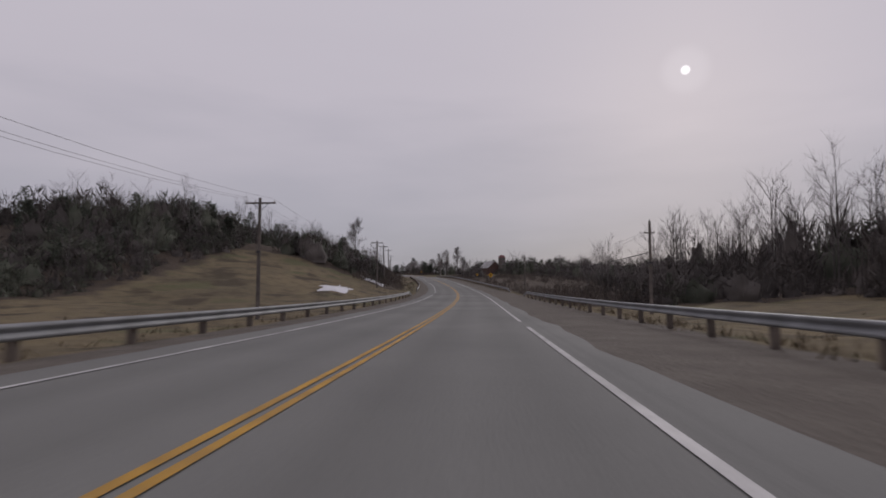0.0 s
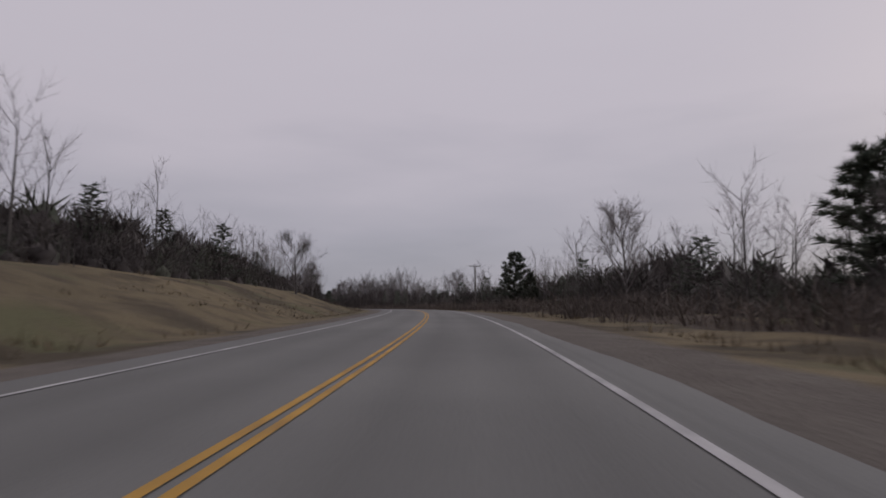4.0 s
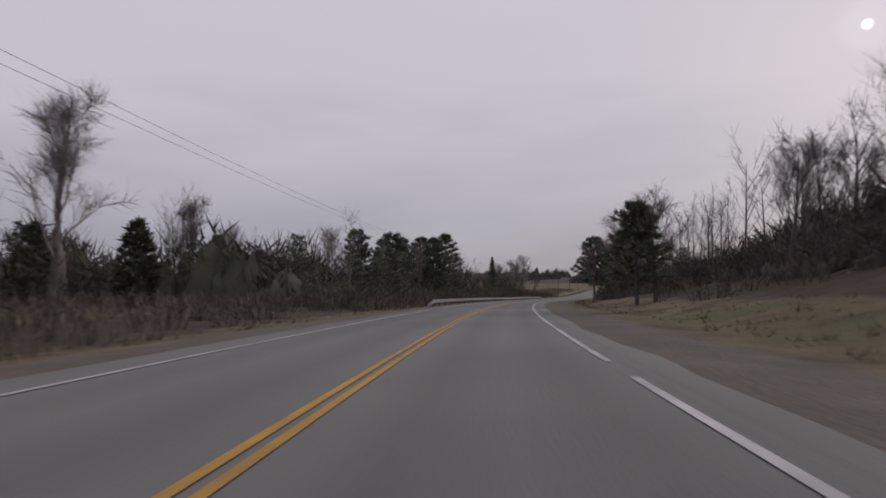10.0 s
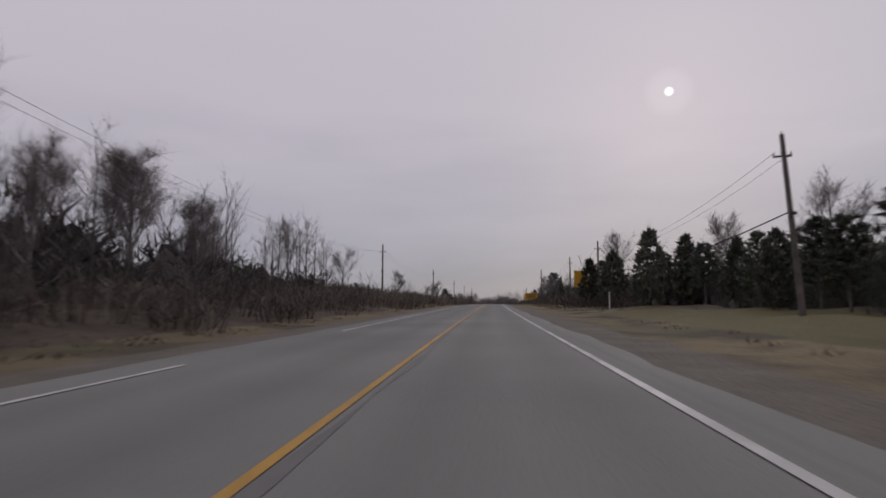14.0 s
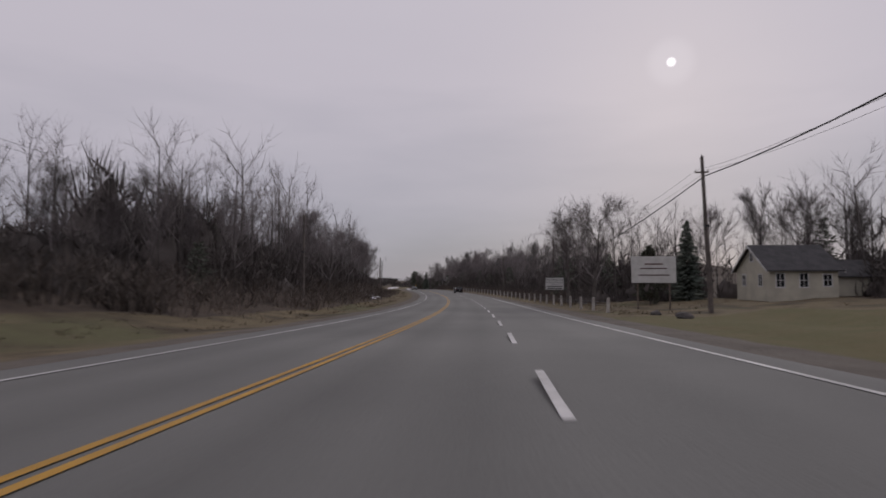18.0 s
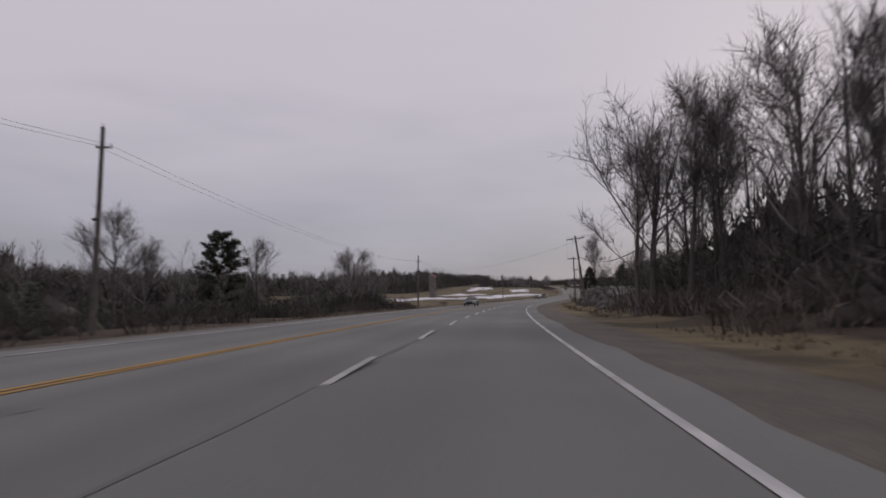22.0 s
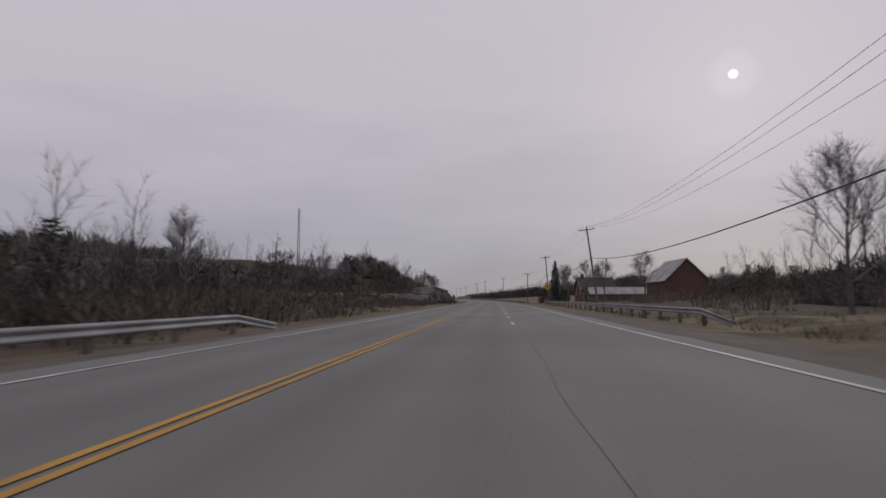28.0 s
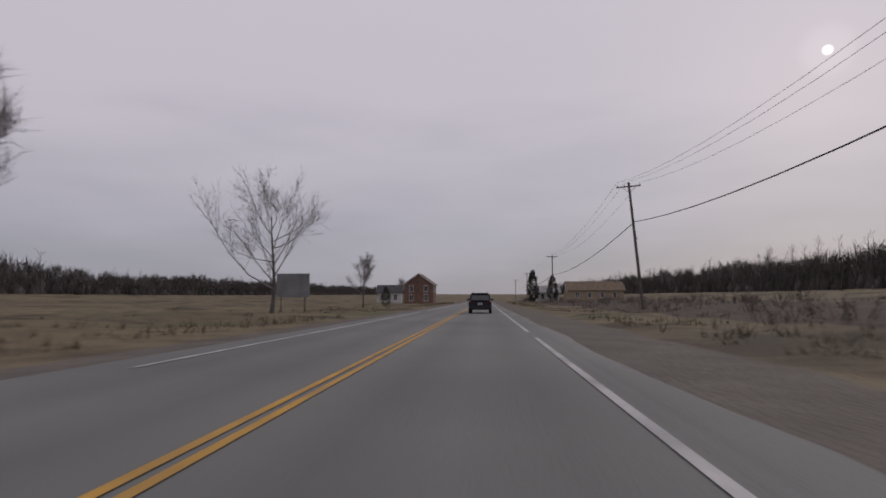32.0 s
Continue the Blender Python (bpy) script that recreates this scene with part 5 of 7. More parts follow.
line_of_poles([(-25, -15, 8.6, 0, False), (44, -15, 8.4, 0, False), (113, -15, 9.5, 0, False), (148, -15.5, 10, -2, False), (211, -15, 10.5, -1, False), (267, -14.5, 10, 0, False),
               (341, -15, 9.5, 0, False), (403, -15, 9.5, 0, False), (470, -14, 9.5, 0, False)], True, False, 3, 0)
line_of_poles([(54, 18, 7.5, 0, False), (145, 20, 7.5, 0, False), (250, 20, 7.8, 0, False), (352, 21, 9.5, 0, False), (389, 23, 10, 0, False), (470, 17, 9.5, 0, False)], False, True, 2, 0)
line_of_poles([(640, 16, 9.5, 0, False), (715, 16, 9.5, 0, False), (790, 16, 9.8, 0, False), (909, 16.5, 9.5, 0, False), (985, 17, 10, 0, False)], True, True, 3, 0)
line_of_poles([(1030, -15, 10, 0, False), (1106, -15, 10, 0, False), (1185, -15, 10, 0, False), (1262, -15, 10.5, 0, False), (1388, -15, 10, 2, False), 
               (1523, -15, 10.5, 2, False), (1590, -14.5, 9.5, 0, False), (1642, -15, 9.5, 0, False), (1682, -15, 10, 1, False), (1760, -15, 9.2, 0, False), (1833, -15, 9.5, 0, False)], False, False, 2, 0)
line_of_poles([(1833, -15, 9.5, 0, False), (1907, -15, 9.5, 0, False), (1978, -15, 9.5, 0, False), (2050, -15, 9.5, 0, False), (2110, -15, 9.5, 0, False), (2169, -15, 10.5, 3, True), 
               (2305, -15, 9.5, 0, False), (2400, -15, 9.5, 0, False), (2495, -15, 9.5, 0, False), (2540, -15, 9.8, 1, False), (2594, -15, 9.5, 0, False), (2658, -15, 9.7, 0, False)], False, False, 2, 1)
line_of_poles([(2658, -15, 9.7, 0, False), (2717, -15, 9.3, 0, False), (2780, -15, 8.5, 0, False), (2830, -15, 9.6, 1, True), (2889, -16, 10.5, 1, False), (2972, -15, 9.5, 0, False), (3085, -16, 9.5, 0, False)], False, False, 2, 1)
pole_parts("utility_pole", 1275, 18, 13.0)
line_of_poles([(1850, 17, 9.5, -3, False), (1905, 17, 9.5, 0, False), (1937, 17, 9.5, 0, False), (1973, 14, 9.0, 0, False)], False, True, 2, 0)
line_of_poles([(2165, 18, 11, 0, False), (2285, 17, 8.0, 0, False), (2330, 17.5, 10.8, 0, False), (2381, 19, 11, -2, False), (2447, 20, 11, 0, False), (2510, 21, 10.5, 0, False), (2600, 20, 9.5, 0, False)], False, True, 2, 0)
line_of_poles([(2905, 17, 9.5, 0, False), (2942, 15.5, 10.0, -8, False), (2983, 15.5, 9.8, -2, False), (3050, 15.5, 10.2, -3, False), (3117, 15.5, 10.5, -2, False), (3171, 15.5, 10.5, -4, True), (3224, 15.5, 11.0, -7, False),
               (3277, 20.4, 10.4, -5, False), (3337, 15.5, 10.2, -2, True), (3392, 16, 10.2, -2, False), (3456, 15.5, 9.5, -3, False), (3500, 15.5, 9.5, 0, False), (3575, 16, 9.5, 0, False),
               (3655, 16, 9.5, 0, False), (3731, 18.6, 12.3, -7, False), (3790, 17, 12.2, -4, False), (3850, 17, 10.5, 0, False)], True, True, 3, 0)
line_of_poles([(3850, 17, 10.5, 0, False), (3920, 17, 11, 0, False), (3988, 17, 11, -1, False), (4030, 17, 11.2, -3, False), (4106, 16.6, 11, -3, False), (4162, 17, 11.5, -2, False),
               (4218, 17.5, 12.8, -5, False), (4290, 17, 11, 0, False), (4370, 17, 10.5, 0, False), (4450, 17, 10, 0, False)], True, True, 3, 1)
pole_parts("utility_pole", 2782, 17.5, 8.0, 0, False, False)
for s in (3400, 3482, 3540):
    pole_parts("utility_pole", s, -14.5, 8.8, 0, False, False)
pole_parts("utility_pole", 3792, -15.7, 9.0, 4, False, False)
pts = [site(2942, 15.0, 9.4), site(3020, -15.5, 9.0)]
wire_run("power_wire", "thin grey power wire crossing over the highway", pts, .9, .013, THIN_WIRE)

# ---- guard rails ----
RAIL_PROFILE = [(0, .42), (.05, .45), (.05, .51), (-.03, .55), (-.03, .61), (.05, .65), (.05, .71), (0, .74)]


def guard_rail(t0, t1, u, label, over=0.0):
    """Galvanised W-beam on wooden posts; u is a number or how far out from the edge line it runs."""
    s0, s1 = t0 * SPEED, t1 * SPEED
    side = -1 if u < 0 else 1
    off = (lambda q: u) if side < 0 else (lambda q: float(edge(q)) + u)
    ob = thing("guard_rail", spot(s0, off(s0), 0), label, "guard rail", "guard rails along the road")
    inv = ob.matrix_world.inverted()
    ss = np.arange(s0, s1 + .1, 3.81)
    V, F = [], []
    n = len(RAIL_PROFILE)
    for i, s in enumerate(ss):
        g = min(0.0, ground_z(s, off(s)))
        dip = -.45 if i in (0, len(ss) - 1) else 0.0
        for d, z in RAIL_PROFILE:
            V.append(inv @ (MODEL @ Vector(site(s, off(s) - side * d, z + over + .06 + g * .3 + dip))))
        if i:
            for k in range(n - 1):
                p = (i - 1) * n + k
                F.append((p, p + 1, p + n + 1, p + n))
    me = mesh_from("rail", V, F, [STEEL], smooth=True)
    r = hang("rail", me, ob)
    sol = r.modifiers.new("thickness", "SOLIDIFY")
    sol.thickness = .012
    bm = boxed(-.09, .09, -.1, .1, -1.2, .78, bevel=.012)
    pm = bpy.data.meshes.new("post")
    bm.to_mesh(pm)
    bm.free()
    pm.materials.append(POST_WOOD)
    for s in ss[1:-1]:
        g = min(0.0, ground_z(s, off(s) + side * .14))
        hang("post", pm, ob, at=inv @ spot(s, off(s) + side * .14, over + g * .3))


RAIL_WORDS = "galvanised steel guard rail on weathered wooden posts"
guard_rail(-.3, .66, -6.7, RAIL_WORDS, -.2)
guard_rail(.78, 1.7, -6.9, RAIL_WORDS, -.2)
guard_rail(-.3, .62, 5.3, RAIL_WORDS, -.08)
guard_rail(.74, 2.35, 5.3, RAIL_WORDS, -.08)
guard_rail(6.95, 7.78, -6.2, RAIL_WORDS, -.2)
guard_rail(10.42, 11.45, -6.4, RAIL_WORDS, -.2)
guard_rail(11.95, 12.6, -7.4, RAIL_WORDS)
guard_rail(12.66, 13.3, -5.8, RAIL_WORDS, -.2)
guard_rail(20.9, 21.95, 4.9, RAIL_WORDS, -.08)
guard_rail(24.68, 26.28, 5.0, RAIL_WORDS, -.08)
guard_rail(26.4, 28.2, -6.6, RAIL_WORDS, -.2)
guard_rail(28.2, 28.95, 5.4, RAIL_WORDS, -.08)
guard_rail(29.35, 31.55, 5.1, RAIL_WORDS, -.08)


def guide_posts(t0, t1, u, step):
    """Short concrete posts with two cables strung through them."""
    s0 = t0 * SPEED
    ob = thing("cable_fence", spot(s0, u, 0), "white concrete guide posts strung with steel cable", "cable fence", "guide posts along the road")
    inv = ob.matrix_world.inverted()
    bm = rodded((0, 0, -.5), (0, 0, 1.15), .14, .12, 8)
    pm = bpy.data.meshes.new("post")
    bm.to_mesh(pm)
    bm.free()
    pm.materials.append(CONCRETE)
    ss = np.arange(s0, t1 * SPEED, step)
    r = random.Random(int(s0))
    for s in ss:
        hang("post", pm, ob, at=inv @ spot(s, u, ground_z(s, u)) @ Matrix.Rotation(radians(r.uniform(-4, 4)), 4, "Y"))
    for z in (.55, .8):
        V, F = [], []
        pts = [inv @ (MODEL @ Vector(site(s, u - .1, ground_z(s, u) + z))) for s in ss]
        tube(V, F, pts, [.014] * len(pts), 4)
        hang("cable", mesh_from("cable", V, F, [STEEL]), ob)


guide_posts(12.95, 13.35, 10.6, 5.2)
guide_posts(18.35, 19.75, 13.0, 5.2)

# ---- signs ----


def text_part(words, size, mat, parent, at, label=""):
    cu = bpy.data.curves.new("lettering", "FONT")
    cu.body, cu.size, cu.align_x, cu.align_y = words, size, "CENTER", "CENTER"
    cu.extrude = .004
    tmp = bpy.data.objects.new("tmp", cu)
    scene.collection.objects.link(tmp)
    bpy.context.view_layer.update()
    me = bpy.data.meshes.new_from_object(tmp)
    bpy.data.objects.remove(tmp)
    me.materials.clear()
    me.materials.append(mat)
    return hang("lettering", me, parent, label, at)


def sign_post(s, u, label, category="road sign", turn=0.0, name="road_sign"):
    return thing(name, spot(s, u, ground_z(s, u), turn), label, category)


def diamond(s, u, mid, half, front, label, mark=True, double=False):
    """A square sign on its corner; it faces back along the road when front is the face."""
    ob = sign_post(s, u, label)
    z = mid - ground_z(s, u)
    part("post", boxed(-.05, .05, .02, .12, -.4, z + half * .7, bevel=.01), POST_WOOD, ob)
    bm = bmesh.new()
    prism(bm, [(-half, z), (0, z - half), (half, z), (0, z + half)], "y", -.015, .01)
    bmesh.ops.bevel(bm, geom=[e for e in bm.edges if abs(e.verts[0].co.y - e.verts[1].co.y) > .01], offset=half * .08, segments=2, affect="EDGES")
    face = part("panel", bm, front, ob)
    if mark:
        bm = bmesh.new()
        prism(bm, [(-.06 * half / .5, z - half * .35), (.06 * half / .5, z - half * .35), (.06 * half / .5, z + half * .1), (.2 * half / .5, z + half * .1), (0, z + half * .42), (-.2 * half / .5, z + half * .1), (-.06 * half / .5, z + half * .1)], "y", -.022, -.0155)
        part("symbol", bm, BLACK, face, "black arrow symbol")
    return ob, face


def board(s, u, mid, width, height, front, label, posts=2, turn=0.0, category="road sign"):
    ob = sign_post(s, u, label, category, turn)
    z = mid - ground_z(s, u)
    for x in ((-width * .36, width * .36) if posts == 2 else (0,)):
        part("post", boxed(x - .06, x + .06, .03, .15, -.4, z + height * .45, bevel=.01), POST_WOOD, ob)
    face = part("panel", boxed(-width / 2, width / 2, -.02, .025, z - height / 2, z + height / 2, bevel=.008), front, ob)
    return ob, face, z


def bars(face, z, rows, width, mat):
    for dz, h, w in rows:
        part("lettering", boxed(-width * w / 2, width * w / 2, -.03, -.0205, z + dz - h / 2, z + dz + h / 2), mat, face, "line of small lettering")


UPRIGHT = Matrix.Rotation(radians(90), 4, "X")
diamond(133, 9.6, 2.6, .6, YELLOW_SIGN, "yellow diamond warning sign on a wooden post")
diamond(166, 10.6, 2.2, .4, YELLOW_SIGN, "yellow diamond warning sign behind the guard rail")
diamond(1591, 16.5, 3.6, .72, YELLOW_SIGN, "large yellow diamond warning sign above dry grass")
diamond(1726, -8.6, 2.7, .55, DARK_STEEL, "dark back of a diamond sign for oncoming traffic", mark=False)
diamond(2757, 15.2, 3.7, .45, YELLOW_SIGN, "yellow diamond warning sign behind the guard rail")
diamond(3382, 13.8, 3.4, .5, YELLOW_SIGN, "yellow diamond warning sign behind the guard rail")
diamond(3509, -12.5, 2.6, .6, YELLOW_SIGN, "yellow diamond warning sign beside a street lamp")
diamond(3766, 14.2, 3.6, .7, YELLOW_SIGN, "yellow diamond warning sign on dry grass")
diamond(4001, 14.2, 3.0, .6, YELLOW_SIGN, "yellow diamond warning sign behind the guard rail")
diamond(3063, 15.0, 2.4, .45, YELLOW_SIGN, "small yellow diamond warning sign by the cable line")
ob, face, z = board(415, 13.5, 2.2, .75, .9, YELLOW_SIGN, "yellow chevron sign on a single post", 1)
bm = bmesh.new()
prism(bm, [(.22, z + .38), (.36, z + .38), (-.02, z), (.36, z - .38), (.22, z - .38), (-.2, z)], "y", -.03, -.0205)
part("chevron", bm, BLACK, face, "black chevron")
ob, face, z = board(352, 14.5, 2.5, 1.25, 1.1, BLACK, "black roadside notice board with pale lettering", 2, category="notice board")
bars(face, z, ((.38, .14, .85), (.14, .13, .8), (-.1, .13, .85), (-.34, .13, .7)), 1.25, WHITE_SIGN)
board(1900, 13.8, 3.9, 1.9, 2.2, YELLOW_SIGN, "large yellow construction board on two posts")
ob, face, z = board(2014, 13.5, 2.6, 4.2, 2.2, YELLOW_SIGN, "wide yellow notice board beside the road")
bars(face, z, ((.5, .25, .8), (0, .25, .7), (-.5, .25, .8)), 4.2, BLACK)
ob, face, z = board(2393, 19.0, 3.5, 4.0, 2.4, WHITE_SIGN, "white billboard with faded red print on dry grass", category="billboard")
bars(face, z, ((.5, .12, .4), (.1, .1, .6), (-.5, .1, .7)), 4.0, RUST)
ob, face, z = board(2433, 17.2, 2.55, 3.0, 1.95, WHITE_SIGN, "white road sign with black French lettering on two posts")
part("border", boxed(-1.46, 1.46, -.024, -.0205, z + .90, z + .93), BLACK, face)
part("border", boxed(-1.46, 1.46, -.024, -.0205, z - .93, z - .90), BLACK, face)
part("border", boxed(-1.46, -1.43, -.024, -.0205, z - .90, z + .90), BLACK, face)
part("border", boxed(1.43, 1.46, -.024, -.0205, z - .90, z + .90), BLACK, face)
for dz, size, words in ((.6, .34, "ARRET OBLIGATOIRE"), (.2, .34, "AU CLIGNOTEMENT"), (-.16, .24, "DES FEUX")):
    text_part(words, size, BLACK, face, Matrix.Translation((0, -.026, z + dz)) @ UPRIGHT, "black capital lettering")
bars(face, z, ((-.46, .13, .84), (-.76, .12, .78)), 3.0, BLACK)
ob, face, z = board(4080, 14.4, 3.3, .95, 1.15, WHITE_SIGN, "white speed limit sign with black figures", 1)
text_part("80", .68, BLACK, face, Matrix.Translation((0, -.026, z - .05)) @ UPRIGHT, "black figures")
part("border", boxed(-.42, .42, -.024, -.0205, z + .44, z + .5), BLACK, face)
board(4212, -15.5, 2.4, 3.1, 2.2, STEEL, "grey metal back of a large board on two posts", category="notice board")
ob, face, z = board(1553, 16.0, 3.0, 3.0, .9, GREEN_SIGN, "green direction sign on two posts")
bars(face, z, ((.15, .14, .7), (-.15, .14, .6)), 2.6, WHITE_SIGN)
ob, face, z = board(3478, 14.5, 2.8, 1.8, .5, GREEN_SIGN, "green street name sign at the side road", 1)
bars(face, z, ((0, .18, .8),), 1.8, WHITE_SIGN)


def hazard_marker(s, u):
    ob = sign_post(s, u, "yellow and black striped hazard marker at the rail's end", "hazard marker", name="hazard_marker")
    part("post", boxed(-.05, .05, .02, .1, -.3, 1.5), POST_WOOD, ob)
    face = part("panel", boxed(-.3, .3, -.015, .015, .45, 1.55, bevel=.006), YELLOW_SIGN, ob)
    for k in range(4):
        bm = bmesh.new()
        z = .52 + k * .27
        prism(bm, [(-.3, z), (.3, z + .2), (.3, z + .33), (-.3, z + .13)], "y", -.022, -.0155)
        part("stripe", bm, BLACK, face, "black stripe")


hazard_marker(3207, 13.2)
hazard_marker(900, -6.6)


def mailbox(s, u, mat, post_mat, label, height=1.1, size=1.0):
    ob = thing("mailbox", spot(s, u, ground_z(s, u)), label, "mailbox", "mailboxes along the road")
    part("post", boxed(-.05 * size, .05 * size, -.05, .05, -.3, height, bevel=.01), post_mat, ob)
    bm = bmesh.new()
    w, h = .17 * size, .2 * size
    prism(bm, [(-w, height), (w, height), (w, height + h), (w * .7, height + h * 1.6), (0, height + h * 1.85), (-w * .7, height + h * 1.6), (-w, height + h)], "y", -.42 * size, .2 * size)
    part("box", bm, mat, ob)
    part("door", boxed(-w * .9, w * .9, -.43 * size - .02, -.425 * size, height + .02, height + h), mat, ob)
    part("flag", boxed(w, w + .02, -.1, .06, height + h * .4, height + h * 1.7), RED_PLASTIC, ob)


mailbox(2184, 13.2, TRIM, POST_WOOD, "white mailbox on a post over green lawn", 1.3, 2.0)
mailbox(2265, 15.5, TRIM, POST_WOOD, "white box on a post in dry brush", 1.1, 2.2)
mailbox(3140, 10.9, MAILBOX_WOOD, MAILBOX_WOOD, "brown wooden mailbox on a thick leaning post", 1.15, 1.35)
mailbox(3086, 13.4, TRIM, POST_WOOD, "white mailbox on a wooden post by the bank", 1.25, 1.2)
mailbox(906, 12.6, TRIM, TRIM, "white mailbox on a white post at the verge", 1.2, 1.4)
mailbox(1655, 11.2, BLACK, POST_WOOD, "small dark mailbox by the drive", 1.0, 1.2)
mailbox(1668, 12.5, TRIM, POST_WOOD, "pale mailbox by the drive", .9, 1.2)
mailbox(2880, -16.5, TRIM, POST_WOOD, "white box on a post in the brush", 1.0, 1.4)


def marker_post(s, u, label="slim white marker post at the verge", h=1.3):
    ob = thing("marker_post", spot(s, u, ground_z(s, u)), label, "marker post", "marker posts")
    part("shaft", boxed(-.06, .06, -.03, .03, -.3, h, bevel=.01), TRIM, ob)
    part("reflector", boxed(-.05, .05, -.036, -.031, h - .3, h - .1), YELLOW_SIGN, ob)


for s, u in ((1005, -9.5), (1012, -9.8), (1883, 14.2), (906, -9.8), (893, -13), (3450, -9.5), (3470, -9.2)):
    marker_post(s, u, h=1.8 if s == 1883 else 1.2)


def street_lamp(s, u, top):
    ob = thing("street_lamp", spot(s, u, ground_z(s, u)), "grey street lamp with a curved arm over the road", "street lamp", "street lamps")
    z = top - ground_z(s, u)
    part("base", rodded((0, 0, -.2), (0, 0, .5), .17, .14, 10), STEEL, ob)
    part("column", rodded((0, 0, .45), (0, 0, z - 1.0), .11, .07, 10), STEEL, ob)
    V, F = [], []
    tube(V, F, [Vector((0, 0, z - 1.1)), Vector((.5, 0, z - .45)), Vector((1.3, 0, z - .1)), Vector((2.2, 0, z))], [.06, .05, .045, .04], 6)
    hang("arm", mesh_from("arm", V, F, [STEEL], smooth=True), ob)
    bm = bmesh.new()
    bmesh.ops.create_uvsphere(bm, u_segments=10, v_segments=6, radius=.3)
    for v in bm.verts:
        v.co = Vector((v.co.x * 1.3 + 2.5, v.co.y * .6, v.co.z * .35 + z))
    head = part("lamp_head", bm, STEEL, ob)
    part("lens", boxed(2.25, 2.7, -.12, .12, z - .13, z - .09), PALE_LAMP, head)


street_lamp(3465, -11.5, 10.8)
street_lamp(3512, -11.5, 10.5)
street_lamp(3565, -11.5, 10.5)

# ---- houses and barns ----


def window_on(ob, x, y, z, w, h, nx, ny):
    """A framed window on a wall that faces (nx, ny)."""
    ax = Matrix.Translation((x, y, z)) @ Matrix.Rotation(math.atan2(nx, -ny), 4, "Z")
    inv = ax
    win = part("window", boxed(-w / 2, w / 2, -.02, .06, -h / 2, h / 2), GLASS, ob, "dark window pane", inv)
    for a, b, c, d in ((-w / 2 - .1, w / 2 + .1, h / 2, h / 2 + .12), (-w / 2 - .14, w / 2 + .14, -h / 2 - .12, -h / 2), (-w / 2 - .1, -w / 2, -h / 2, h / 2), (w / 2, w / 2 + .1, -h / 2, h / 2), (-w / 2, w / 2, -.03, .03), (-.03, .03, -h / 2, h / 2)):
        part("frame", boxed(a, b, -.06, .02, c, d), TRIM, win)


def house(s, u, turn, w, d, wall_h, roof_h, wall, roof, label, name="house", windows=(), door=None, chimney=None, z=None, gable_x=True, trim=True, eave=.45, category="house"):
    """Gabled house: w along its own x, d along y; the ridge runs along x, or along y."""
    z0 = ground_z(s, u) if z is None else z
    ob = thing(name, spot(s, u, z0, turn), label, category)
    hw, hd = w / 2, d / 2
    bm = bmesh.new()
    if gable_x:
        prism(bm, [(-hd, -1.2), (hd, -1.2), (hd, wall_h), (0, wall_h + roof_h), (-hd, wall_h)], "x", -hw, hw)
    else:
        prism(bm, [(-hw, -1.2), (hw, -1.2), (hw, wall_h), (0, wall_h + roof_h), (-hw, wall_h)], "y", -hd, hd)
    part("wall", bm, wall, ob)
    half, length = (hd, hw) if gable_x else (hw, hd)
    k = roof_h / half
    for sgn in (-1, 1):
        bm = bmesh.new()
        o = [(0, wall_h + roof_h + .02), (sgn * (half + eave), wall_h - k * eave + .02), (sgn * (half + eave), wall_h - k * eave + .17), (0, wall_h + roof_h + .2)]
        prism(bm, o, "x" if gable_x else "y", -length - eave, length + eave)
        part("roof", bm, roof, ob)
        if trim:
            for e in (-1, 1):
                bm = bmesh.new()
                o = [(0, wall_h + roof_h - .1), (sgn * (half + eave), wall_h - k * eave - .1), (sgn * (half + eave), wall_h - k * eave + .12), (0, wall_h + roof_h + .14)]
                q = e * (length + eave)
                prism(bm, o, "x" if gable_x else "y", q + (.004 if e > 0 else -.05), q + (.05 if e > 0 else -.004))
                part("bargeboard", bm, TRIM, ob)
    for wx, wy, wz, ww, wh, side in windows:
        nx, ny = {"f": (0, -1), "b": (0, 1), "l": (-1, 0), "r": (1, 0)}[side]
        x = wx if side in "fb" else nx * hw
        y = wy if side in "lr" else ny * hd
        window_on(ob, x, y, wz, ww, wh, nx, ny)
    if door:
        dx, side = door
        if side == "f":
            dr = part("door", boxed(dx - .45, dx + .45, -hd - .05, -hd + .01, .1, 2.15), TRIM, ob, "white entrance door")
            part("handle", rodded((dx + .33, -hd - .09, 1.1), (dx + .33, -hd - .05, 1.1), .03, sides=6), DARK_STEEL, dr)
        else:
            dr = part("door", boxed(-hw - .05, -hw + .01, dx - .45, dx + .45, .1, 2.15), TRIM, ob, "white entrance door")
            part("handle", rodded((-hw - .09, dx + .33, 1.1), (-hw - .05, dx + .33, 1.1), .03, sides=6), DARK_STEEL, dr)
    if chimney:
        cx, cy, ch, cw = chimney
        part("chimney", boxed(cx - cw / 2, cx + cw / 2, cy - .35, cy + .35, wall_h * .5, wall_h + roof_h + ch, bevel=.02), BRICK, ob)
    return ob


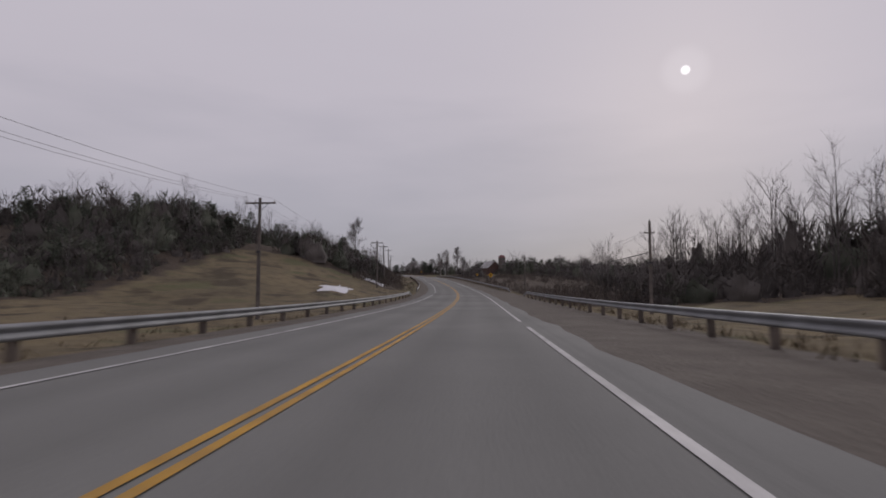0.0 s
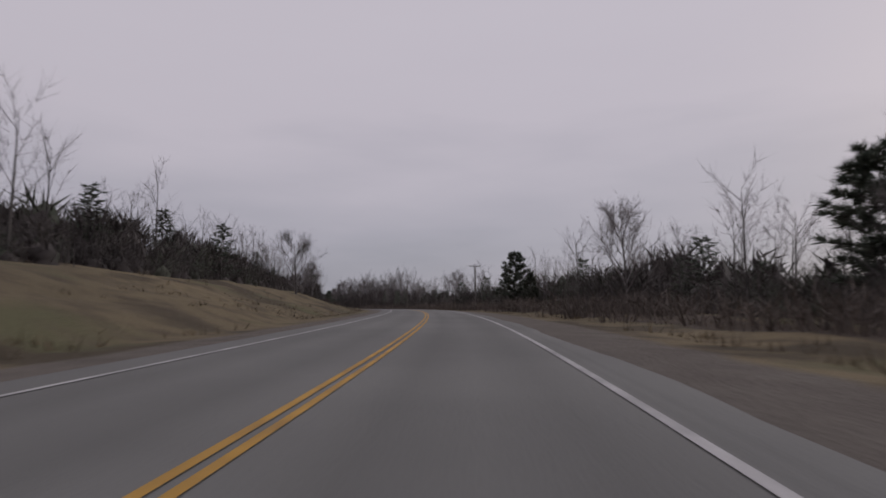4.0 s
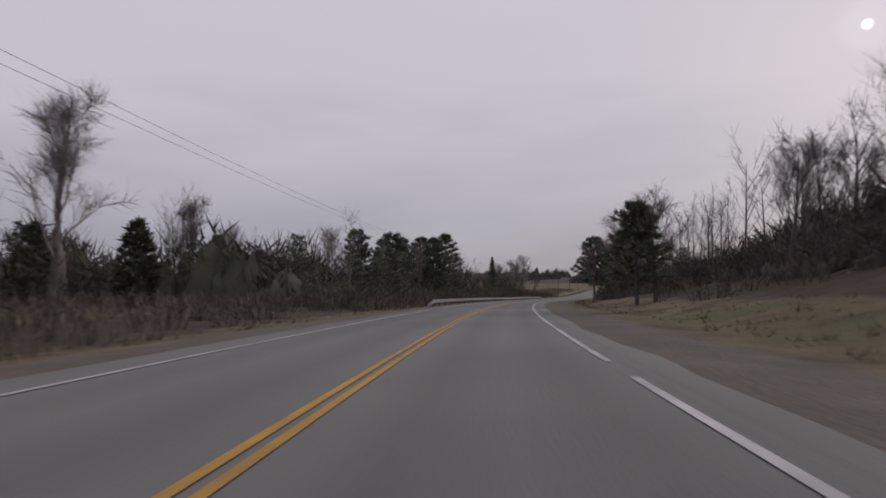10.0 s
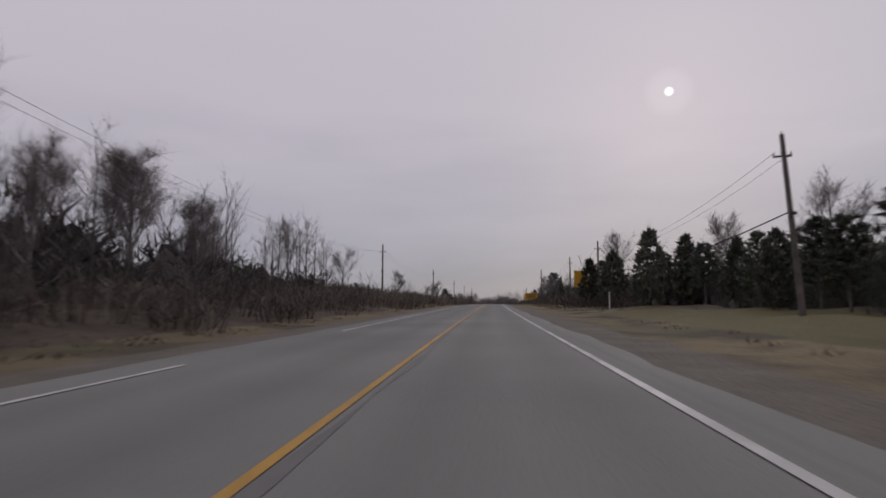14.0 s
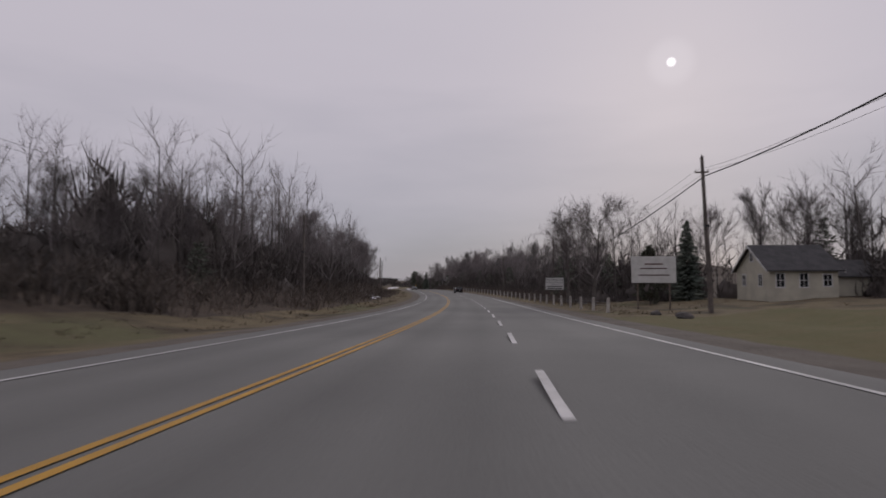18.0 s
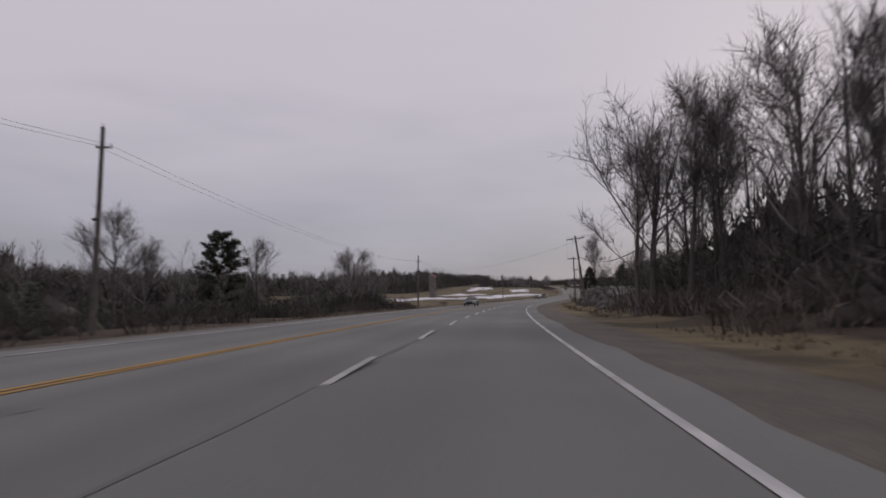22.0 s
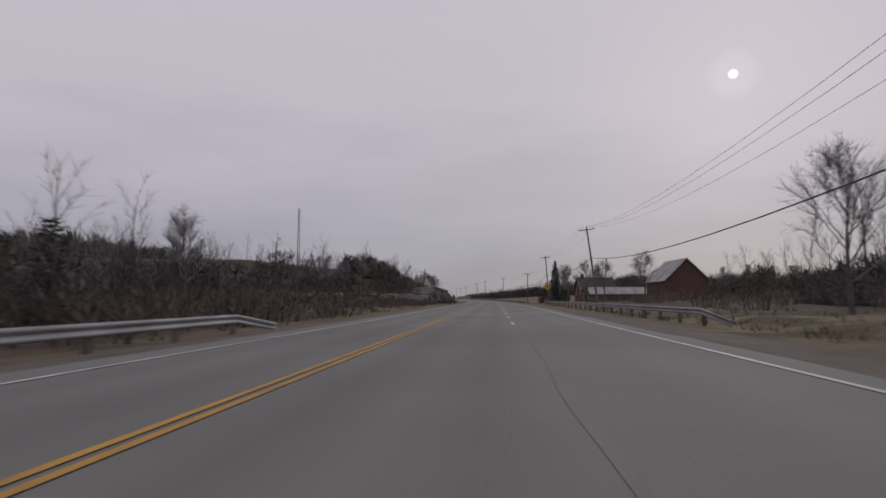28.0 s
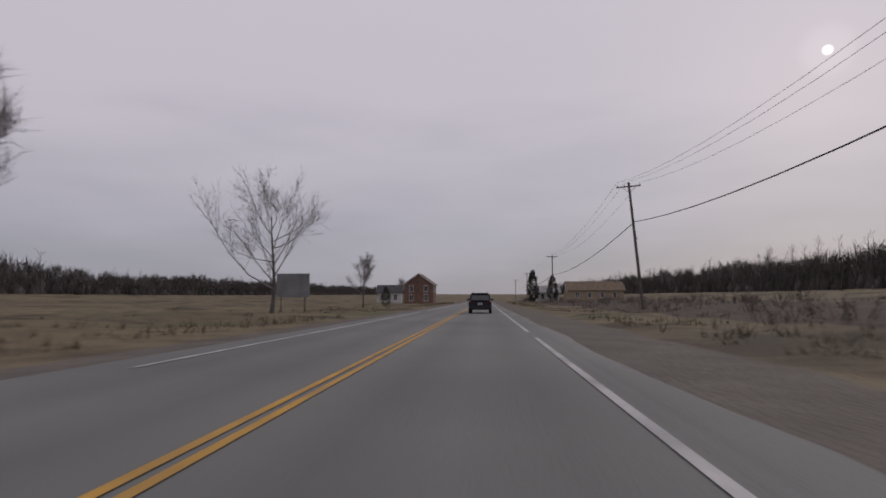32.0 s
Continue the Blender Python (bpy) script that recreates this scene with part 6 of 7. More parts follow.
def porch(ob, x0, x1, y0, depth, h, roof):
    part("porch_floor", boxed(x0, x1, y0 - depth, y0, .0, .3), TRIM, ob)
    bm = bmesh.new()
    prism(bm, [(y0 - depth - .3, h), (y0, h + .7), (y0, h + .85), (y0 - depth - .3, h + .15)], "x", x0 - .2, x1 + .2)
    part("porch_roof", bm, roof, ob)
    n = max(2, int((x1 - x0) / 1.6))
    for i in range(n + 1):
        x = x0 + .12 + (x1 - x0 - .24) * i / n
        part("porch_post", boxed(x - .08, x + .08, y0 - depth + .05, y0 - depth + .21, .3, h + .1, bevel=.01), TRIM, ob)


ROWS2 = lambda w, side, n, z: tuple((-w / 2 + w * (i + .5) / n, -w / 2 + w * (i + .5) / n, z, .9, 1.45, side) for i in range(n))
# the house fronts that face back along the road are f, those that face the road are l
ob = house(413, 30, 8, 7.5, 9, 5.4, 3.2, WHITE_BOARD, SHINGLE, "white clapboard farmhouse with a steep gabled roof", windows=ROWS2(7.5, "f", 3, 4.2) + ROWS2(7.5, "f", 3, 1.6) + ROWS2(8, "l", 3, 4.0), chimney=(0, -2, 1.2, .8), gable_x=False)
porch(ob, -6.5, -3.9, -1.5, 2.0, 2.5, SHINGLE)
house(409, 24.5, 8, 5, 6, 2.5, 1.4, WHITE_BOARD, SHINGLE, "low white wing of a farmhouse", windows=ROWS2(5, "f", 2, 1.4) + ROWS2(5, "l", 3, 1.4), door=(1.6, "f"))
house(358, 49, 15, 9, 12, 4.5, 4, BARN_WOOD, TIN_ROOF, "old weathered barn with a tin roof", name="barn", gable_x=False, trim=False, category="barn")
ob = house(1660, 33, -4, 12, 8, 3.0, 2.3, RED_BOARD, SHINGLE, "low dark red house with white trim and a grey roof", windows=((-1.2, 0, 1.7, .9, 1.5, "f"), (3.0, 0, 1.7, 1.6, 1.2, "f"), (0, -2, 1.7, 1, 1.1, "l"), (0, 2, 1.7, 1, 1.1, "l")))
house(1655.2, 28.4, -4, 4.4, 3.4, 2.7, 2.0, RED_BOARD, SHINGLE, "dark red gabled porch of a house with white trim", windows=((1.2, 0, 1.5, .6, 1.3, "f"),), door=(-.9, "f"), gable_x=False)
house(2406, 38, -3, 7, 8, 3.2, 2.6, CREAM, SHINGLE, "pale cream house with small dark windows", windows=((-2.4, 0, 2, .8, 1.4, "f"), (0, 0, 2, .8, 1.4, "f"), (2.4, 0, 2, .8, 1.2, "f"), (0, 0, 4.6, .7, .9, "l"), (0, -2, 2, .8, 1.2, "l"), (0, 2, 2, .8, 1.2, "l")))
house(2408, 45.5, -3, 5, 5, 2.2, 1.6, CREAM, SHINGLE, "small pale shed beside a cream house", name="shed", category="shed")
ob = house(2712, 31, 0, 11, 8, 5.2, 3.4, WHITE_BOARD, SHINGLE, "white two-storey gothic farmhouse with dark shutters", windows=ROWS2(8, "l", 3, 4.0) + ROWS2(8, "l", 3, 1.5) + ((-3.6, 0, 3.9, .9, 1.6, "f"), (-3.6, 0, 1.5, .9, 1.6, "f"), (0, 0, 1.5, .9, 1.6, "f"), (3.4, 0, 1.5, .9, 1.6, "f"), (3.4, 0, 3.9, .9, 1.6, "f")), chimney=(3.5, 0, 1.2, .8))
bm = bmesh.new()
prism(bm, [(-2.2, 5.2), (2.2, 5.2), (0, 8.4)], "y", -4.35, 0)
dorm = part("gable_dormer", bm, WHITE_BOARD, ob)
window_on(ob, 0, -4.36, 6.2, .8, 1.2, 0, -1)
porch(ob, 0.8, 5.4, -4.0, 2.0, 2.6, SHINGLE)
ob = house(2876, 40, -6, 11, 8, 2.8, 1.6, TAN_STONE, BROWN_SHINGLE, "tan stone bungalow with a brown roof on a grassy rise", windows=((2.4, 0, 1.6, 1.2, 1.2, "f"), (0, -2, 1.6, 1.3, 1.2, "l")), chimney=(2.0, -3.5, 1.0, 1.6))
porch(ob, -5.5, -.5, -4.0, 1.8, 2.4, BROWN_SHINGLE)
house(3068, 36, 5, 7.0, 6, 2.6, 1.7, BRICK, SHINGLE, "dark brick house on top of a brushy bank", windows=((-1.6, 0, 1.5, .9, 1.0, "f"), (1.6, 0, 1.5, .9, 1.0, "f")), chimney=(-2.9, 0, 1.2, .8), z=8.8)
house(3108, 46, 0, 14, 9, 2.8, 2.2, CREAM, SHINGLE, "long low house with a dark roof above a brushy bank", windows=((-5, 0, 1.6, 1.4, 1.2, "f"), (0, 0, 1.6, 1.4, 1.2, "f"), (0, -2, 1.6, 1.2, 1.1, "l"), (0, 2, 1.6, 1.2, 1.1, "l")), z=4.0)
house(3215, 52, 12, 7, 8, 2.6, 1.8, CREAM, TIN_ROOF, "small pale cottage with a gabled roof", windows=((-1.8, 0, 1.5, 1, 1.1, "f"), (1.8, 0, 1.5, 1, 1.1, "f")), gable_x=False, z=1.0)
house(3188, 46, 6, 13, 8, 2.9, 2.2, BLUE_BOARD, SHINGLE, "grey bungalow with a broad dark roof behind bushes", windows=((-4, 0, 1.6, 1.3, 1.2, "f"), (3, 0, 1.6, 1.3, 1.2, "f"), (0, 0, 1.6, 1.3, 1.2, "l")), z=2.2)
ob = house(3460, -40, 4, 8, 9, 3.0, 2.0, BLUE_BOARD, SHINGLE, "grey-blue bungalow with white window frames", windows=((2.4, 0, 1.7, 1.1, 1.5, "f"), (-2, 0, 1.7, 1.1, 1.5, "f"), (0, -2, 1.7, 1.1, 1.5, "r"), (0, 2, 1.7, 1.1, 1.5, "r")), gable_x=False)
house(3463, -32.6, 4, 6.5, 7, 2.7, 1.5, BLUE_BOARD, SHINGLE, "grey-blue house wing with white window frames", windows=((1.2, 0, 1.6, 1.2, 1.4, "f"), (0, 0, 1.6, 1.1, 1.4, "r")), door=(-1.2, "f"), gable_x=False)
ob = house(3772, 43, 4, 9, 12, 4.5, 4.4, BARN_WOOD, TIN_ROOF, "big weathered red-brown barn with a tin roof", name="barn", gable_x=False, trim=False, category="barn")
house(3796, 36, 0, 16, 7, 2.2, 1.6, BARN_WOOD, TIN_ROOF, "long low shed with a pale tin roof", name="shed", trim=False, category="shed")
ob = house(3816, 33.5, 6, 10, 8, 4.6, 3.2, BRICK, SHINGLE, "brick farmhouse with a white pillared porch", windows=((0, -2, 3.6, .9, 1.4, "l"), (0, 2, 3.6, .9, 1.4, "l"), (-3, 0, 3.6, .9, 1.4, "f"), (3, 0, 1.5, .9, 1.4, "f")), chimney=(-3.8, 0, 1.2, .8))
porch(ob, -5.2, -.6, -4.0, 2.0, 2.5, SHINGLE)
house(4312, -15, 0, 7.5, 9, 5.0, 2.6, BRICK, BROWN_SHINGLE, "square brown brick house close to the road", windows=ROWS2(7.5, "f", 2, 3.8) + ROWS2(7.5, "f", 2, 1.5) + ROWS2(9, "r", 3, 3.8), gable_x=False)
house(4330, -26, 5, 7, 8, 3, 2, WHITE_BOARD, SHINGLE, "small white house beyond a brick one", windows=ROWS2(7, "f", 2, 1.6))
house(4335, 34, 0, 16, 9, 3, 2.4, TAN_STONE, BROWN_SHINGLE, "long tan building with a brown roof", windows=ROWS2(14, "f", 4, 1.6))
house(4350, 22, 0, 7, 8, 2.8, 2, WHITE_BOARD, TIN_ROOF, "small white outbuilding with a tin roof", name="shed", category="shed", windows=ROWS2(7, "f", 2, 1.5))


def silo(s, u, r, h, label):
    ob = thing("silo", spot(s, u, ground_z(s, u)), label, "silo")
    part("tower", rodded((0, 0, -.5), (0, 0, h), r, r, 20), SILO, ob)
    for k in range(int(h / 1.2)):
        part("hoop", rodded((0, 0, .6 + k * 1.2), (0, 0, .66 + k * 1.2), r + .02, r + .02, 20), DARK_STEEL, ob)
    bm = bmesh.new()
    bmesh.ops.create_uvsphere(bm, u_segments=20, v_segments=8, radius=r * 1.02)
    for v in bm.verts:
        v.co = Vector((v.co.x, v.co.y, max(v.co.z, 0) * .8 + h))
    part("dome", bm, SILO_CAP, ob)


silo(352, 55, 2.2, 10.5, "stave silo with a dull red dome beside a barn")
silo(3108, -52, 1.5, 9.0, "tall brown silo standing alone at the field's edge")


def mast(s, u, base, top):
    ob = thing("radio_mast", spot(s, u, base), "slender steel lattice mast on a wooded hill", "radio mast")
    h = top - base
    for a in range(3):
        w = a * 2.094
        p = Vector((math.cos(w) * .35, math.sin(w) * .35, -.5))
        part("leg", rodded(p, (p.x * .6, p.y * .6, h), .06, .05, 5), DARK_STEEL, ob)
    for k in range(10):
        z = h * k / 10
        part("brace", boxed(-.3, .3, -.03, .03, z, z + .06), DARK_STEEL, ob)


mast(3769, -42, ground_z(3769, -42), 22.0)

# ---- vehicles ----


def vehicle(s, u, turn, paint, label, suv=True, length=4.6, name="car", category="car", z=None):
    ob = thing(name, spot(s, u, (0.0 if abs(u) < 8 else ground_z(s, u)) if z is None else z, turn), label, category)
    L, w = length / 2, .92
    hb, hr = (1.05, 1.68) if suv else (.92, 1.45)
    # side outline of the body, then of the cabin; y runs forward
    lower = [(-L, .45), (-L + .06, .75), (-L + .1, hb), (L - 1.15, hb), (L - .35, hb - .12), (L - .04, hb - .32), (L, .5), (L - .12, .3), (-L + .12, .32)]
    bm = bmesh.new()
    prism(bm, lower, "x", -w, w)
    bmesh.ops.bevel(bm, geom=list(bm.edges), offset=.1, segments=3, affect="EDGES")
    body = part("body", bm, paint, ob)
    bm = bmesh.new()
    yb, yf = (-L + .12, .9) if suv else (-L + .75, .75)
    cab = [(yb, hb - .03), (yb + (.28 if suv else .55), hr - .08), (yb + (.5 if suv else .9), hr), (yf - 1.05, hr), (yf - .7, hr - .1), (yf + .15, hb - .03)]
    prism(bm, cab, "x", -w + .05, w - .05)
    for v in bm.verts:
        f = (v.co.z - hb) / (hr - hb)
        v.co.x *= 1 - .15 * max(f, 0)
    bmesh.ops.bevel(bm, geom=list(bm.edges), offset=.07, segments=3, affect="EDGES")
    part("cabin", bm, paint, ob)
    k = .15

    def pane(pts, nm):
        me = mesh_from("pane", pts, [tuple(range(len(pts)))], [GLASS])
        g = hang(nm, me, ob, "dark tinted glass")
        so = g.modifiers.new("thickness", "SOLIDIFY")
        so.thickness = .012
        return g

    zt, zb2 = hr - .13, hb + .04
    ft, fb = 1 - k * (zt - hb) / (hr - hb), 1 - k * (zb2 - hb) / (hr - hb)
    wt, wb = (w - .05) * ft, (w - .05) * fb
    yb0, yb1 = yb + .02, yb + (.28 if suv else .55) - .02
    pane([(-wb * .85, yb0 - .012, zb2), (wb * .85, yb0 - .012, zb2), (wt * .85, yb1 - .02, zt), (-wt * .85, yb1 - .02, zt)], "rear_window")
    pane([(-wb * .88, yf + .13, zb2), (wb * .88, yf + .13, zb2), (wt * .86, yf - .66, zt), (-wt * .86, yf - .66, zt)], "windscreen")
    for sg in (-1, 1):
        y0, y1 = yb + .35, yf - .15
        mid = (y0 + y1) / 2 - .1
        for a, b in ((y0, mid - .05), (mid + .05, y1)):
            tl, tr = max(a, yb1 + .2), min(b, yf - .85)
            pane([(sg * (wb + .012), a, zb2), (sg * (wb + .012), b, zb2), (sg * (wt + .012), tr, zt), (sg * (wt + .012), tl, zt)], "side_window")
        part("mirror", boxed(sg * w - .02 if sg > 0 else sg * w - .2, sg * w + .2 if sg > 0 else sg * w + .02, yf - .35, yf - .2, hb - .02, hb + .13, bevel=.02), paint, ob)
        part("tail_lamp", boxed(*sorted((sg * .6, sg * .91)), -L + .03, -L + .3, hb - .17, hb - .03, bevel=.02), RED_PLASTIC, ob, "red tail lamp")
        part("head_lamp", boxed(*sorted((sg * .5, sg * .86)), L - .22, L - .03, hb - .42, hb - .26, bevel=.015), PALE_LAMP, ob, "clear head lamp")
        for y in (-L + .85, L - .9):
            wheel = part("wheel", rodded((sg * (w - .2), y, .34), (sg * (w + .01), y, .34), .34, .34, 20), TYRE, ob, "black tyre")
            part("rim", rodded((sg * (w + .0), y, .34), (sg * (w + .02), y, .34), .21, .19, 14), RIM, wheel, "grey wheel rim")
    part("rear_bumper", boxed(-w + .06, w - .06, -L - .05, -L + .12, .34, .56, bevel=.04), BLACK, ob)
    part("grille", boxed(-.4, .4, L - .06, L + .012, .5, .68, bevel=.01), BLACK, ob)
    plate = part("number_plate", boxed(-.17, .17, -L - .012, -L + .12, .74, .9), WHITE_SIGN, ob)
    part("plate_bar", boxed(-.12, .12, -L - .018, -L - .0125, .79, .85), DARK_STEEL, plate, "plain blue-grey bar")
    if suv:
        part("spoiler", boxed(-.62, .62, yb + .12, yb + .45, hr - .06, hr - .01, bevel=.01), BLACK, ob)
        for sg in (-1, 1):
            part("roof_rail", boxed(sg * .6 - .02, sg * .6 + .02, yb + .5, yf - 1.0, hr, hr + .05), BLACK, ob)
    return ob


vehicle(4209, 1.7, 0, NAVY, "dark blue sport utility vehicle in the lane ahead")
vehicle(2494, 5.75, 2, TEAL, "dark green sport utility vehicle in the slow lane")
vehicle(2566, -2.0, 180, GREY_CAR, "grey car coming along the opposite lane", suv=False)
vehicle(2955, -1.9, 178, GREY_CAR, "dark grey sedan coming along the opposite lane", suv=False)
vehicle(3078, -1.9, 180, GREY_CAR, "dark grey sedan coming along the opposite lane", suv=False)
vehicle(3099, -1.9, 180, OLIVE_CAR, "olive off-road vehicle coming along the opposite lane")
vehicle(3326, -1.9, 180, OLIVE_CAR, "olive off-road vehicle coming along the opposite lane")
vehicle(3443, -1.9, 180, OLIVE_CAR, "tan sport utility vehicle coming along the opposite lane")
vehicle(1640, 17.2, 80, SILVER_CAR, "silver sedan parked beside a red house", suv=False)
vehicle(404, 33, 80, BLACK, "black sedan parked on a lawn", suv=False)
vehicle(402, 39, 80, NAVY, "dark blue car parked on a lawn", suv=False)
vehicle(3462, -25, 95, WHITE_CAR, "white car parked beside a bungalow", suv=False)
vehicle(3470, -20, 95, WHITE_CAR, "white van parked beside a bungalow")
vehicle(1678, -62, 60, SILVER_CAR, "silver car parked across the field", suv=False)

# ---- snow, ice and rock ----


def snow_patch(s0, s1, u0, u1, seed, label="patch of old snow and ice on the field", lift=.06):
    r = random.Random(seed)
    n, rows = 30, 4
    V, F = [], []
    cs, cu, rs, ru = (s0 + s1) / 2, (u0 + u1) / 2, (s1 - s0) / 2, abs(u1 - u0) / 2
    w = [1 + .3 * math.sin(k * .9 + seed) + r.uniform(-.18, .18) for k in range(n)]
    for k in range(rows):
        f = (k + 1) / rows
        for i in range(n):
            a = 6.2832 * i / n
            s, u = cs + math.cos(a) * rs * f * w[i], cu + math.sin(a) * ru * f * w[i]
            V.append(site(s, u, ground_z(s, u) + (lift + .05 * math.sin(i + k) if k < rows - 1 else -.06)))
    V.append(site(cs, cu, ground_z(cs, cu) + lift + .05))
    for i in range(n):
        F.append((rows * n, i, (i + 1) % n))
        for k in range(rows - 1):
            p, q = k * n + i, k * n + (i + 1) % n
            F.append((p, p + n, q + n, q))
    ob = new("snow_patch", mesh_from("snow_patch", V, F, [SNOW], smooth=True))
    ob.matrix_world = MODEL
    tagged(ob, label, "snow patch", "snow patches")


for i, row in enumerate(((3095, 3165, -42, -24), (3150, 3215, -40, -22), (3060, 3110, -60, -40), (3205, 3240, -34, -14), (3165, 3230, -70, -50), (3270, 3330, -44, -30), (3290, 3420, -80, -62), (2768, 2784, -15, -11),
                         (2795, 2835, -46, -38), (2800, 2825, -30, -25), (2850, 2895, -42, -34), (2862, 2890, -32, -27), (2690, 2720, -52, -44), (2845, 2862, -18, -13), (3392, 3480, 19, 66), (3415, 3500, 24, 92), (3340, 3440, 34, 100))):
    snow_patch(*row, i, lift=.14)
for i, row in enumerate(((3865, 3895, 22, 40), (3840, 3858, 24, 34), (3520, 3570, -34, -24), (86, 100, -22, -17), (2120, 2150, 26, 34), (2205, 2212, 25, 30), (2590, 2640, -70, -56), (3770, 3800, 40, 60), (1545, 1560, -40, -32))):
    snow_patch(*row, 40 + i)
for i in range(22):
    r = random.Random(300 + i)
    s, u = 2438 + r.uniform(-5, 9), -13.6 + r.uniform(-2.4, 1.2)
    snow_patch(s, s + r.uniform(.5, 1.8), u, u + r.uniform(.3, .9), 70 + i, "scrap of old snow on a brushy bank", .1)
snow_patch(120, 128, -19, -14, 99)


def rock_face(t0, t1, u, height, depth, seed, label, step=.45, back=9.0):
    """A blasted rock cut: upright faces with ledges and cracks, closed behind."""
    s0, s1 = t0 * SPEED, t1 * SPEED
    side = -1 if u < 0 else 1
    ss = np.arange(s0, s1 + .1, step)
    zs = np.linspace(0, 1, 13)
    V, F = [], []
    m = len(zs) + 2
    for i, s in enumerate(ss):
        f = (s - s0) / (s1 - s0)
        env = max(0.0, min(1.0, f * 5, (1 - f) * 4)) ** .7
        block = noise.cell(Vector((s * .22, seed, 0)))
        h = height * env * (.78 + .35 * noise.noise(Vector((s * .09, seed, 3))) + .12 * block) + .2
        g = ground_z(s, u)
        for k, q in enumerate(zs):
            zz = q * h
            cellv = noise.cell(Vector((s * .45, zz * .6, seed))) - .5
            o = u + side * (q * depth * .6 + .55 * cellv + .5 * noise.noise(Vector((s * .3, zz * .5, seed + 5))) + .45 * noise.noise(Vector((s * 1.1, zz * 1.3, seed))) + .22 * noise.noise(Vector((s * 3.1, zz * 3.3, seed))) + .5 * (noise.cell(Vector((s * .8, zz * .25, seed + 2))) - .5))
            V.append(site(s, o, g + zz - (.8 if k == 0 else 0) + .15 * noise.noise(Vector((s * .9, zz, seed + 9)))))
        V.append(site(s, u + side * (depth + back * .4), max(g + h * .96, ground_z(s, u + side * (depth + back * .4)) - .1)))
        V.append(site(s, u + side * (depth + back), ground_z(s, u + side * (depth + back)) - 1.5))
        if i:
            for k in range(m - 1):
                p = (i - 1) * m + k
                F += [(p, p + 1, p + m + 1), (p, p + m + 1, p + m)]
    ob = new("rock_face", mesh_from("rock_face", V, F, [ROCK]))
    ob.matrix_world = MODEL
    tagged(ob, label, "rock face", kind="structure")


rock_face(28.95, 29.6, -11.2, 3.6, 1.6, 3, "blasted grey granite rock cut beside the road")
rock_face(29.55, 29.78, -11.5, 2.6, 2.5, 4, "low broken granite ledge on a grassy bank")
rock_face(29.72, 30.02, -10.5, 2.4, 3.0, 5, "low pale granite ledge on a grassy bank")
rock_face(22.5, 23.0, 16.5, 2.6, 3.0, 6, "low broken rock ledge under cedars")


def scrap(s, u, w, d, h, mat, seed, label):
    """A rough heap of scrap: bent sheets and boxes in one pile."""
    r = random.Random(seed)
    z = ground_z(s, u)
    ob = thing("scrap_pile", spot(s, u, z, r.uniform(-20, 20)), label, "scrap pile", "scrap piles in the yard")
    for k in range(14):
        a, b, c = r.uniform(.12, .5) * w / 2, r.uniform(.1, .4) * d / 2, r.uniform(.2, .55) * h
        x, y = r.uniform(-.5, .5) * w, r.uniform(-.5, .5) * d
        bm = boxed(-a, a, -b, b, -1.4, c * .8, bevel=.05)
        for v in bm.verts:
            v.co += Vector((r.uniform(-.3, .3), r.uniform(-.3, .3), r.uniform(-.25, .2)))
        part("sheet" if k % 2 else "crate", bm, mat if k % 3 else PALE_SCRAP, ob, "", Matrix.Translation((x, y, 0)) @ Matrix.Rotation(r.uniform(-.2, .2), 4, "Z"))


for i, (s, u, w, d, h, mat) in enumerate(((3722, -24, 6, 3, 3.2, RUST), (3729, -23, 5, 3, 3.4, RUST), (3737, -22, 5, 3, 3.0, RUST), (3744, -21, 4, 3, 2.6, RUST), (3756, -20, 4, 3, 2.6, PALE_SCRAP), (3766, -18, 5, 3, 2.2, PALE_SCRAP),
                                         (3733, -17, 5, 3, 1.6, BARN_WOOD), (3775, -17, 3, 2, 1.6, PALE_SCRAP), (3714, -22, 5, 3, 2.4, RUST))):
    scrap(s, u, w, d, h, mat, 60 + i, "heap of rusty red scrap and boards on a bank" if mat is RUST else "heap of pale scrap and boards on a bank")


def boulder(s, u, size, seed):
    r = random.Random(seed)
    bm = bmesh.new()
    bmesh.ops.create_icosphere(bm, subdivisions=2, radius=size)
    for v in bm.verts:
        v.co *= 1 + .3 * noise.noise(v.co * (1.3 / size) + Vector((seed, 0, 0)))
        v.co.z *= .65
    me = bpy.data.meshes.new("boulder")
    bm.to_mesh(me)
    bm.free()
    me.materials.append(ROCK)
    ob = new("boulder", me)
    ob.matrix_world = spot(s, u, ground_z(s, u) + size * .15, r.uniform(0, 360))
    tagged(ob, "weathered grey boulder in dry grass", "boulder", "boulders on the verge")


for i, (s, u, q) in enumerate(((2375, 15, .5), (2379, 14.6, .35), (3796, -12.5, .7), (3985, -14, .6), (826, -11.5, .8), (738, -13, .9), (743, -12.5, .6), (3838, 14, .5), (1235, 14.5, .7), (3486, 16, .5), (3489, 17, .4))):
    boulder(s, u, q, i)
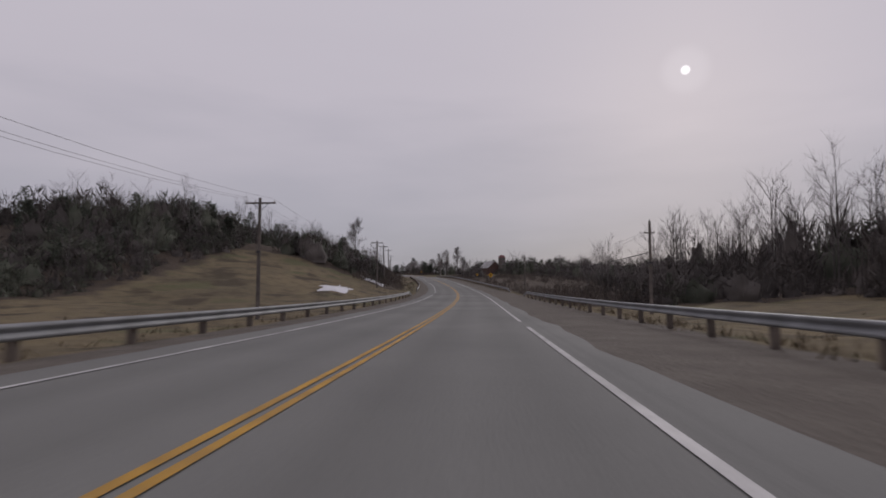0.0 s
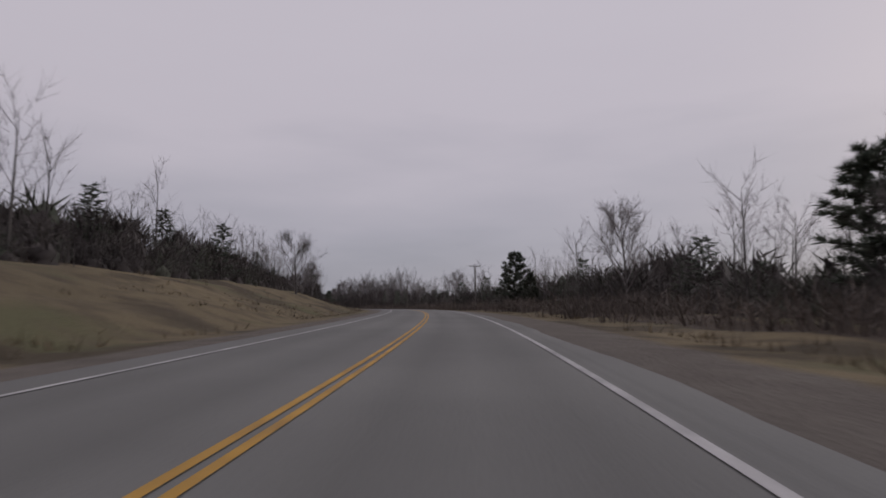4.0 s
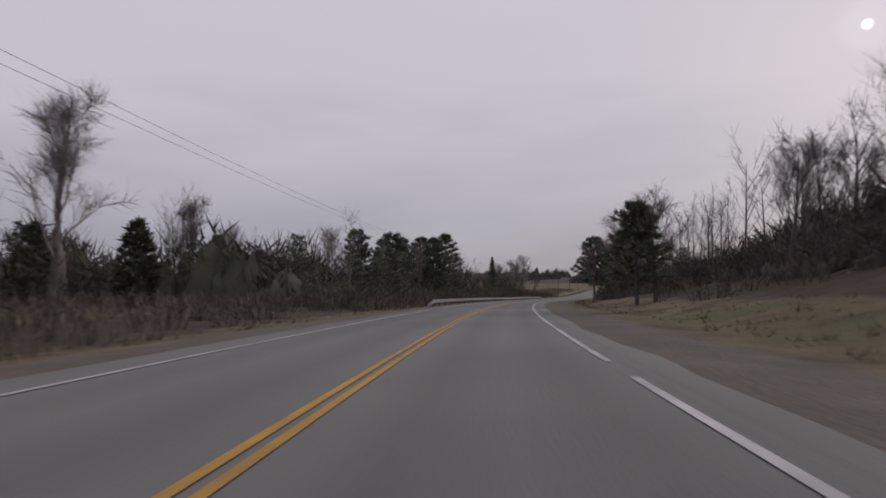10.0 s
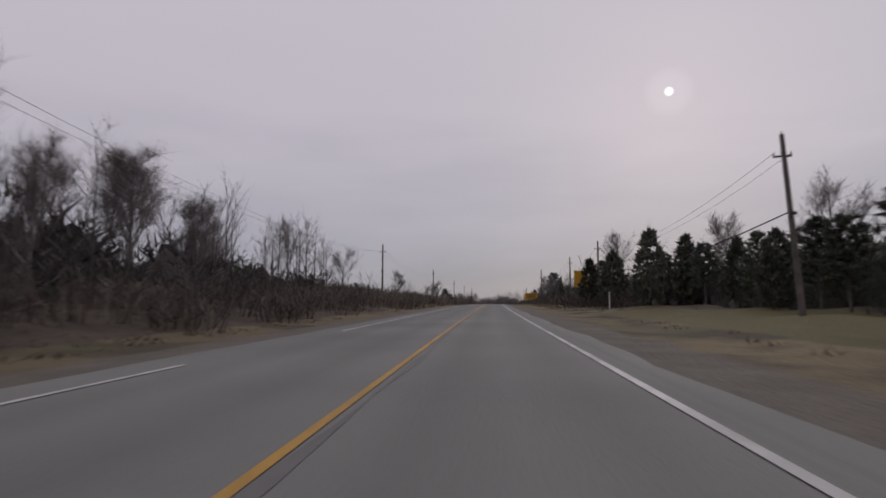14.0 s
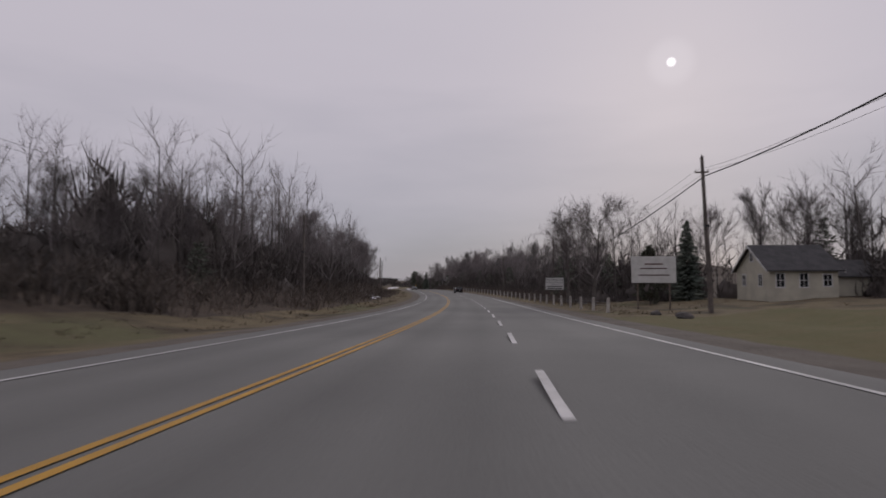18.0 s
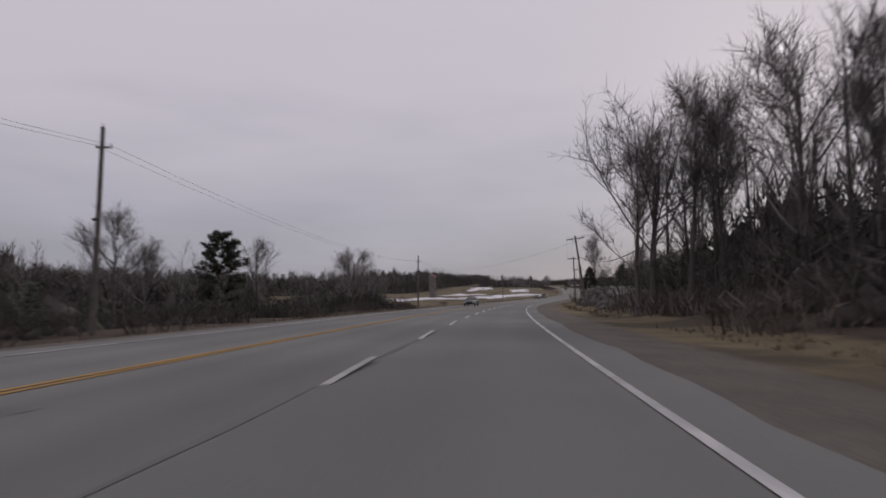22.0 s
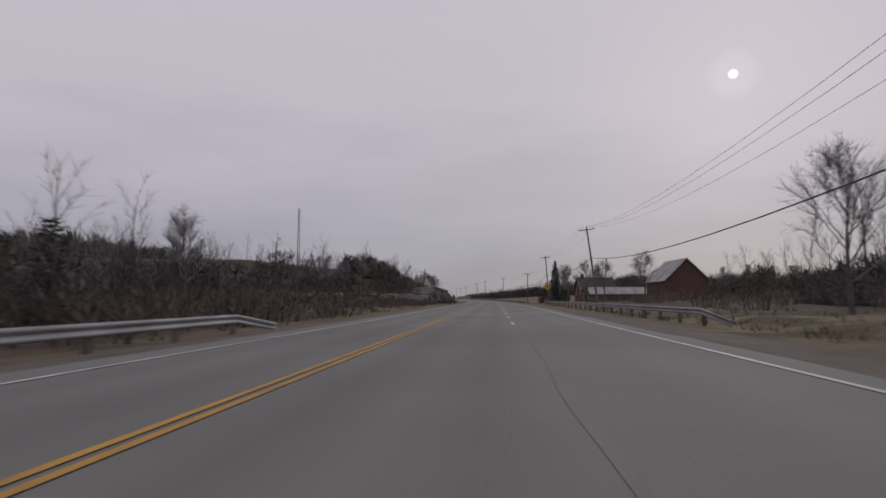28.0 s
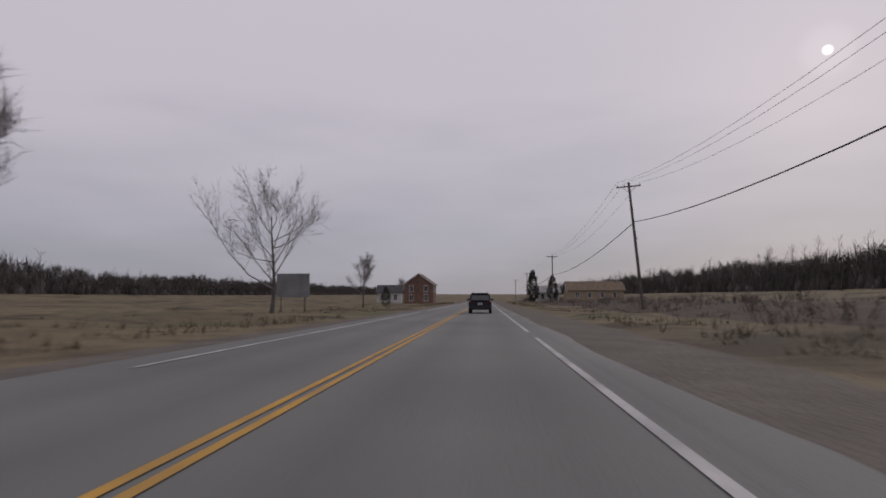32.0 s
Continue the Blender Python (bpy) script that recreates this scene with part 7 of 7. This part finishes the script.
# kerb of the side road
kerb_v, kerb_f = [], []
for i in range(16):
    a = i / 15 * math.pi / 2
    s, u = 3471 + 14 * (1 - math.sin(a)), 13.3 + 16 * (1 - math.cos(a))
    for d, zz in ((0, -.1), (0, .15), (.3, .15), (.3, -.1)):
        kerb_v.append(site(s + d * .7, u + d * .7 - .3, zz))
    if i:
        for k in range(3):
            p = (i - 1) * 4 + k
            kerb_f.append((p, p + 1, p + 5, p + 4))
ob = new("kerb", mesh_from("kerb", kerb_v, kerb_f, [CONCRETE]))
ob.matrix_world = MODEL
tagged(ob, "curved concrete kerb at the side road", "kerb", kind="structure")


def dead_log(s, u, length, turn):
    ob = thing("fallen_log", spot(s, u, ground_z(s, u), turn), "fallen grey log on the verge", "log", "fallen logs")
    part("stem", rodded((-length / 2, 0, .12), (length / 2, 0, .16), .16, .1, 8), BARK, ob)
    part("stub", rodded((0, 0, .15), (.2, .2, .6), .05, .02, 5), BARK, ob)


for row in ((1290, 15, 4, 20), (2340, -16, 5, 60), (2960, 17.5, 4, 10), (3455, 20, 3, 40), (1120, -12, 4, 15)):
    dead_log(*row)

# ---- single trees: kind, station, offset, height of the tip over the road ----
TREES = [
    ("pine", 105, -77.6, 16.8), ("pine", 111, -74.6, 18.3), ("pine", 121, -59.6, 18.0), ("pine", 126, -48.2, 15.6), ("pine", 157, -63.5, 19.5),
    ("pine", 170, -28.7, 11.7), ("pine", 175, -28.5, 13.5), ("bare", 190, -25.9, 21.6), ("slim", 289, 19.0, 16.4), ("bare", 306, 23.4, 12.1),
    ("bare", 336, 18.4, 10.3), ("bare", 339, -42.6, 18.1), ("bare", 340, 14.5, 10.5), ("birch", 363, 21.5, 18.3), ("birch", 365, 18.4, 16.5),
    ("bare", 370, -32.6, 13.1), ("bare", 375, -32.1, 11.6), ("bare", 381, -30.4, 12.2), ("cedar", 394, 20.9, 6.4), ("spruce", 403, 61.7, 7.9),
    ("spruce", 412, 58.4, 6.1), ("spruce", 413, 54.4, 4.8), ("bare", 419, 13.9, 9.2), ("pine", 422, 16.9, 10.0),
]
for row in TREES:
    tree(*row)
TREES = [
    ("pine", 422, 21.6, 8.4), ("oak", 430, 26.5, 14.7), ("oak", 432, 17.1, 12.8), ("oak", 432, 31.9, 14.3), ("oak", 436, 25.5, 14.4),
    ("bare", 445, 16.1, 8.1), ("bare", 459, 13.2, 11.7), ("bare", 464, 17.5, 12.8), ("slim", 483, 20.3, 15.6), ("bare", 499, 22.9, 12.2),
    ("bare", 532, 29.3, 11.2), ("bare", 537, 17.5, 9.7), ("pine", 552, 26.1, 10.7), ("bare", 576, 19.9, 12.5), ("bare", 607, -17.5, 12.6),
    ("cedar", 618, 21.0, 6.9), ("pine", 628, 21.1, 11.6), ("bare", 664, -18.3, 12.6), ("bare", 676, 21.6, 12.2), ("bare", 695, -18.1, 13.2),
    ("cedar", 695, -16.1, 7.6), ("bare", 738, -16.4, 14.2), ("slim", 740, -18.9, 14.2), ("cedar", 759, -20.7, 11.2),
]
for row in TREES:
    tree(*row)
TREES = [
    ("cedar", 765, -18.8, 11.8), ("pine", 775, -16.1, 10.5), ("bare", 790, -15.0, 11.2), ("oak", 811, -17.6, 16.6), ("oak", 816, -21.0, 15.0), ("cedar", 811, -17.2, 8.4),
    ("bare", 813, -15.5, 12.6), ("slim", 822, 28.8, 15.1), ("slim", 832, 25.4, 15.2), ("pine", 838, -22.8, 8.9), ("slim", 840, 22.1, 14.2),
    ("bare", 857, 16.6, 12.8), ("spruce", 858, -26.1, 9.2), ("cedar", 863, -17.5, 10.1), ("cedar", 871, -19.6, 7.6), ("slim", 883, 24.3, 18.3),
    ("slim", 890, 22.9, 16.9), ("bare", 893, -22.4, 12.7), ("cedar", 893, -21.8, 10.2), ("slim", 898, 21.1, 13.7), ("pine", 904, -22.6, 12.1),
    ("pine", 916, 17.7, 7.4), ("pine", 917, 14.0, 7.6), ("pine", 948, 24.5, 10.0), ("pine", 955, 21.3, 10.5),
]
for row in TREES:
    tree(*row)
TREES = [
    ("cedar", 955, -36.1, 5.8), ("cedar", 959, 20.0, 9.3), ("cedar", 960, -34.2, 5.5), ("pine", 962, -20.4, 11.0), ("pine", 963, 15.8, 11.3),
    ("pine", 963, 19.0, 10.5), ("cedar", 965, -32.5, 8.2), ("pine", 973, 13.7, 11.2), ("cedar", 977, 11.2, 8.5), ("bare", 986, -23.1, 9.8),
    ("pine", 1018, 20.5, 14.3), ("spruce", 1035, -35.9, 9.6), ("spruce", 1040, -34.3, 11.5), ("bare", 1068, 17.9, 13.8),
    ("tallpine", 1072, 15.5, 15.4), ("cedar", 1073, 20.8, 8.9), ("pine", 1077, 15.6, 8.8), ("pine", 1079, 21.1, 13.8), ("cedar", 1079, 19.5, 9.4),
    ("pine", 1081, -35.8, 8.0), ("pine", 1084, 15.9, 10.3), ("bare", 1084, 23.6, 16.8), ("cedar", 1085, -36.2, 7.6), ("cedar", 1090, 13.1, 7.8),
]
for row in TREES:
    tree(*row)
TREES = [
    ("bare", 1093, 15.9, 12.8), ("cedar", 1097, 11.3, 7.6), ("pine", 1101, -27.8, 8.5), ("bare", 1103, -36.1, 19.8), ("bare", 1105, -31.7, 13.2),
    ("pine", 1106, -25.5, 9.1), ("pine", 1122, -20.5, 7.8), ("bare", 1134, 19.6, 15.2), ("bare", 1140, 15.8, 12.3), ("pine", 1147, 16.1, 12.0),
    ("pine", 1201, 21.0, 12.6), ("cedar", 1207, 19.6, 8.7), ("pine", 1209, 20.7, 13.0), ("pine", 1210, 17.5, 13.4), ("pine", 1212, 12.5, 15.9),
    ("cedar", 1212, 16.0, 6.8), ("spruce", 1215, -35.8, 10.8), ("pine", 1215, -33.3, 9.2), ("pine", 1217, 11.1, 16.4), ("cedar", 1218, 12.4, 6.7),
    ("pine", 1218, -30.2, 9.1), ("pine", 1222, 11.2, 14.7), ("pine", 1222, -25.7, 7.9), ("pine", 1229, -19.9, 10.0),
]
for row in TREES:
    tree(*row)
TREES = [
    ("spruce", 1238, -15.0, 13.2), ("pine", 1261, -19.6, 13.7), ("birch", 1263, -16.1, 6.9), ("pine", 1268, -21.4, 13.9), ("cedar", 1280, 17.6, 12.2),
    ("pine", 1282, -21.3, 14.5), ("slim", 1284, 24.4, 13.9), ("pine", 1287, -20.8, 13.1), ("bare", 1332, -25.8, 15.7), ("cedar", 1336, -30.8, 6.4),
    ("bare", 1341, 24.3, 12.9), ("bare", 1343, 21.1, 13.1), ("cedar", 1346, -30.5, 8.0), ("pine", 1350, 12.1, 9.4), ("bare", 1350, 13.6, 11.1),
    ("bare", 1355, -31.8, 12.4), ("bare", 1360, -30.6, 10.0), ("bare", 1376, -25.5, 11.3), ("pine", 1381, -22.5, 11.1), ("bare", 1383, 11.2, 9.7),
    ("pine", 1387, -19.0, 11.2), ("bare", 1393, 18.1, 16.0), ("pine", 1398, -15.2, 11.4), ("tallpine", 1399, 19.3, 16.0),
]
for row in TREES:
    tree(*row)
TREES = [
    ("pine", 1206, 14.8, 12.6), ("pine", 1212, 24.0, 14.0), ("pine", 1219, 18.6, 14.6), ("pine", 1222, 27.5, 14.0),
    ("pine", 1210, 28.5, 13.2), ("cedar", 1205, 16.6, 5.6), ("cedar", 1207, 19.4, 6.2), ("cedar", 1211, 14.2, 5.2), ("cedar", 1213, 22.6, 6.0),
    ("pine", 1406, -26.8, 12.4), ("bare", 1407, 16.0, 14.0), ("pine", 1412, -25.2, 12.9), ("pine", 1417, -22.6, 13.7), ("pine", 1422, 12.5, 13.7),
    ("pine", 1427, -20.4, 15.4), ("tallpine", 1459, 18.8, 17.0), ("bare", 1464, 20.0, 13.9), ("tallpine", 1466, 20.3, 17.8),
    ("cedar", 1468, 19.3, 7.8), ("pine", 1471, -32.2, 8.2), ("spruce", 1471, -28.3, 9.1), ("pine", 1472, 18.3, 7.8), ("bare", 1476, -30.9, 12.7),
    ("bare", 1479, 18.3, 12.2), ("pine", 1480, 14.5, 14.2), ("spruce", 1482, -21.3, 13.2), ("bare", 1482, -23.9, 9.2), ("bare", 1492, -21.0, 12.6),
    ("bare", 1498, -15.0, 15.9), ("bare", 1513, -13.4, 11.0), ("bare", 1513, 12.6, 11.2), ("slim", 1523, -22.3, 13.9), ("slim", 1529, -25.1, 12.0),
]
for row in TREES:
    tree(*row)
TREES = [
    ("bare", 1533, -25.0, 15.7), ("slim", 1541, -23.1, 12.7), ("pine", 1545, 26.8, 12.5), ("bare", 1553, -24.5, 10.5), ("bare", 1568, 20.5, 17.5),
    ("bare", 1557, 24.7, 18.0), ("pine", 1557, 21.0, 12.6), ("bare", 1559, 21.1, 18.0), ("bare", 1599, 26.1, 12.8), ("slim", 1603, 24.1, 19.0),
    ("bare", 1607, 23.4, 14.8), ("bare", 1616, 23.1, 13.5), ("cedar", 1621, 21.3, 9.8), ("spruce", 1651, 17.3, 17.0),
    ("cedar", 1652, 14.6, 6.2), ("cedar", 1653, 19.6, 7.6), ("cedar", 1654, 16.2, 6.8), ("bare", 1632, 22.5, 15.5), ("slim", 1630, 25.0, 15), ("bare", 1638, 29.5, 15), ("slim", 1641, 33.5, 14), ("spruce", 1656, 25.0, 15.5), ("bare", 1665, -80.5, 13.8), ("bare", 1666, -73.9, 12.2),
    ("cedar", 1668, 19.4, 7.5), ("bare", 1671, -70.0, 12.7), ("pine", 1678, 20.0, 8.6), ("spruce", 1683, 17.3, 9.2),
]
for row in TREES:
    tree(*row)
TREES = [
    ("pine", 1687, 22.7, 9.3), ("bare", 1693, 17.9, 11.9), ("birch", 1697, 12.6, 5.1), ("spruce", 1698, 23.6, 8.9), ("pine", 1698, 20.9, 8.8),
    ("spruce", 1700, 18.9, 9.9), ("bare", 1702, 17.1, 11.0), ("oak", 1730, 23.5, 16.5), ("bare", 1731, 21.7, 13.8), ("bare", 1732, 12.0, 12.5),
    ("cedar", 1741, 19.9, 8.1), ("bare", 1746, 17.6, 18.0), ("bare", 1756, 14.1, 12.5), ("pine", 1786, 22.0, 10.5), ("slim", 1795, 24.7, 12.3),
    ("slim", 1798, 21.3, 13.0), ("slim", 1804, 20.1, 11.3), ("bare", 1819, -14.9, 8.4), ("cedar", 1836, 13.3, 6.1), ("bare", 1844, -18.8, 9.9),
    ("bare", 1849, -14.3, 7.5), ("bare", 1858, -30.1, 12.9), ("slim", 1862, -28.0, 13.9), ("bare", 1863, -26.4, 13.5),
]
for row in TREES:
    tree(*row)
TREES = [
    ("bare", 1867, 28.2, 12.3), ("cedar", 1872, 26.4, 7.6), ("slim", 1873, -25.6, 11.5), ("cedar", 1877, 25.1, 7.4), ("bare", 1880, 25.9, 10.6),
    ("cedar", 1884, 22.6, 8.5), ("cedar", 1886, 19.4, 9.5), ("cedar", 1891, 16.3, 7.3), ("bare", 1893, -24.7, 12.6), ("cedar", 1899, 14.8, 6.9),
    ("bare", 1909, -21.9, 10.0), ("bare", 1916, 22.1, 13.2), ("pine", 1918, 21.6, 9.2), ("cedar", 1922, 18.9, 6.8), ("pine", 1924, 21.0, 8.3),
    ("bare", 1938, -32.0, 5.4), ("bare", 1943, -26.8, 5.5), ("spruce", 1946, 16.1, 6.1), ("bare", 1984, -17.8, 6.0), ("bare", 1993, -27.4, 11.3),
    ("pine", 2012, 20.8, 10.8), ("bare", 2043, 19.6, 11.8), ("bare", 2076, -25.5, 11.4), ("cedar", 2090, 19.0, 7.3),
]
for row in TREES:
    tree(*row)
TREES = [
    ("pine", 1857, 23.4, 6.6), ("pine", 1862, 24.4, 7.2), ("cedar", 1865, 22.6, 5.4), ("pine", 1869, 23.6, 7.0), ("pine", 1881, 23.4, 7.2),
    ("cedar", 1885, 22.6, 5.6), ("pine", 1888, 24.0, 6.9), ("pine", 1894, 23.2, 7.1), ("cedar", 1898, 22.8, 5.4), ("pine", 1903, 23.6, 6.6),
    ("slim", 1855, -21.5, 12.0),
    ("bare", 2110, -29.5, 11.3), ("pine", 2141, -27.9, 9.9), ("cedar", 2180, 23.3, 5.7), ("pine", 2185, -28.8, 8.2), ("bare", 2189, -22.8, 9.7),
    ("bare", 2195, 29.7, 15.1), ("cedar", 2196, 16.5, 3.4), ("bare", 2206, 19.6, 8.6), ("bare", 2249, 26.5, 10.6), ("spruce", 2261, 18.7, 7.1),
    ("slim", 2263, -26.9, 7.4), ("cedar", 2263, -28.9, 3.6), ("cedar", 2264, -24.1, 3.9), ("cedar", 2269, -22.5, 5.6), ("pine", 2274, -20.1, 7.5),
    ("bare", 2277, -20.5, 9.9), ("bare", 2279, -16.8, 12.5), ("bare", 2379, -26.7, 11.3), ("slim", 2381, -24.3, 9.0), ("bare", 2384, -22.7, 12.6),
    ("slim", 2389, -21.7, 10.5), ("bare", 2394, -20.0, 12.6), ("bare", 2405, 16.4, 13.4), ("cedar", 2410, 24.3, 7.3),
]
for row in TREES:
    tree(*row)
TREES = [
    ("bare", 2410, -19.4, 10.8), ("bare", 2411, 49.1, 14.3), ("bare", 2412, 14.9, 13.2), ("spruce", 2415, 30.9, 10.7), ("bare", 2415, 45.2, 16.0),
    ("bare", 2420, -16.7, 10.6), ("bare", 2430, 49.0, 19.9), ("bare", 2430, 40.9, 16.2), ("bare", 2437, -24.0, 16.2), ("slim", 2439, -23.8, 16.1),
    ("bare", 2445, 27.6, 12.2), ("bare", 2447, -21.0, 14.9), ("bare", 2453, -19.0, 14.9), ("slim", 2455, 26.2, 13.2), ("bare", 2465, 23.5, 13.8),
    ("slim", 2498, -20.4, 14.9), ("bare", 2506, -22.8, 15.5), ("slim", 2508, -21.8, 15.5), ("slim", 2510, 29.7, 16.2), ("bare", 2512, -22.1, 16.8),
    ("slim", 2515, -20.9, 16.3), ("bare", 2518, 28.9, 13.8), ("bare", 2520, -20.8, 16.7), ("bare", 2525, 27.3, 16.8),
]
for row in TREES:
    tree(*row)
TREES = [
    ("bare", 2526, -19.9, 16.2), ("bare", 2530, 25.1, 12.8), ("bare", 2545, 21.0, 16.4), ("bare", 2559, 18.0, 13.2), ("slim", 2566, 22.9, 14.8),
    ("slim", 2572, 24.2, 16.6), ("slim", 2582, 22.1, 17.5), ("bare", 2586, 19.7, 14.1), ("bare", 2606, 16.4, 10.5), ("cedar", 2609, -19.4, 5.9),
    ("bare", 2638, 26.2, 15.4), ("bare", 2639, 22.7, 18.4), ("slim", 2642, 25.0, 18.2), ("bare", 2647, 21.8, 13.9), ("bare", 2651, 16.1, 16.1),
    ("slim", 2651, 19.5, 13.3), ("cedar", 2654, -16.7, 4.1), ("bare", 2656, 18.8, 12.8), ("oak", 2661, -21.4, 14.6), ("oak", 2663, 17.0, 14.9),
    ("bare", 2663, 19.1, 13.0), ("cedar", 2673, 18.1, 6.7), ("cedar", 2675, 21.2, 7.2), ("bare", 2676, 19.3, 10.3),
]
for row in TREES:
    tree(*row)
TREES = [
    ("spruce", 2696, 16.0, 10.8), ("cedar", 2722, 26.0, 11.8), ("bare", 2741, 16.1, 14.6), ("pine", 2793, 17.4, 16.2), ("pine", 2798, 21.8, 12.8),
    ("bare", 2806, 15.3, 9.9), ("bare", 2844, -60.4, 12.1), ("bare", 2852, 18.0, 12.4), ("pine", 2873, -18.7, 7.2), ("slim", 2888, 23.0, 15.6),
    ("bare", 2890, -36.6, 7.7), ("bare", 2892, 21.6, 16.9), ("slim", 2900, 20.1, 16.7), ("bare", 2902, -24.6, 9.4), ("oak", 2902, 16.1, 18.1),
    ("bare", 2902, 18.5, 17.9), ("bare", 2903, 15.3, 15.3), ("bare", 2907, -25.5, 7.4), ("pine", 2917, -24.1, 8.6), ("bare", 2922, -22.6, 8.9),
    ("bare", 2947, -19.5, 9.6), ("bare", 2956, -23.4, 10.8), ("bare", 2968, 26.1, 11.7), ("pine", 2970, 23.5, 7.6),
]
for row in TREES:
    tree(*row)
TREES = [
    ("bare", 2976, -30.1, 8.5), ("bare", 2981, -26.7, 8.9), ("slim", 2983, 19.7, 15.4), ("cedar", 2983, 18.4, 8.0), ("oak", 3046, 32.0, 16.2),
    ("bare", 3069, 27.5, 10.8), ("bare", 3116, -98.0, 10.9), ("bare", 3118, -87.9, 13.6), ("bare", 3119, -79.0, 11.6), ("bare", 3120, 37.6, 13.5),
    ("bare", 3128, 34.1, 13.7), ("slim", 3172, 33.3, 12.5), ("cedar", 3177, 40.0, 5.4), ("bare", 3178, 37.5, 8.2), ("cedar", 3180, 36.2, 5.3),
    ("spruce", 3191, 25.6, 8.6), ("spruce", 3191, 22.5, 7.2), ("cedar", 3192, 38.6, 5.5), ("bare", 3197, 41.1, 8.4), ("bare", 3207, 39.3, 8.9),
    ("bare", 3207, 34.3, 8.5), ("spruce", 3231, 26.5, 8.2), ("spruce", 3241, 25.9, 7.8), ("spruce", 3297, 36.4, 6.4),
]
for row in TREES:
    tree(*row)
TREES = [
    ("spruce", 3301, 32.7, 6.4), ("spruce", 3302, 29.5, 7.4), ("pine", 3305, 32.8, 6.3), ("spruce", 3308, 30.4, 7.0), ("pine", 3310, 29.0, 7.0),
    ("spruce", 3311, 24.9, 8.9), ("pine", 3314, 24.3, 7.6), ("spruce", 3315, 19.6, 7.7), ("pine", 3346, 22.9, 7.1), ("pine", 3353, 25.3, 6.0),
    ("bare", 3370, 15.1, 11.4), ("slim", 3387, 21.6, 13.7), ("slim", 3390, 25.2, 13.6), ("cedar", 3390, 23.1, 6.4), ("slim", 3395, 24.5, 17.3),
    ("cedar", 3438, -20.5, 3.3), ("bare", 3447, -32.1, 14.4), ("bare", 3451, -47.9, 10.9), ("bare", 3457, -32.9, 7.6), ("bare", 3470, -15.7, 12.2),
    ("bare", 3476, -15.9, 15.7), ("bare", 3489, -14.5, 11.1), ("bare", 3497, 36.1, 7.6), ("bare", 3503, 34.2, 7.8),
]
for row in TREES:
    tree(*row)
TREES = [
    ("slim", 3507, 33.2, 11.2), ("bare", 3512, 28.9, 8.4), ("bare", 3517, 25.3, 8.0), ("bare", 3517, 28.4, 8.0), ("bare", 3548, -19.6, 12.4),
    ("bare", 3583, 26.1, 10.3), ("bare", 3613, -22.6, 11.3), ("cedar", 3629, 20.8, 6.5), ("bare", 3674, 22.5, 10.9), ("bare", 3691, -25.7, 10.7),
    ("bare", 3756, 32.1, 11.7), ("bare", 3762, -33.7, 11.3), ("bare", 3768, -32.3, 9.6), ("bare", 3773, -28.1, 10.9), ("bare", 3782, 25.2, 11.6),
    ("bare", 3782, 29.3, 12.0), ("bare", 3804, -18.7, 8.4), ("bare", 3806, 23.9, 11.1), ("bare", 3811, -18.2, 8.8), ("bare", 3817, -17.1, 8.9),
    ("cedar", 3824, 18.2, 3.5), ("cedar", 3822, 24.6, 4.4), ("spruce", 3821, 22.5, 13.0), ("cedar", 3823, 19.7, 4.1),
]
for row in TREES:
    tree(*row)
TREES = [
    ("bare", 3836, 37.0, 11.3), ("bare", 3824, -18.9, 10.8), ("bare", 3835, 27.0, 14.0), ("cedar", 3825, 21.6, 4.8), ("cedar", 3826, 26.6, 4.2), ("bare", 3830, -15.1, 8.4), ("bare", 3870, -24.3, 7.8),
    ("bare", 3885, -18.8, 12.7), ("bare", 3891, -18.1, 12.6), ("bare", 3954, -40.7, 18.0), ("bare", 3959, -40.9, 17.1), ("bare", 3969, -38.7, 15.6),
    ("bare", 3979, -35.6, 13.2), ("bare", 3994, -34.1, 13.1), ("bare", 4066, -28.7, 13.0), ("bare", 4074, -26.5, 13.1), ("slim", 4078, -24.5, 7.4),
    ("bare", 4083, -23.4, 15.3), ("slim", 4098, -22.1, 9.2), ("slim", 4109, -20.0, 10.4), ("slim", 4114, -18.9, 10.1), ("bare", 4139, -15.9, 10.5),
    ("bare", 4189, -26.6, 16.1), ("oak", 4207, -15.6, 13.0), ("bare", 4239, -14.7, 8.5), ("cedar", 4249, -13.3, 3.3),
]
for row in TREES:
    tree(*row)
TREES = [
    ("bare", 4289, -16.4, 6.7), ("cedar", 4342, 16.8, 10.6), ("cedar", 4342, 22.9, 8.9),
]
for row in TREES:
    tree(*row)
